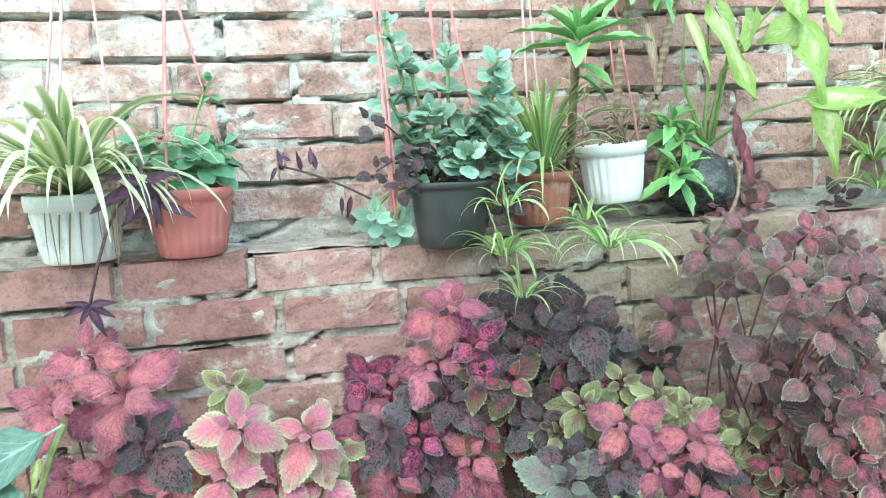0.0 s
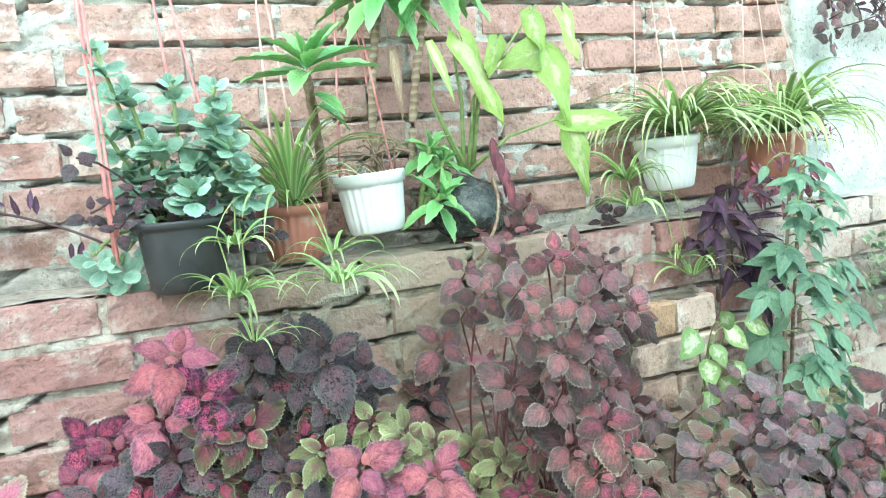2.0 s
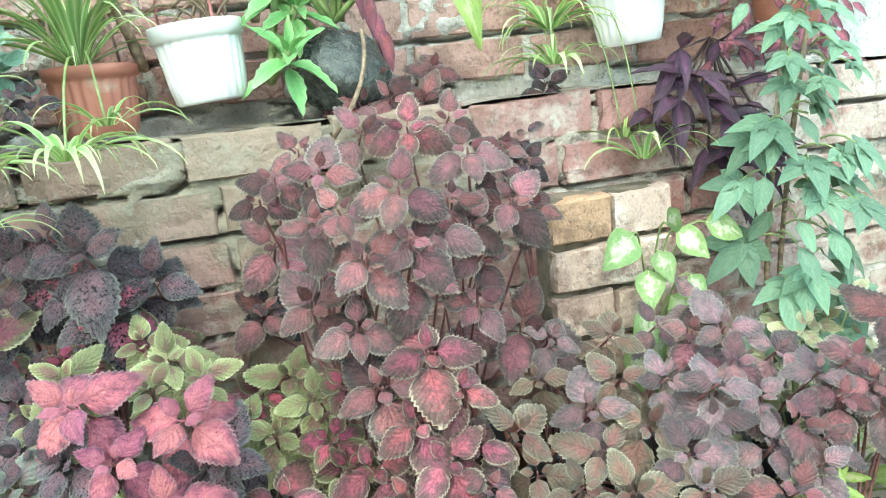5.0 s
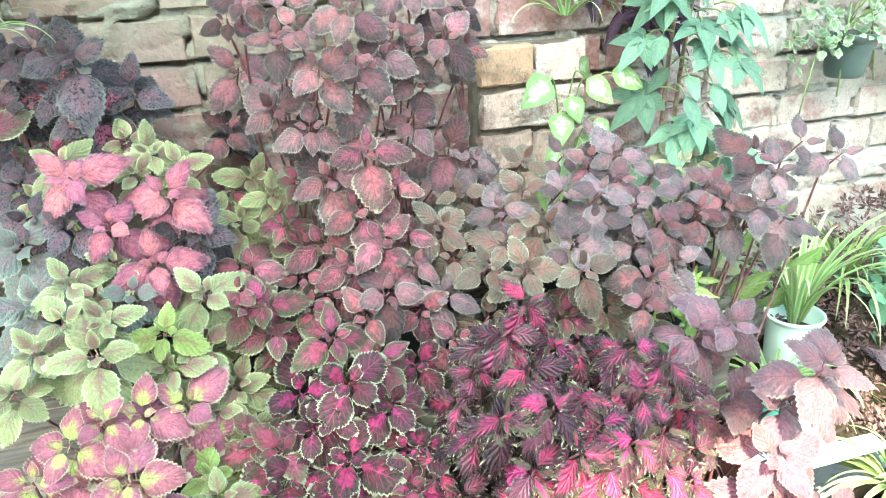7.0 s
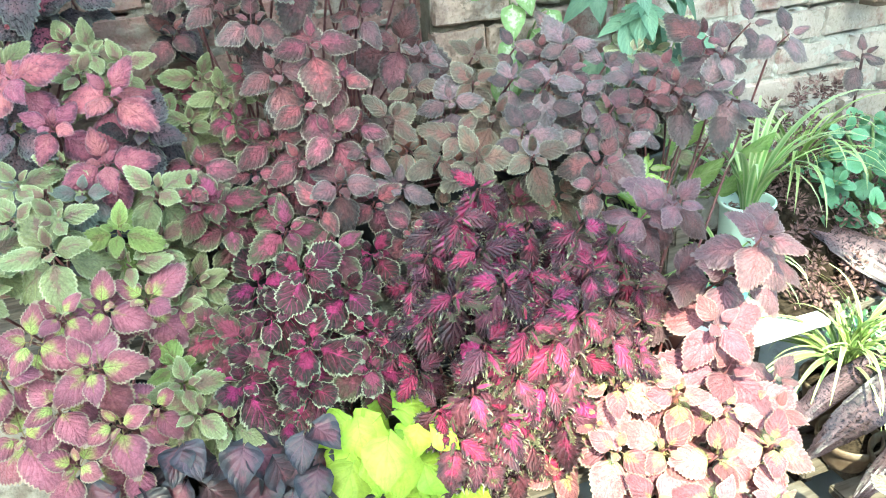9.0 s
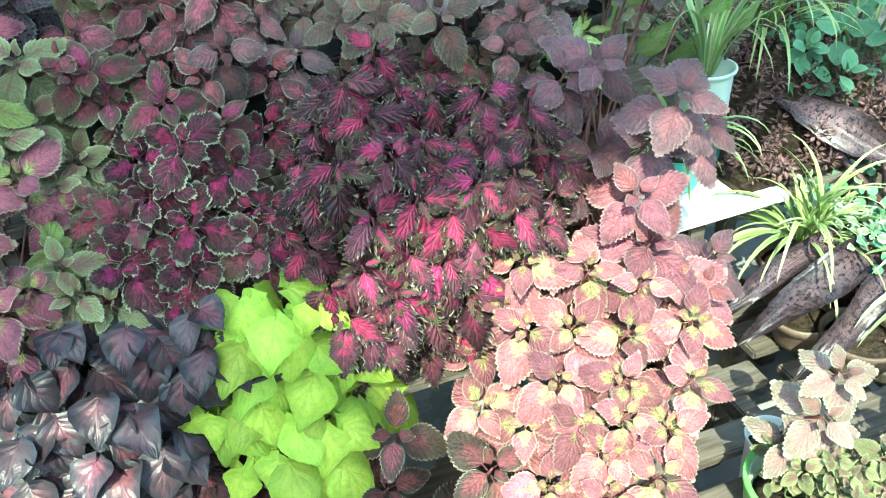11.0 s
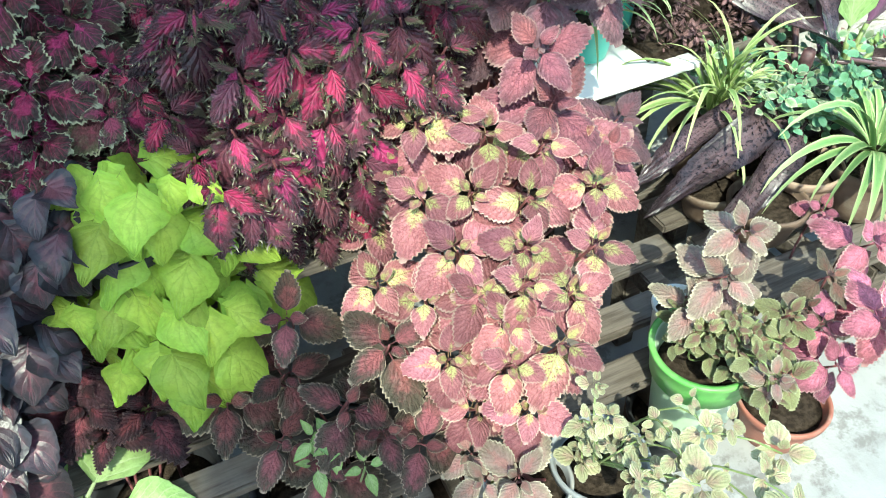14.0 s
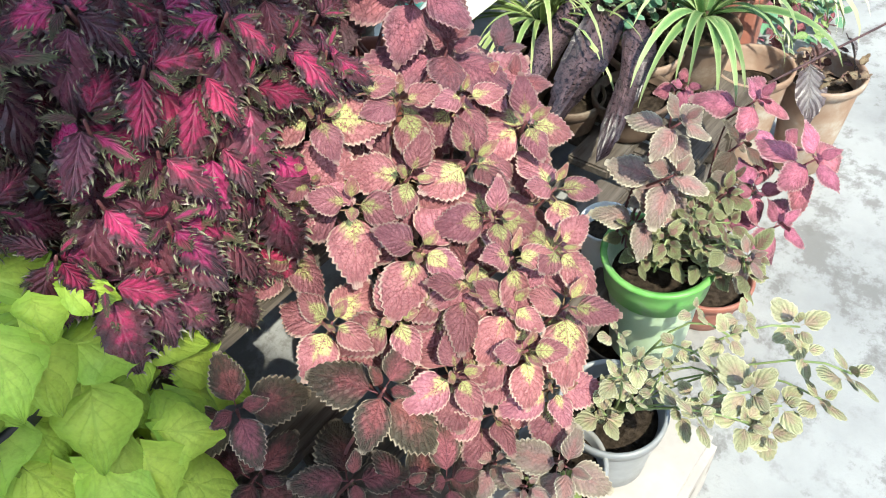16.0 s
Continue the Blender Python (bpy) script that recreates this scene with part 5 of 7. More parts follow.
p = thing("rosette_succulent", (0.57, 1.44, 1.56), "green rosette succulent on a tall bare stem", "succulent", "rosette succulents")
part("stem", tube_mesh("stem", bend((0.6, 1.48, 1.64), (0.545, 1.3, 1.89), 0.02, 12), 0.0085, stem_brown, 8, rings=True), None, p)
rosette(p, rng, AGAVE, (0.545, 1.29, 1.915), (-0.05, -0.25, 1), 0.12, ((18, 0.5, 0.0), (38, 0.8, 0.05), (58, 1.0, 0.12), (72, 1.0, 0.2)), 4)
for k in range(2):
    put_leaf(p, AGAVE[k % 3], (0.56, 1.33, 1.86 - 0.02 * k), way(300 + 70 * k, -25), (0, -0.6, 1), 0.09)

p = thing("potted_dracaena", (0.7, 1.47, 1.575), "dracaena with ringed bare stems in a tilted white pot", "dracaena")
add_pot(p, (0.7, 1.47, 1.578), white_plastic, 0.072, 0.128, (0, -4), base=0.82, rim=0.026, flute=0.03)
for a, b, top in (((0.71, 1.48, 1.69), (0.75, 1.46, 2.08), 2.1), ((0.79, 1.47, 1.7), (0.855, 1.43, 2.1), 2.12)):
    part("stem", tube_mesh("stem", bend(a, b, 0.0, 22, (-0.012, 0, 0)), 0.007, stem_pale, 8, rings=True, ring_by=1.5), None, p)
    rosette(p, rng, AGAVE, (b[0], b[1] - 0.02, top), (0.0, -0.3, 1), 0.15, ((20, 0.6, 0.0), (45, 0.9, 0.05), (70, 1.0, 0.1), (95, 1.0, 0.16), (112, 0.9, 0.22)), 4)
for x, z, mat in ((0.745, 1.95, "dry"),):
    put_leaf(p, strap_mesh("old_blade", M[mat], 0.16, 0.1, seed=4, start=10), (x, 1.4, z), (0.0, -0.1, -1), (0, -1, 0), 0.15, "old_blade")
cords(p, (0.68, 1.52, 2.3), (0.7, 1.47, 1.7), 0.07, string_red, 3, turn=0.9)
for k in range(10):
    part("dry_twig", tube_mesh("dry_twig", bend((0.7 + rng.uniform(-0.06, 0.06), 1.45, 1.69), (0.7 + rng.uniform(-0.12, 0.1), 1.44, 1.72 + rng.uniform(0.0, 0.06)), 0.03, 4), 0.0025, stem_brown, 4), None, p)

p = thing("bromeliad", (0.85, 1.46, 1.56), "small bright green bromeliad shoots beside the white pot", "bromeliad")
for x, y, z, s in ((0.835, 1.42, 1.645, 0.095), (0.83, 1.45, 1.75, 0.08), (0.86, 1.45, 1.72, 0.07)):
    part("stem", tube_mesh("stem", bend((0.8, 1.48, 1.6), (x, y, z), 0.0, 4), 0.007, stem_green, 6), None, p)
    rosette(p, rng, AGAVE, (x, y, z), (0.2, -0.5, 0.9), s, ((25, 0.6, 0.0), (50, 0.9, 0.1), (80, 1.0, 0.2), (110, 1.0, 0.3)), 3)

p = thing("wrapped_plant_pot", (0.93, 1.5, 1.54), "bulging dark grey pot wrapped in wet plastic on the ledge", "plant pot")
bm = bmesh.new()
bmesh.ops.create_icosphere(bm, subdivisions=4, radius=0.082)
for v in bm.verts:
    q = noise.noise(v.co * 14) * 0.018 + abs(noise.noise(v.co * 32)) * 0.012
    v.co += v.normal * q
    v.co.z = max(v.co.z * 0.92, -0.062)
for fc in bm.faces:
    fc.smooth = True
part("pot", bm, sack, p, "crumpled dark plastic wrapping", Matrix.Translation((0.93, 1.5, 1.604)))
SYNGO_LEAVES = (((0.877, 1.36, 1.974), (0.947, 1.33, 1.795), 0.5), ((1.07, 1.34, 1.935), (0.955, 1.29, 1.885), 0.75), ((1.064, 1.34, 1.95), (1.091, 1.29, 1.787), 0.6), ((1.117, 1.34, 2.02), (1.12, 1.3, 1.91), 0.65),
                ((1.085, 1.33, 1.782), (1.205, 1.26, 1.76), 0.55), ((1.105, 1.32, 1.775), (1.122, 1.29, 1.63), 0.5), ((0.98, 1.38, 1.97), (0.94, 1.34, 1.88), 0.6), ((1.05, 1.36, 2.02), (1.04, 1.31, 1.93), 0.7))
for k, (a, b, wide) in enumerate(SYNGO_LEAVES):
    a, b = Vector(a), Vector(b)
    put_leaf(p, SYNGO[k % 3], a, b - a + Vector((0, 0, 0.02)), (rng.uniform(-0.3, 0.3), -1, 0.3), (b - a).length * 1.08, wide=wide * 1.1)
for foot, way_up, end in (((0.92, 1.46, 1.69), (0.93, 1.42, 1.85), (1.06, 1.35, 2.03)), ((0.92, 1.46, 1.69), (1.0, 1.4, 1.76), (1.09, 1.34, 1.786)), ((0.91, 1.46, 1.69), (0.9, 1.42, 1.84), (0.865, 1.37, 1.99)), ((0.91, 1.46, 1.69), (0.83, 1.41, 1.84), (0.82, 1.38, 1.96)),
                          ((0.93, 1.46, 1.69), (0.95, 1.42, 1.9), (1.06, 1.35, 1.97)), ((0.92, 1.46, 1.69), (0.87, 1.43, 1.77), (0.84, 1.42, 1.83))):
    foot, way_up, end = Vector(foot), Vector(way_up), Vector(end)
    part("petiole", tube_mesh("petiole", [foot, foot.lerp(way_up, 0.5), way_up, way_up.lerp(end, 0.5), end], [0.006, 0.005, 0.0042, 0.003, 0.0025], stem_green, 6), None, p)
put_leaf(p, strap_mesh("old_blade", M["syngonium"], 0.17, 0.15, seed=4, start=10), (0.812, 1.36, 1.96), (0.25, -0.15, -1), (0, -1, 0), 0.14, "old_blade")
for k in range(4):
    put_leaf(p, REDPURPLE[k % 3], (0.965 + 0.01 * k, 1.42, 1.76 - 0.03 * k), way(270 + 20 * k, -80), (0, -1, 0), 0.075)
part("root", tube_mesh("root", bend((0.96, 1.42, 1.67), (0.885, 1.37, 1.5), 0.0, 8, (0.02, -0.02, 0)), 0.004, stem_brown, 5), None, p)

p = thing("hanging_spider_plant", (1.475, 1.46, 1.6), "variegated spider plant in a white fluted pot on cords", "spider plant")
add_pot(p, (1.475, 1.46, 1.603), white_plastic, 0.075, 0.13, (0, -3), base=0.76, rim=0.026, flute=0.03)
spider_plant(p, rng, (1.475, 1.43, 1.74), SPIDER, 110, 0.33, 0, 1.5)
spider_plant(p, rng, (1.475, 1.41, 1.74), SPIDER_G, 60, 0.3, 0, 1.3)
cords(p, (1.44, 1.5, 2.4), (1.475, 1.46, 1.73), 0.085, string_pink, 3, 0.0017, turn=0.8)

p = thing("hanging_spider_plant", (1.85, 1.47, 1.6), "bushy green spider plant in a brown terracotta pot", "spider plant")
add_pot(p, (1.84, 1.47, 1.603), terracotta, 0.08, 0.115, base=0.84, rim=0.02)
spider_plant(p, rng, (1.85, 1.45, 1.72), SPIDER_G, 150, 0.36, 0, 1.3)
cords(p, (1.78, 1.5, 2.4), (1.85, 1.47, 1.71), 0.095, string_pink, 3, 0.0017, turn=0.8)

p = thing("purple_heart_plant", (1.6, 1.4, 1.5), "purple heart trailing off the ledge with red young shoots", "trailing plant", "purple trailing plants")
for k in range(17):
    at = Vector((rng.uniform(1.46, 1.72), 1.33 + 0.06 * rng.random(), rng.uniform(1.33, 1.62)))
    part("stem", tube_mesh("stem", bend((1.62, 1.42, 1.6), at, 0.0, 4), 0.0025, stem_dark, 4), None, p)
    for j in range(3):
        put_leaf(p, rng.choice(PURPLE), at, way(rng.uniform(180, 360), rng.uniform(-60, 25)), (0, -0.7, 1), rng.uniform(0.08, 0.125))
for k in range(64):
    at = Vector((rng.uniform(1.58, 1.86), 1.32 + 0.05 * rng.random(), rng.uniform(1.52, 1.68)))
    put_leaf(p, rng.choice(REDPURPLE), at, way(rng.uniform(180, 360), rng.uniform(-75, 10)), (rng.uniform(-0.4, 0.4), -1, 0.4), rng.uniform(0.03, 0.055))

# ---- plantlets hanging below the ledge ----
PLANTLET = straps("spider_green", 0.085)
for x, y, z, s, n, kind in ((0.374, 1.259, 1.51, 0.11, 17, SPIDER), (0.385, 1.27, 1.60, 0.09, 10, SPIDER), (0.536, 1.151, 1.525, 0.115, 18, SPIDER), (0.39, 1.2, 1.44, 0.1, 10, SPIDER_G), (1.276, 1.37, 1.64, 0.13, 18, SPIDER), (1.27, 1.34, 1.58, 0.11, 14, SPIDER), (1.43, 1.34, 1.40, 0.13, 8, SPIDER), (1.4, 1.36, 1.44, 0.12, 6, GRASS), (0.56, 1.3, 1.56, 0.1, 8, SPIDER)):
    p = thing("spider_plantlet", (x, y, z), "spider plantlet with arching striped leaves hanging on its runner", "spider plantlet", "plantlets hanging below the ledge")
    spider_plant(p, rng, (x, y, z), PLANTLET if kind is SPIDER else kind, int(n * 1.5), s * 1.2, 0, 1.7)
    part("runner", tube_mesh("runner", bend((x, y, z), (x + rng.uniform(-0.05, 0.05), 1.42, 1.66), 0.05, 6), 0.0018, stem_green, 4), None, p)

# ---- climber, pothos and weeds on the wall ----
p = thing("climber_plant", (1.63, 1.27, 0.81), "tall climber with large palmate blue green leaves", "climber")
for b, tip in (((1.63, 1.27, 0.8), (1.655, 1.24, 1.72)), ((1.66, 1.28, 0.8), (1.70, 1.26, 1.6))):
    part("stem", tube_mesh("stem", bend(b, tip, 0.0, 10, (-0.02, 0, 0)), 0.005, stem_brown, 6), None, p)
for k in range(52):
    z = 1.05 + 0.66 * (k / 55) ** 0.9
    big = 0.115 if z < 1.25 else 0.086 if z < 1.45 else 0.064
    at = Vector((1.645 + rng.uniform(-0.03, 0.06), 1.23, z))
    az = rng.uniform(150, 390)
    out = way(az, rng.uniform(-25, 20))
    tip = at + out * rng.uniform(0.02, 0.075)
    part("petiole", tube_mesh("petiole", bend(at, tip, 0.01, 3), 0.002, stem_green, 4), None, p)
    put_leaf(p, rng.choice(LOBED), tip, (out + Vector((0, -0.3, -0.75))).normalized(), (out.x * 0.4, -0.8, 0.7), big * rng.uniform(0.75, 1.1))
for k in range(5):
    rosette(p, rng, REDPURPLE, (1.79 + 0.012 * k, 1.3, 1.70 + 0.012 * (k % 3)), (0, -0.3, 1), 0.02, ((40, 1.0, 0.0), (80, 1.0, 0.3)), 4, name="flower")

p = thing("pothos", (1.42, 1.29, 1.0), "young pothos with lime green marbled leaves", "pothos")
for x, z, s, az, el in ((1.35, 1.29, 0.085, 205, -30), (1.44, 1.28, 0.075, 330, -40), (1.38, 1.22, 0.07, 250, -60), (1.37, 1.15, 0.085, 230, -50), (1.43, 1.16, 0.085, 320, -45), (1.39, 1.11, 0.08, 270, -75), (1.49, 1.29, 0.08, 350, -20), (1.40, 1.25, 0.06, 280, -50), (1.36, 1.08, 0.08, 250, -65), (1.43, 1.07, 0.07, 290, -65), (1.41, 1.3, 0.06, 270, 30), (1.46, 1.2, 0.06, 300, -60)):
    tip = Vector((x, 1.25 + rng.uniform(-0.015, 0.015), z))
    put_leaf(p, rng.choice(POTHOS), tip, way(az, el), (rng.uniform(-0.4, 0.4), -1, 0.6), s)
    part("petiole", tube_mesh("petiole", bend((1.41 + (x - 1.41) * 0.3, 1.285, z - 0.09), tip, 0.03, 6), 0.002, stem_green, 5), None, p)
part("vine_stem", tube_mesh("vine_stem", bend((1.42, 1.29, 0.95), (1.42, 1.28, 1.24), 0.0, 8, (-0.03, 0, 0)), 0.003, stem_green, 5), None, p)

p = thing("variegated_shrub", (1.62, 1.18, 0.8), "shrub with bright yellow green variegated leaves behind the coleus", "shrub")
heap.on = True
for k in range(34):
    at = Vector((1.54 + 0.2 * rng.random(), 1.12 + 0.1 * rng.random(), rng.uniform(0.85, 1.16)))
    part("stem", tube_mesh("stem", bend((1.62, 1.18, 0.8), at, 0.0, 3), 0.002, stem_green, 4), None, p)
    rosette(p, rng, VARIEG, at, (rng.uniform(-0.4, 0.4), -0.5, 0.7), 0.045, ((45, 0.8, 0.0), (80, 1.0, 0.3)))
heap.drop("foliage", p, "small yellow green leaves")

# ---- brick pier in front of the wall ----
pier_mortar = mortar_mat("dark_mortar", (0.1, 0.08, 0.06), (0.24, 0.2, 0.16), lime_at=0.66, moss=True)
PIER = tagged(part("pier", box(bmesh.new(), 1.229, 1.463, 1.325, LOWER_Y + 0.01, 0.0, 1.35, 0.004), pier_mortar, None), "short brick pier with pale worn bricks", "pier", kind="structure")

# ---- vines and pots in the foreground ----
plinth_mat = plain_mat("pale_pinkish_concrete", (0.42, 0.38, 0.35), (0.52, 0.48, 0.45), 9.0, 0.9, 0.5, dirt=(0.25, 0.22, 0.2), dirt_at=0.6)
LIME_TIPS = [
    (0.910, 0.655, 0.779, 0.077), (0.863, 0.657, 0.740, 0.071), (0.928, 0.639, 0.730, 0.072), (0.871, 0.667, 0.680, 0.083), (0.944, 0.630, 0.661, 0.083), (0.882, 0.631, 0.606, 0.085),
    (0.843, 0.652, 0.619, 0.077), (0.937, 0.600, 0.594, 0.077), (0.860, 0.606, 0.541, 0.087), (0.923, 0.581, 0.525, 0.088), (0.797, 0.662, 0.596, 0.070), (0.987, 0.657, 0.563, 0.083),
    (0.803, 0.634, 0.527, 0.072), (1.032, 0.707, 0.523, 0.089), (0.780, 0.656, 0.610, 0.054), (0.875, 0.587, 0.492, 0.073), (0.872, 0.679, 0.784, 0.070), (0.956, 0.636, 0.777, 0.056),
    (0.985, 0.640, 0.668, 0.069)
]
BLACK_TIPS = [
    (0.718, 0.714, 0.765, 0.066), (0.634, 0.718, 0.720, 0.070), (0.769, 0.667, 0.711, 0.070), (0.802, 0.698, 0.767, 0.062), (0.740, 0.698, 0.738, 0.066), (0.581, 0.688, 0.672, 0.074),
    (0.629, 0.662, 0.593, 0.077), (0.679, 0.668, 0.671, 0.070), (0.706, 0.667, 0.587, 0.074), (0.544, 0.680, 0.652, 0.070), (0.652, 0.690, 0.683, 0.067), (0.552, 0.709, 0.732, 0.061),
    (0.811, 0.667, 0.726, 0.062), (0.633, 0.728, 0.776, 0.053), (0.580, 0.654, 0.565, 0.073), (0.515, 0.671, 0.577, 0.072), (0.626, 0.658, 0.598, 0.069), (0.604, 0.646, 0.509, 0.08),
    (0.660, 0.663, 0.537, 0.075), (0.566, 0.622, 0.467, 0.08), (0.640, 0.630, 0.483, 0.075), (0.6, 0.6, 0.42, 0.08), (0.53, 0.62, 0.42, 0.08)
]
TRAIL_TIPS = [
    (1.343, 0.305, 0.528, 0.021), (1.325, 0.287, 0.479, 0.025), (1.335, 0.305, 0.356, 0.034), (1.382, 0.285, 0.382, 0.033),
    (1.459, 0.216, 0.460, 0.028), (1.415, 0.210, 0.448, 0.028), (1.408, 0.166, 0.450, 0.042), (1.385, 0.154, 0.425, 0.039), (1.423, 0.132, 0.431, 0.034),
    (1.525, 0.156, 0.450, 0.037), (1.485, 0.085, 0.461, 0.038), (1.456, 0.098, 0.431, 0.030), (1.394, 0.133, 0.410, 0.030), (1.347, 0.278, 0.490, 0.023), (1.401, 0.266, 0.421, 0.025),
    (1.42, 0.2, 0.42, 0.023)
]
BUSH_TIPS = [
    (1.638, 0.342, 0.420, 0.035), (1.624, 0.303, 0.420, 0.033), (1.672, 0.304, 0.420, 0.033), (1.636, 0.255, 0.420, 0.043), (1.567, 0.385, 0.420, 0.030), (1.575, 0.340, 0.420, 0.033),
    (1.596, 0.249, 0.420, 0.042), (1.576, 0.413, 0.420, 0.029), (1.676, 0.356, 0.420, 0.031), (1.615, 0.279, 0.420, 0.033), (1.584, 0.366, 0.420, 0.028), (1.6, 0.32, 0.45, 0.032), (1.56, 0.35, 0.46, 0.032), (1.63, 0.29, 0.4, 0.03), (1.6, 0.34, 0.44, 0.03), (1.63, 0.36, 0.46, 0.03), (1.59, 0.31, 0.42, 0.03), (1.61, 0.28, 0.42, 0.03)
]


def vine(name, label, meshes, tips, root, pot, per, stem, droop):
    p = thing(name, root, label, "sweet potato vine")
    rng = random.Random(len(tips) * 7)
    add_pot(p, root, pot, 0.085, 0.14)
    foot = Vector(root) + Vector((0, 0, 0.12))
    for x, y, z, size in tips:
        tip = Vector((x, y, z))
        part("stem", tube_mesh("stem", bend(foot, tip + Vector((0, 0.03, -0.01)), 0.05, 6), 0.0035, stem, 5), None, p)
        size *= 1.02 if meshes is HEART_BLACK else 1.0
        for k in range(per):
            az = 270 + (k - (per - 1) / 2) * 62 + rng.uniform(-22, 22)
            out = way(az, droop + rng.uniform(-28, 22))
            at = tip + way(az, 20) * 0.015 + Vector((0, 0, rng.uniform(-0.01, 0.02)))
            put_leaf(p, rng.choice(meshes), at, out, (out.x * 0.5 + rng.uniform(-0.3, 0.3), -0.65, 0.9), size * rng.uniform(0.85, 1.1))
    return p


vine("lime_sweet_potato_vine", "lime green sweet potato vine with heart shaped leaves", HEART_LIME, LIME_TIPS, (0.9, 0.74, 0.29), terracotta, 4, stem_green, -38)
vine("dark_sweet_potato_vine", "black purple sweet potato vine with glossy heart leaves", HEART_BLACK, BLACK_TIPS, (0.68, 0.72, 0.29), black_plastic, 4, stem_dark, -25)


def small_bush(name, label, tips, root, meshes, pot, r, h, stem):
    p = thing(name, root, label, "shrub")
    rng = random.Random(len(label))
    add_pot(p, root, pot, r, h, base=0.8)
    foot = Vector(root) + Vector((0, 0, h * 0.85))
    for x, y, z, size in tips:
        tip = Vector((x, y, z))
        pts = bend(foot, tip, rng.uniform(0.0, 0.07), 6, (rng.uniform(-0.04, 0.04), rng.uniform(-0.03, 0.03), 0))
        part("stem", tube_mesh("stem", pts, 0.0015, stem, 5), None, p)
        size *= 0.8 if meshes is VARIEG else 0.85
        rosette(p, rng, meshes, tip, (rng.uniform(-0.5, 0.5), -0.4, 0.8), size * 1.25, ((30, 0.6, 0.0), (60, 0.9, 0.1), (88, 1.0, 0.3)))
        for q in (4,):
            rosette(p, rng, meshes, pts[q] + Vector((rng.uniform(-0.015, 0.015), rng.uniform(-0.015, 0.015), 0.01)), (rng.uniform(-0.6, 0.6), -0.4, 0.7), size * 0.9, ((50, 0.8, 0.0), (85, 1.0, 0.2)))
    return p


small_bush("trailing_shrub", "sprawling cream edged shrub in a grey pot", TRAIL_TIPS, (1.375, 0.315, 0.17), VARIEG, grey_plastic, 0.07, 0.145, stem_green)
small_bush("potted_shrub", "small leaved variegated shrub in a green pot", BUSH_TIPS, (1.595, 0.37, 0.165), olive, sunlit_green, 0.075, 0.22, stem_green)
part("rim", lathe_mesh("rim", [(0.0775, 0.33), (0.0805, 0.36), (0.084, 0.381), (0.0865, 0.386), (0.084, 0.39), (0.076, 0.388), (0.073, 0.37), (0.068, 0.33)], green_plastic, 40), None, bpy.data.objects["potted_shrub"], "bright green rolled rim", Matrix.Translation((1.595, 0.37, 0)))
p = thing("plastic_cup", (1.634, 0.468, 0.0), "small cloudy plastic cup behind the green pot", "plant pot")
add_pot(p, (1.634, 0.478, 0.2), white_plastic, 0.042, 0.16, base=0.85, rim=0.008)
part("stand", box(bmesh.new(), 1.59, 1.68, 0.43, 0.52, 0.0, 0.2, 0.005), dark_clay, p, "dark clay stand")
p = thing("concrete_plinth", (1.26, 0.3, 0.0), "low pale concrete plinth holding small pots", "plinth")
part("block", box(bmesh.new(), 1.2, 1.5, 0.19, 0.46, 0.0, 0.166, 0.012), plinth_mat, p)
part("rail", box(bmesh.new(), 1.176, 1.2, 0.2, 0.5, 0.13, 0.17, 0.003), old_wood, p, "dark wooden rail along its edge")

# ---- right hand corner ----
p = thing("turquoise_planter", (1.85, 1.05, 0.54), "pale turquoise pot with a drooping spider plant", "planter")
add_pot(p, (1.85, 1.05, 0.557), pale_cyan, 0.058, 0.215, base=0.82, rim=0.01)
part("base", lathe_mesh("base", [(0.046, 0.556), (0.0485, 0.558), (0.0535, 0.63), (0.0545, 0.638), (0.052, 0.64)], cyan_plastic, 40), None, p, "turquoise lower half", Matrix.Translation((1.85, 1.05, 0)))
spider_plant(p, rng, (1.85, 1.05, 0.75), SPIDER, 13, 0.42, 0, 0.2)
spider_plant(p, rng, (1.85, 1.04, 0.76), SPIDER_G, 9, 0.3, 0, 0.5)
p = thing("half_planter", (1.75, 0.975, 0.54), "small turquoise wall planter with grassy leaves", "planter")
add_pot(p, (1.75, 0.972, 0.557), cyan_plastic, 0.056, 0.085, base=0.7, rim=0.008)
spider_plant(p, rng, (1.75, 0.98, 0.645), SPIDER_G, 34, 0.22, 0, 1.4)
bm = bmesh.new()
box(bm, 1.62, 1.93, 0.84, 1.11, 0.541, 0.555, 0.002)
tagged(part("white_board", bm, foam, None), "white foam board lying under the pots", "board")

p = thing("dried_sedum", (2.0, 1.0, 0.54), "brown dried sedum with small withered rosettes", "dried plant")
heap.on = True
for k in range(250):
    u = rng.random()
    at = Vector((1.82 + 0.46 * rng.random(), 0.86 + 0.42 * u, 0.57 + 0.32 * u + rng.uniform(-0.03, 0.06)))
    rosette(p, rng, DRIED, at, (rng.uniform(-0.5, 0.5), -0.4, 0.9), rng.uniform(0.014, 0.024), ((20, 0.7, 0.0), (50, 0.9, 0.1), (80, 1.0, 0.5), (95, 1.0, 1.0)), 4)
heap.drop("foliage", p, "withered brown leaves")
part("soil", box(bmesh.new(), 1.84, 2.26, 0.88, 1.28, 0.545, 0.57, 0.01), soil_mat, p, "dark soil mat")

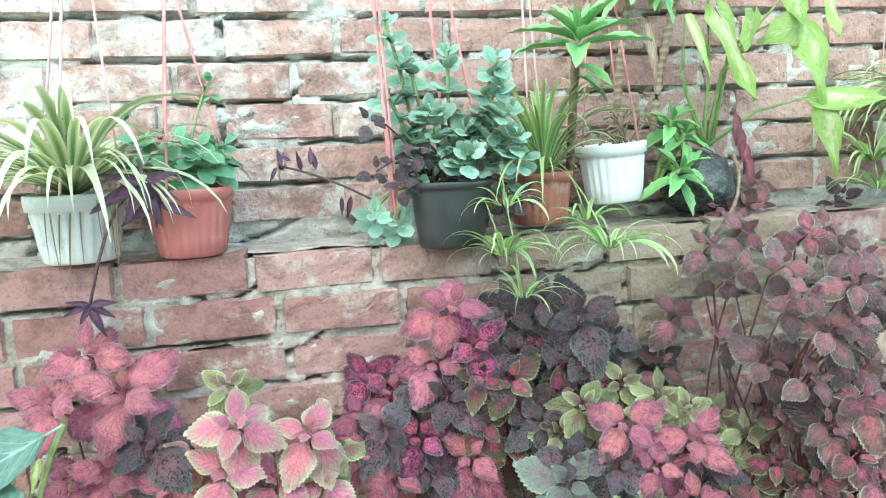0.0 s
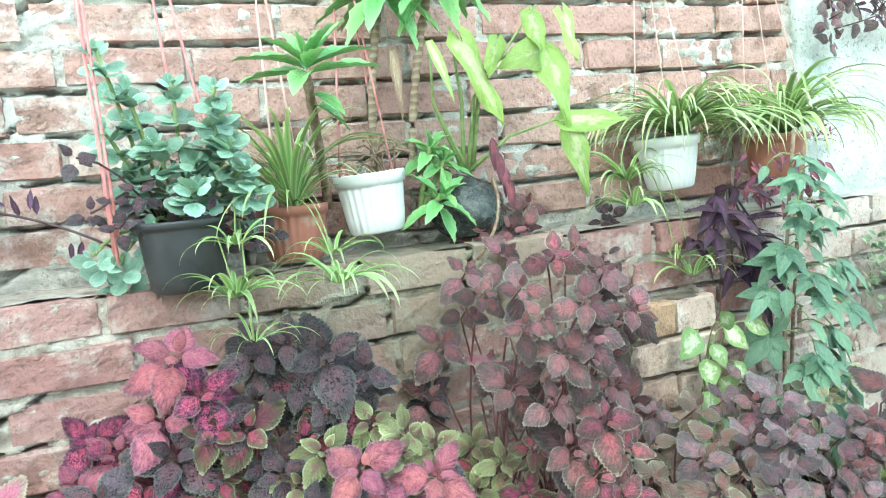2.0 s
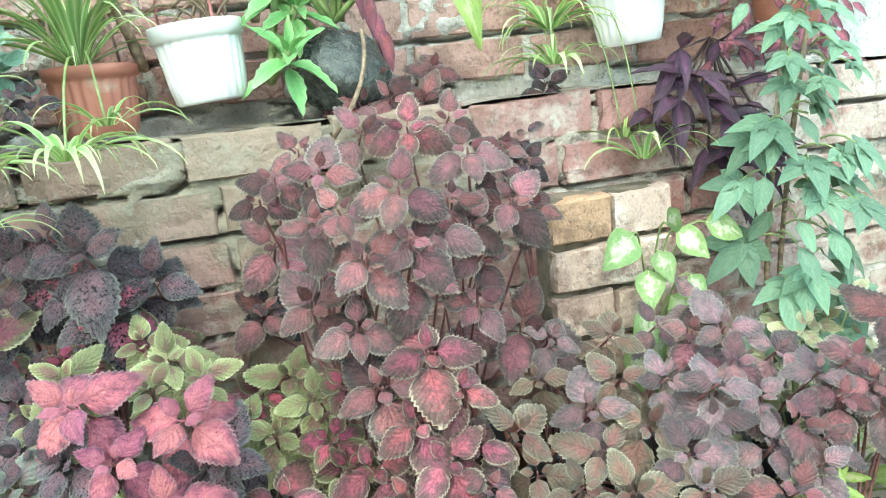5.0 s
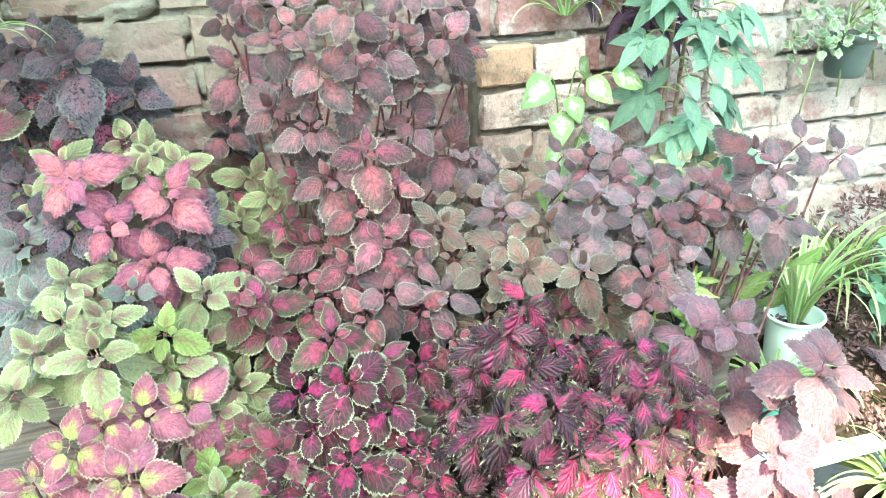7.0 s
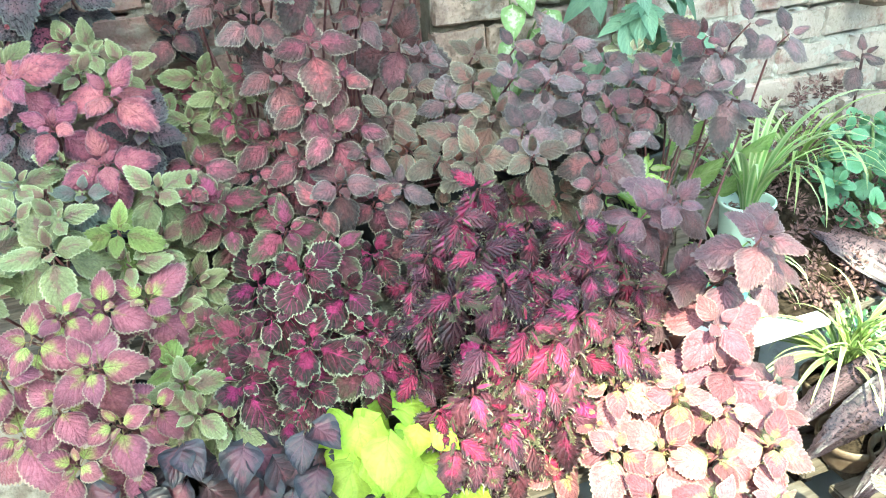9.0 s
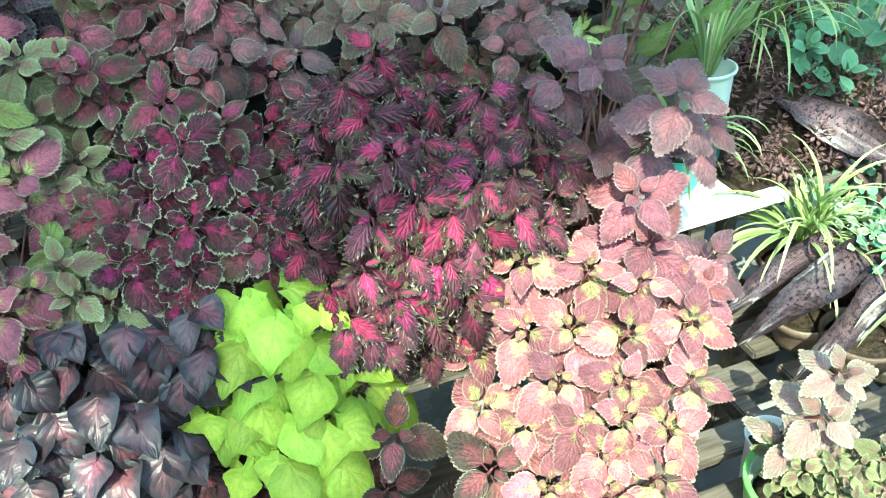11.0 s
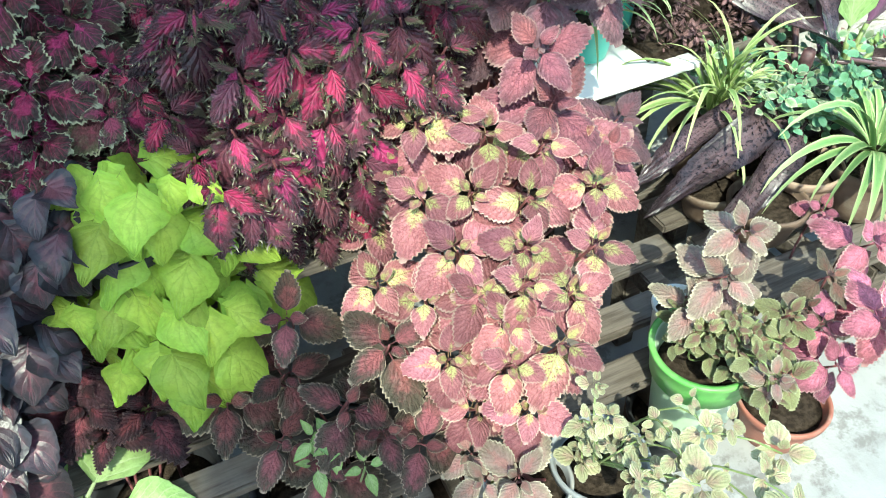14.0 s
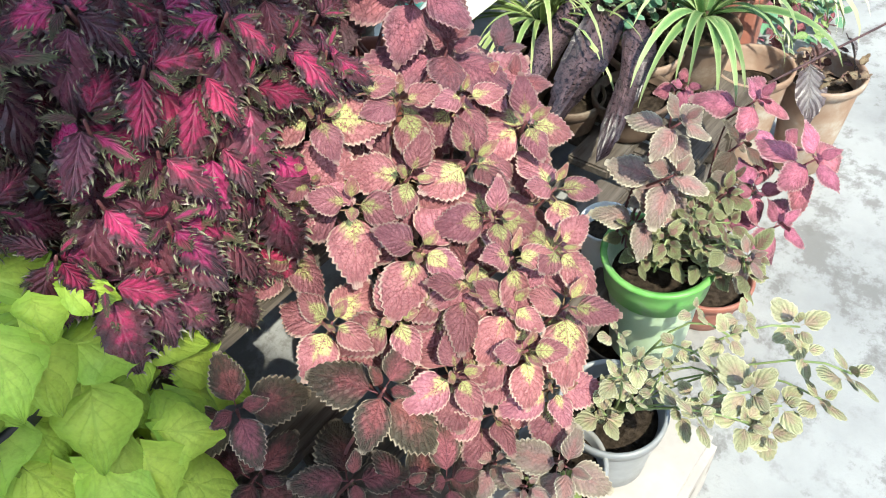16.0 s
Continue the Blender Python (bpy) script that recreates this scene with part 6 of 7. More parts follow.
p = thing("green_succulent", (2.3, 1.0, 0.54), "fleshy green succulent with round leaves", "succulent")
for k in range(54):
    at = Vector((2.06 + 0.5 * rng.random(), 0.95 + 0.32 * rng.random(), 0.6 + 0.27 * rng.random()))
    part("stem", tube_mesh("stem", bend((2.3, 1.1, 0.56), at, 0.03, 4), 0.004, stem_green, 5), None, p)
    rosette(p, rng, ROUND_GREEN, at, (rng.uniform(-0.5, 0.5), -0.6, 0.8), rng.uniform(0.045, 0.062), ((30, 0.7, 0.0), (60, 0.95, 0.2), (85, 1.0, 0.6)))

p = thing("grass_lily", (1.945, 0.81, 0.0), "yellow green grassy plant with stiff upright blades", "grass lily", "grassy plants in clay pots")
add_pot(p, (1.945, 0.81, 0.295), dark_clay, 0.07, 0.12)
spider_plant(p, rng, (1.945, 0.81, 0.46), GRASS, 44, 0.28, 0, 1.5)
for k in range(14):
    put_leaf(p, WIDE[k % 2], (1.95 + rng.uniform(-0.02, 0.02), 0.79 + rng.uniform(-0.01, 0.02), 0.46), way(rng.uniform(0, 360), 8), (rng.uniform(-0.15, 0.15), rng.uniform(-0.1, 0.15), 1), rng.uniform(0.19, 0.29), "blade", 0.62)
for k in range(26):
    put_leaf(p, WIDE[k % 2], (1.95 + rng.uniform(-0.01, 0.01), 0.79, 0.45), way(rng.uniform(0, 360), 0), (rng.uniform(-0.25, 0.25), rng.uniform(-0.35, 0.1), 1), rng.uniform(0.12, 0.19), "blade", 0.7)
LILY, CREAM_LILY = straps("lily", 0.075), straps("spider_cream", 0.07)
p = thing("grass_lily", (2.14, 0.57, 0.0), "wide striped grassy plant in a clay pot", "grass lily", "grassy plants in clay pots")
add_pot(p, (2.14, 0.57, 0.292), dark_clay, 0.07, 0.12)
spider_plant(p, rng, (2.14, 0.57, 0.44), LILY, 46, 0.29, 0, 1.3)
p = thing("grass_lily", (2.38, 0.6, 0.0), "cream striped grassy plant in an orange clay pot", "grass lily", "grassy plants in clay pots")
add_pot(p, (2.36, 0.6, 0.002), terracotta, 0.078, 0.39, base=0.8)
spider_plant(p, rng, (2.38, 0.6, 0.42), CREAM_LILY, 40, 0.31, 0, 1.4)

p = thing("dark_cordyline", (2.13, 0.78, 0.29), "cordyline with long blackish purple spotted straps", "cordyline")
add_pot(p, (2.13, 0.78, 0.292), black_plastic, 0.085, 0.13)
part("stem", tube_mesh("stem", bend((2.13, 0.78, 0.4), (2.12, 0.76, 0.56), 0.0, 6), 0.012, stem_dark, 7, rings=True), None, p)
for a, b, up, wide, kind in (((2.08, 0.70, 0.51), (1.70, 0.62, 0.42), (0, -0.5, 1), 0.8, 0), ((2.02, 0.76, 0.5), (1.71, 0.7, 0.43), (0, -0.3, 1), 0.72, 1), ((2.03, 0.65, 0.49), (1.79, 0.53, 0.37), (0.3, -0.7, 1), 0.95, 2),
                             ((1.99, 1.16, 0.7), (2.12, 0.73, 0.58), (-0.5, -0.3, 1), 0.72, 0), ((2.36, 1.1, 0.66), (2.17, 0.74, 0.58), (-0.2, -0.5, 1), 0.72, 1), ((2.16, 0.7, 0.56), (2.47, 0.24, 0.54), (0, -0.3, 1), 0.7, 0), ((2.18, 0.74, 0.53), (2.56, 0.36, 0.5), (0, -0.3, 1), 0.7, 2)):
    a, b = Vector(a), Vector(b)
    put_leaf(p, CORDY[kind], a, b - a + Vector((0, 0, 0.05)), up, (b - a).length * 1.04, "strap", wide)
for a, b in (((2.12, 0.78, 0.5), (1.99, 1.16, 0.7)), ((2.12, 0.78, 0.5), (2.36, 1.1, 0.66))):
    part("stalk", tube_mesh("stalk", bend(a, b, 0.03, 5), 0.007, stem_dark, 6), None, p)

for x, y, z, r, h, mat, tilt, what in ((1.88, 0.70, 0.292, 0.06, 0.075, dark_clay, (0, 0), "old clay pot under the dark straps"), (1.93, 0.6, 0.292, 0.07, 0.085, dark_clay, (0, 0), "old clay pot with pale lime stains"), (2.05, 0.64, 0.292, 0.07, 0.1, clay, (0, 0), "worn pale clay pot behind the dark straps"), (2.245, 0.485, 0.0, 0.075, 0.29, clay, (0, 0), "tall brown clay pot standing on the floor")):
    p = thing("clay_pot", (x, y, z), what, "plant pot", "old pots stacked in the corner")
    add_pot(p, (x, y, z + (0.012 if tilt[0] else 0.002)), mat, r, h, tilt)

p = thing("potted_dark_leaf", (2.35, 0.37, 0.0), "grey brown clay pot with withered leaves and one silvery leaf", "plant pot", "pots on the yard floor")
add_pot(p, (2.35, 0.37, 0.002), clay, 0.078, 0.25, base=0.72)
put_leaf(p, DUSTY[0], (2.31, 0.4, 0.3), (-0.55, -0.35, -0.5), (-0.4, -0.5, 0.8), 0.14)
put_leaf(p, DUSTY[1], (2.38, 0.36, 0.33), (0.25, -0.4, -0.8), (0.3, -0.8, 0.4), 0.12)
for k in range(46):
    a, r = rng.uniform(0, 6.3), 0.07 * rng.random() ** 0.5
    put_leaf(p, DRIED[k % 3] if k % 2 else DRYLEAF[k % 3], (2.35 + r * math.cos(a), 0.37 + r * math.sin(a), 0.235 + 0.04 * rng.random()), way(rng.uniform(0, 360), rng.uniform(-5, 50)), (0, -0.4, 1), rng.uniform(0.025, 0.045), "dry_leaf")
for pts in (bend((2.13, 0.42, 0.34), (2.45, 0.27, 0.37), 0.0, 6), bend((2.45, 0.27, 0.37), (2.42, 0.24, 0.18), 0.0, 7, (0.05, -0.03, 0)), bend((2.35, 0.38, 0.24), (2.28, 0.4, 0.35), 0.02, 4)):
    part("twig", tube_mesh("twig", pts, 0.0028, stem_dark, 5), None, p)

p = thing("canna_plant", (2.34, 0.84, 0.0), "canna with one yellow green leaf and purple young ones", "canna")
add_pot(p, (2.34, 0.84, 0.002), black_plastic, 0.08, 0.4, base=0.8)
for mesh, at, to, up in ((BROAD[0], (2.3, 0.82, 0.5), (0.08, 0.16, 0.6), (0, -1, 0.3)), (PURPLE[0], (2.25, 0.84, 0.48), (-0.05, 0.15, 0.6), (0.2, -1, 0.3)), (PURPLE[1], (2.4, 0.86, 0.5), (0.25, 0.1, 0.6), (0, -1, 0.3)), (BROAD[1], (2.42, 0.82, 0.46), (0.5, -0.05, 0.35), (0, -1, 0.6))):
    part("stalk", tube_mesh("stalk", bend((2.34, 0.84, 0.4), at, 0.0, 4), 0.006, stem_green, 6), None, p)
    put_leaf(p, mesh, at, to, up, 0.26)

p = thing("ground_creeper", (3.0, 0.8, 0.0), "low green creeper with a few reddish leaves on the yard floor", "creeping plant")
heap.on = True
for k in range(330):
    a, r = rng.uniform(0, 6.3), rng.random() ** 0.5
    r *= 0.72 + 0.2 * math.sin(2 * a + 0.7) + 0.16 * math.sin(5 * a)
    at = Vector((3.02 + 0.4 * r * math.cos(a), 0.9 + 0.6 * r * math.sin(a), 0.02 + 0.16 * (1 - r) + 0.05 * rng.random()))
    rosette(p, rng, (ROUND_GREEN, CREEPER, ROUND_GREEN, BROAD, crimson)[k % 5] if k % 15 else REDPURPLE, at, (rng.uniform(-0.5, 0.5), -0.4, 0.8), rng.uniform(0.035, 0.06), ((40, 0.8, 0.0), (80, 1.0, 0.2)))
heap.drop("foliage", p, "small round green leaves")
part("soil", lathe_mesh("soil", [(0.2, 0.001), (0.17, 0.02), (0.1, 0.05), (0.02, 0.055)], soil_mat, 28), None, p, "thin heap of dark earth", Matrix.Translation((3.02, 0.9, 0)) @ Matrix.Diagonal((0.95, 1.4, 1, 1)))

p = thing("undergrowth", (2.1, 0.75, 0.29), "small cream edged leaves of a creeping plant", "creeping plant")
heap.on = True
for k in range(150):
    at = Vector((1.95 + 0.3 * rng.random(), 0.62 + 0.3 * rng.random(), 0.42 + 0.14 * rng.random()))
    rosette(p, rng, CREEPER if k % 3 == 0 else ROUND_GREEN, at, (rng.uniform(-0.5, 0.5), -0.5, 0.8), 0.026, ((40, 0.8, 0.0), (80, 1.0, 0.2)))
heap.drop("foliage", p, "small cream edged leaves")
part("soil", box(bmesh.new(), 1.98, 2.2, 0.64, 0.92, 0.3, 0.4, 0.02), soil_mat, p, "dark soil")

slat_bench("side shelf of rough boards in the corner", 1.62, 2.75, 0.88, 1.34, 0.54, 4, 0.09)
slat_bench("low side shelf of rough boards for the clay pots", 1.80, 2.22, 0.45, 0.93, 0.29, 4, 0.09)

# ---- broad leaves low in the foreground and by the wall ----
p = thing("broad_leaf_plant", (0.66, 0.6, 0.0), "plant with broad pale green leaves beside the dark vine", "broad leaf plant", "broad leaf plants")
add_pot(p, (0.66, 0.62, 0.002), black_plastic, 0.08, 0.14)
for x, y, z, az, el, s in ((0.68, 0.555, 0.37, 48, 18, 0.17), (0.58, 0.58, 0.35, 55, 22, 0.13), (0.5, 0.8, 0.58, 190, 10, 0.12), (0.62, 0.55, 0.3, 250, -10, 0.13), (0.7, 0.58, 0.3, 330, 0, 0.12)):
    put_leaf(p, BROAD[0], (x, y, z), way(az, el), (0, -0.8, 0.7), s, wide=1.45)
    part("petiole", tube_mesh("petiole", bend((0.66, 0.62, 0.12), (x, y, z), 0.02, 5), 0.003, stem_green, 5), None, p)
p = thing("seedling", (1.0, 0.47, 0.15), "bright green weed seedling among the coleus", "seedling")
for x, y, z in ((1.0, 0.465, 0.42), (1.02, 0.45, 0.41), (1.05, 0.41, 0.39), (0.99, 0.44, 0.4)):
    part("stem", tube_mesh("stem", bend((1.0, 0.48, 0.13), (x, y, z), 0.0, 4), 0.0018, stem_green, 4), None, p)
    rosette(p, rng, BROAD, (x, y, z), (0.1, -0.4, 0.9), 0.04, ((50, 0.8, 0.0), (80, 1.0, 0.1)))
p = thing("dumb_cane", (-0.5, 1.2, 0.8), "dumb cane with large grey green leaves", "broad leaf plant", "broad leaf plants")
add_pot(p, (-0.5, 1.2, 0.802), terracotta, 0.08, 0.13)
for x, y, z, az, el, s in ((-0.37, 1.14, 1.32, 205, -20, 0.22), (-0.44, 1.12, 1.27, 260, -20, 0.2), (-0.55, 1.15, 1.3, 220, 10, 0.22)):
    put_leaf(p, DUMB[0], (x, y, z), way(az, el), (0.2, -0.5, 1), s)
    part("petiole", tube_mesh("petiole", bend((-0.5, 1.2, 0.92), (x, y, z), 0.05, 5), 0.005, stem_green, 5), None, p)
put_leaf(p, SYNGO[0], (-0.39, 1.08, 1.29), way(250, -60), (0, -1, 0.3), 0.05, "bud", 0.35)

# ---- far end of the wall ----
p = thing("hanging_variegated_plant", (2.12, 1.34, 1.2), "cloud of small cream edged leaves over a dark green pot", "hanging plant")
add_pot(p, (2.14, 1.31, 1.22), dark_green, 0.058, 0.1)
heap.on = True
for k in range(260):
    u = rng.random()
    at = Vector((1.98 + 0.86 * u, 1.24 + 0.1 * rng.random(), 1.3 + 0.12 * math.sin(u * 5 + 0.6) + rng.uniform(-0.13, 0.07)))
    rosette(p, rng, CREEPER, at, (rng.uniform(-0.5, 0.5), -0.7, 0.5), 0.028, ((45, 0.85, 0.0), (85, 1.0, 0.2)))
heap.drop("foliage", p, "small cream edged leaves")
for k in range(9):
    x = 2.0 + 0.1 * k
    part("stem", tube_mesh("stem", bend((2.14, 1.32, 1.33), (x, 1.28, 1.15 + 0.03 * (k % 4)), 0.12, 6), 0.002, stem_green, 4), None, p)
for x, z in ((2.42, 1.13), (2.6, 1.17)):
    bm = bmesh.new()
    box(bm, x - 0.035, x + 0.035, 1.28, 1.36, z - 0.04, z + 0.03, 0.012)
    part("planter", bm, dark_clay, p, "small brown hanging planter", Matrix())
p = thing("hanging_purple_plant", (2.25, 1.5, 1.9), "tangle of dusky purple stems hanging off the pier", "hanging plant")
for k in range(26):
    a = Vector((2.02 + 0.34 * rng.random(), 1.5, 2.12))
    b = Vector((2.06 + 0.4 * rng.random(), 1.46 + 0.05 * rng.random(), 1.96 + 0.16 * rng.random()))
    if k % 2 == 0:
        part("stem", tube_mesh("stem", bend(a, b, 0.0, 6, (rng.uniform(-0.05, 0.1), -0.03, 0)), 0.002, stem_dark, 4), None, p)
    rosette(p, rng, dusk if k % 3 else PURPLE, b, (rng.uniform(-0.5, 0.5), -0.7, 0.1), 0.048, ((45, 0.8, 0.0), (85, 1.0, 0.2)))
p = thing("dead_twigs", (2.45, 1.46, 1.54), "dry twigs with a few purple leaves on the ledge", "dry plant")
for k in range(14):
    a = Vector((2.3 + 0.3 * rng.random(), 1.46, 1.54))
    b = a + Vector((rng.uniform(-0.1, 0.2), rng.uniform(-0.06, 0.02), rng.uniform(0.03, 0.2)))
    part("twig", tube_mesh("twig", bend(a, b, 0.0, 5, (rng.uniform(-0.02, 0.02), 0, 0)), 0.0018, stem_dark, 4), None, p)
    put_leaf(p, rng.choice(dusk), b, way(rng.uniform(0, 360), rng.uniform(-40, 40)), (0, -0.7, 1), 0.035)
p = thing("wall_creeper", (2.5, 1.3, 0.8), "dusky coleus shoots and stems in front of the far wall", "creeping plant")
for x, y, z in ((2.51, 1.2, 1.03), (2.66, 1.2, 0.95), (2.3, 1.22, 1.0), (2.45, 1.2, 0.92), (2.75, 1.2, 1.06), (2.6, 1.2, 0.86)):
    part("stem", tube_mesh("stem", bend((2.4, 1.3, 0.56), (x, y, z), 0.04, 6), 0.0035, stem_dark, 5), None, p)
    rosette(p, rng, dusk, (x, y, z), (0, -0.5, 0.8), 0.07)
p = thing("tall_grass_clump", (2.1, 1.12, 0.55), "clump of long grassy leaves behind the turquoise pot", "grass clump")
spider_plant(p, rng, (2.08, 1.16, 0.76), GRASS, 44, 0.3)
part("soil", lathe_mesh("soil", [(0.2, 0.545), (0.14, 0.66), (0.05, 0.75)], soil_mat, 16), None, p, "heap of dark soil", Matrix.Translation((2.08, 1.12, 0)))

p = thing("broad_leaved_plant", (1.77, 1.25, 0.54), "young plant with broad fresh green leaves", "foliage plant")
add_pot(p, (1.77, 1.25, 0.542), terracotta, 0.05, 0.1)
for x, z, az, s in ((1.66, 0.86, 250, 0.14), (1.72, 0.8, 300, 0.12), (1.76, 0.95, 280, 0.12), (1.87, 0.84, 285, 0.11), (1.92, 0.8, 320, 0.1), (1.62, 0.95, 265, 0.12), (1.7, 0.9, 275, 0.11), (1.8, 0.9, 255, 0.12), (1.65, 0.78, 230, 0.12), (1.8, 0.76, 280, 0.13)):
    part("stalk", tube_mesh("stalk", bend((1.77, 1.25, 0.63), (x, 1.12, z), 0.03, 6), 0.0025, stem_green, 5), None, p)
    put_leaf(p, BROAD[1], (x, 1.12, z), way(az, 40), (0, -1, 0.4), s, "broad_leaf")
p = thing("yellow_green_shrub", (1.66, 1.17, 0.54), "small shrub with bright yellow green leaves", "shrub")
add_pot(p, (1.66, 1.17, 0.542), dark_clay, 0.045, 0.1)
for k in range(13):
    at = Vector((1.43 + 0.13 * rng.random(), 0.92 + 0.08 * rng.random(), 0.82 + 0.16 * rng.random()))
    part("stem", tube_mesh("stem", bend((1.66, 1.17, 0.63), at, 0.02, 6), 0.002, stem_green, 4), None, p)
    rosette(p, rng, YELLOW_LEAVES, at, (rng.uniform(-0.4, 0.4), -0.6, 0.8), rng.uniform(0.04, 0.06), ((35, 0.7, 0.0), (65, 1.0, 0.15), (90, 1.0, 0.4)))

# ---- coleus plants ----
coleus("bright pink coleus with serrated leaves, darker beneath", (pink, pink, pink, dusky), (-0.36, 1.24, 0.8), [
    (-0.364, 1.256, 1.400, 0.074), (-0.299, 1.206, 1.340, 0.097), (-0.423, 1.242, 1.324, 0.082), (-0.261, 1.176, 1.260, 0.083), (-0.333, 1.197, 1.209, 0.088), (-0.232, 1.163, 1.187, 0.069),
    (-0.390, 1.214, 1.198, 0.065),
], low=0)
coleus("pink and cream coleus with serrated edges", (cream, cream, cream, olive), (-0.08, 1.2, 0.8), [
    (-0.117, 1.114, 1.299, 0.078), (-0.006, 1.127, 1.265, 0.072), (-0.061, 1.138, 1.190, 0.079), (-0.135, 1.225, 1.325, 0.050), (-0.138, 1.132, 1.219, 0.091), (0.007, 1.143, 1.178, 0.068),
    (-0.193, 1.193, 1.224, 0.061), (0.034, 1.167, 1.209, 0.058),
])
coleus("pink and magenta coleus with purple blotches", (pink, magenta, dusky, pink), (0.2, 1.28, 0.8), [
    (0.264, 1.221, 1.432, 0.079), (0.298, 1.203, 1.366, 0.079), (0.245, 1.208, 1.269, 0.090), (0.229, 1.229, 1.329, 0.074), (0.150, 1.284, 1.266, 0.072), (0.113, 1.295, 1.298, 0.066),
    (0.125, 1.187, 1.227, 0.071), (0.084, 1.194, 1.190, 0.065), (0.142, 1.201, 1.142, 0.071), (0.191, 1.199, 1.203, 0.073), (0.217, 1.187, 1.141, 0.073), (0.279, 1.193, 1.155, 0.076),
    (0.091, 1.238, 1.241, 0.056),
], low=0)
coleus("dark purple coleus speckled with black", (dusky, dusky, speckled, speckled), (0.46, 1.32, 0.8), [
    (0.401, 1.294, 1.399, 0.077), (0.510, 1.216, 1.395, 0.089), (0.524, 1.226, 1.308, 0.090), (0.473, 1.268, 1.336, 0.079), (0.457, 1.275, 1.415, 0.065), (0.393, 1.212, 1.223, 0.078),
    (0.323, 1.204, 1.310, 0.064), (0.483, 1.239, 1.276, 0.060), (0.584, 1.254, 1.340, 0.066),
])
coleus("red and green coleus with purple young leaves", (redgreen, dusky, redgreen, olive), (0.44, 1.27, 0.8), [
    (0.358, 1.197, 1.292, 0.069), (0.402, 1.209, 1.218, 0.073), (0.460, 1.216, 1.244, 0.062), (0.478, 1.138, 1.249, 0.057), (0.303, 1.194, 1.303, 0.056), (0.387, 1.248, 1.322, 0.058),
    (0.575, 1.231, 1.246, 0.065), (0.437, 1.148, 1.194, 0.067), (0.358, 1.209, 1.166, 0.068), (0.741, 1.334, 1.249, 0.056), (0.304, 1.197, 1.213, 0.057),
])
coleus("pink coleus with purple lower leaves", (pink, pink, dusky, dusky), (0.52, 1.14, 0.8), [
    (0.509, 1.030, 1.252, 0.066), (0.633, 1.025, 1.212, 0.069), (0.491, 1.031, 1.181, 0.064), (0.663, 1.034, 1.147, 0.075), (0.548, 1.007, 1.182, 0.050), (0.605, 0.977, 1.126, 0.061),
    (0.431, 1.085, 1.181, 0.057), (0.405, 1.168, 1.214, 0.053),
], low=0)
coleus("olive green coleus with cream edges", (olive, olive, redgreen, olive), (0.68, 1.2, 0.8), [
    (0.613, 1.110, 1.260, 0.053), (0.572, 1.179, 1.266, 0.041), (0.718, 1.184, 1.158, 0.056), (0.728, 1.101, 1.129, 0.056), (0.790, 1.114, 1.166, 0.049), (0.762, 1.169, 1.184, 0.057),
    (0.833, 1.057, 1.202, 0.037), (0.654, 1.084, 1.239, 0.044), (0.691, 1.125, 1.143, 0.046), (0.591, 1.086, 1.232, 0.047),
])
coleus("tall mauve coleus with red stems", (mauve, mauve, mauve, mauve), (0.86, 1.27, 0.8), [
    (0.998, 1.421, 1.554, 0.069), (0.940, 1.417, 1.553, 0.059), (1.067, 1.475, 1.546, 0.063), (0.838, 1.084, 1.480, 0.054), (0.782, 1.122, 1.474, 0.042), (0.758, 1.148, 1.445, 0.036),
    (0.924, 1.012, 1.458, 0.056), (0.822, 1.044, 1.421, 0.050), (0.766, 1.314, 1.350, 0.064), (0.876, 1.012, 1.379, 0.057), (0.934, 1.025, 1.388, 0.058), (0.977, 1.077, 1.388, 0.057),
    (0.946, 1.037, 1.349, 0.063),
], low=0)
coleus("mauve coleus with drooping lower leaves on dark red stems", (mauve, mauve, mauve, mauve), (1.0, 1.28, 0.8), [
    (0.807, 1.080, 1.311, 0.064), (0.853, 1.017, 1.291, 0.047), (0.814, 1.196, 1.327, 0.050), (0.731, 1.323, 1.240, 0.057), (0.851, 1.114, 1.319, 0.047), (1.107, 1.132, 1.400, 0.067),
    (1.037, 1.118, 1.381, 0.053), (1.103, 1.191, 1.447, 0.051), (1.164, 1.204, 1.369, 0.047), (1.054, 1.134, 1.325, 0.050), (1.122, 1.191, 1.188, 0.098), (1.034, 1.102, 1.267, 0.049),
    (0.851, 1.038, 1.435, 0.041), (1.013, 1.110, 1.419, 0.046),
], low=0)
coleus("thin dark coleus shoots against the wall", (dusky, mauve, dusky, mauve), (1.2, 1.3, 0.8), [
    (1.219, 1.399, 1.477, 0.045), (1.298, 1.438, 1.500, 0.057), (1.318, 1.500, 1.550, 0.053), (1.165, 1.331, 1.456, 0.047), (1.209, 1.345, 1.428, 0.038),
], low=0)
coleus("wine red coleus with pale serrated edges", (winered, winered, mauve, winered), (0.96, 1.1, 0.8), [
    (0.934, 0.989, 1.253, 0.068), (0.907, 0.982, 1.165, 0.066), (0.872, 1.001, 1.212, 0.065), (0.882, 0.955, 1.085, 0.059), (0.848, 0.997, 1.108, 0.069), (0.937, 0.962, 1.117, 0.065),
    (0.931, 0.898, 1.053, 0.059), (0.849, 0.948, 1.048, 0.050), (0.894, 0.897, 1.023, 0.055), (0.983, 0.999, 1.108, 0.054), (0.987, 0.957, 1.070, 0.045), (0.968, 0.985, 1.197, 0.050),
])
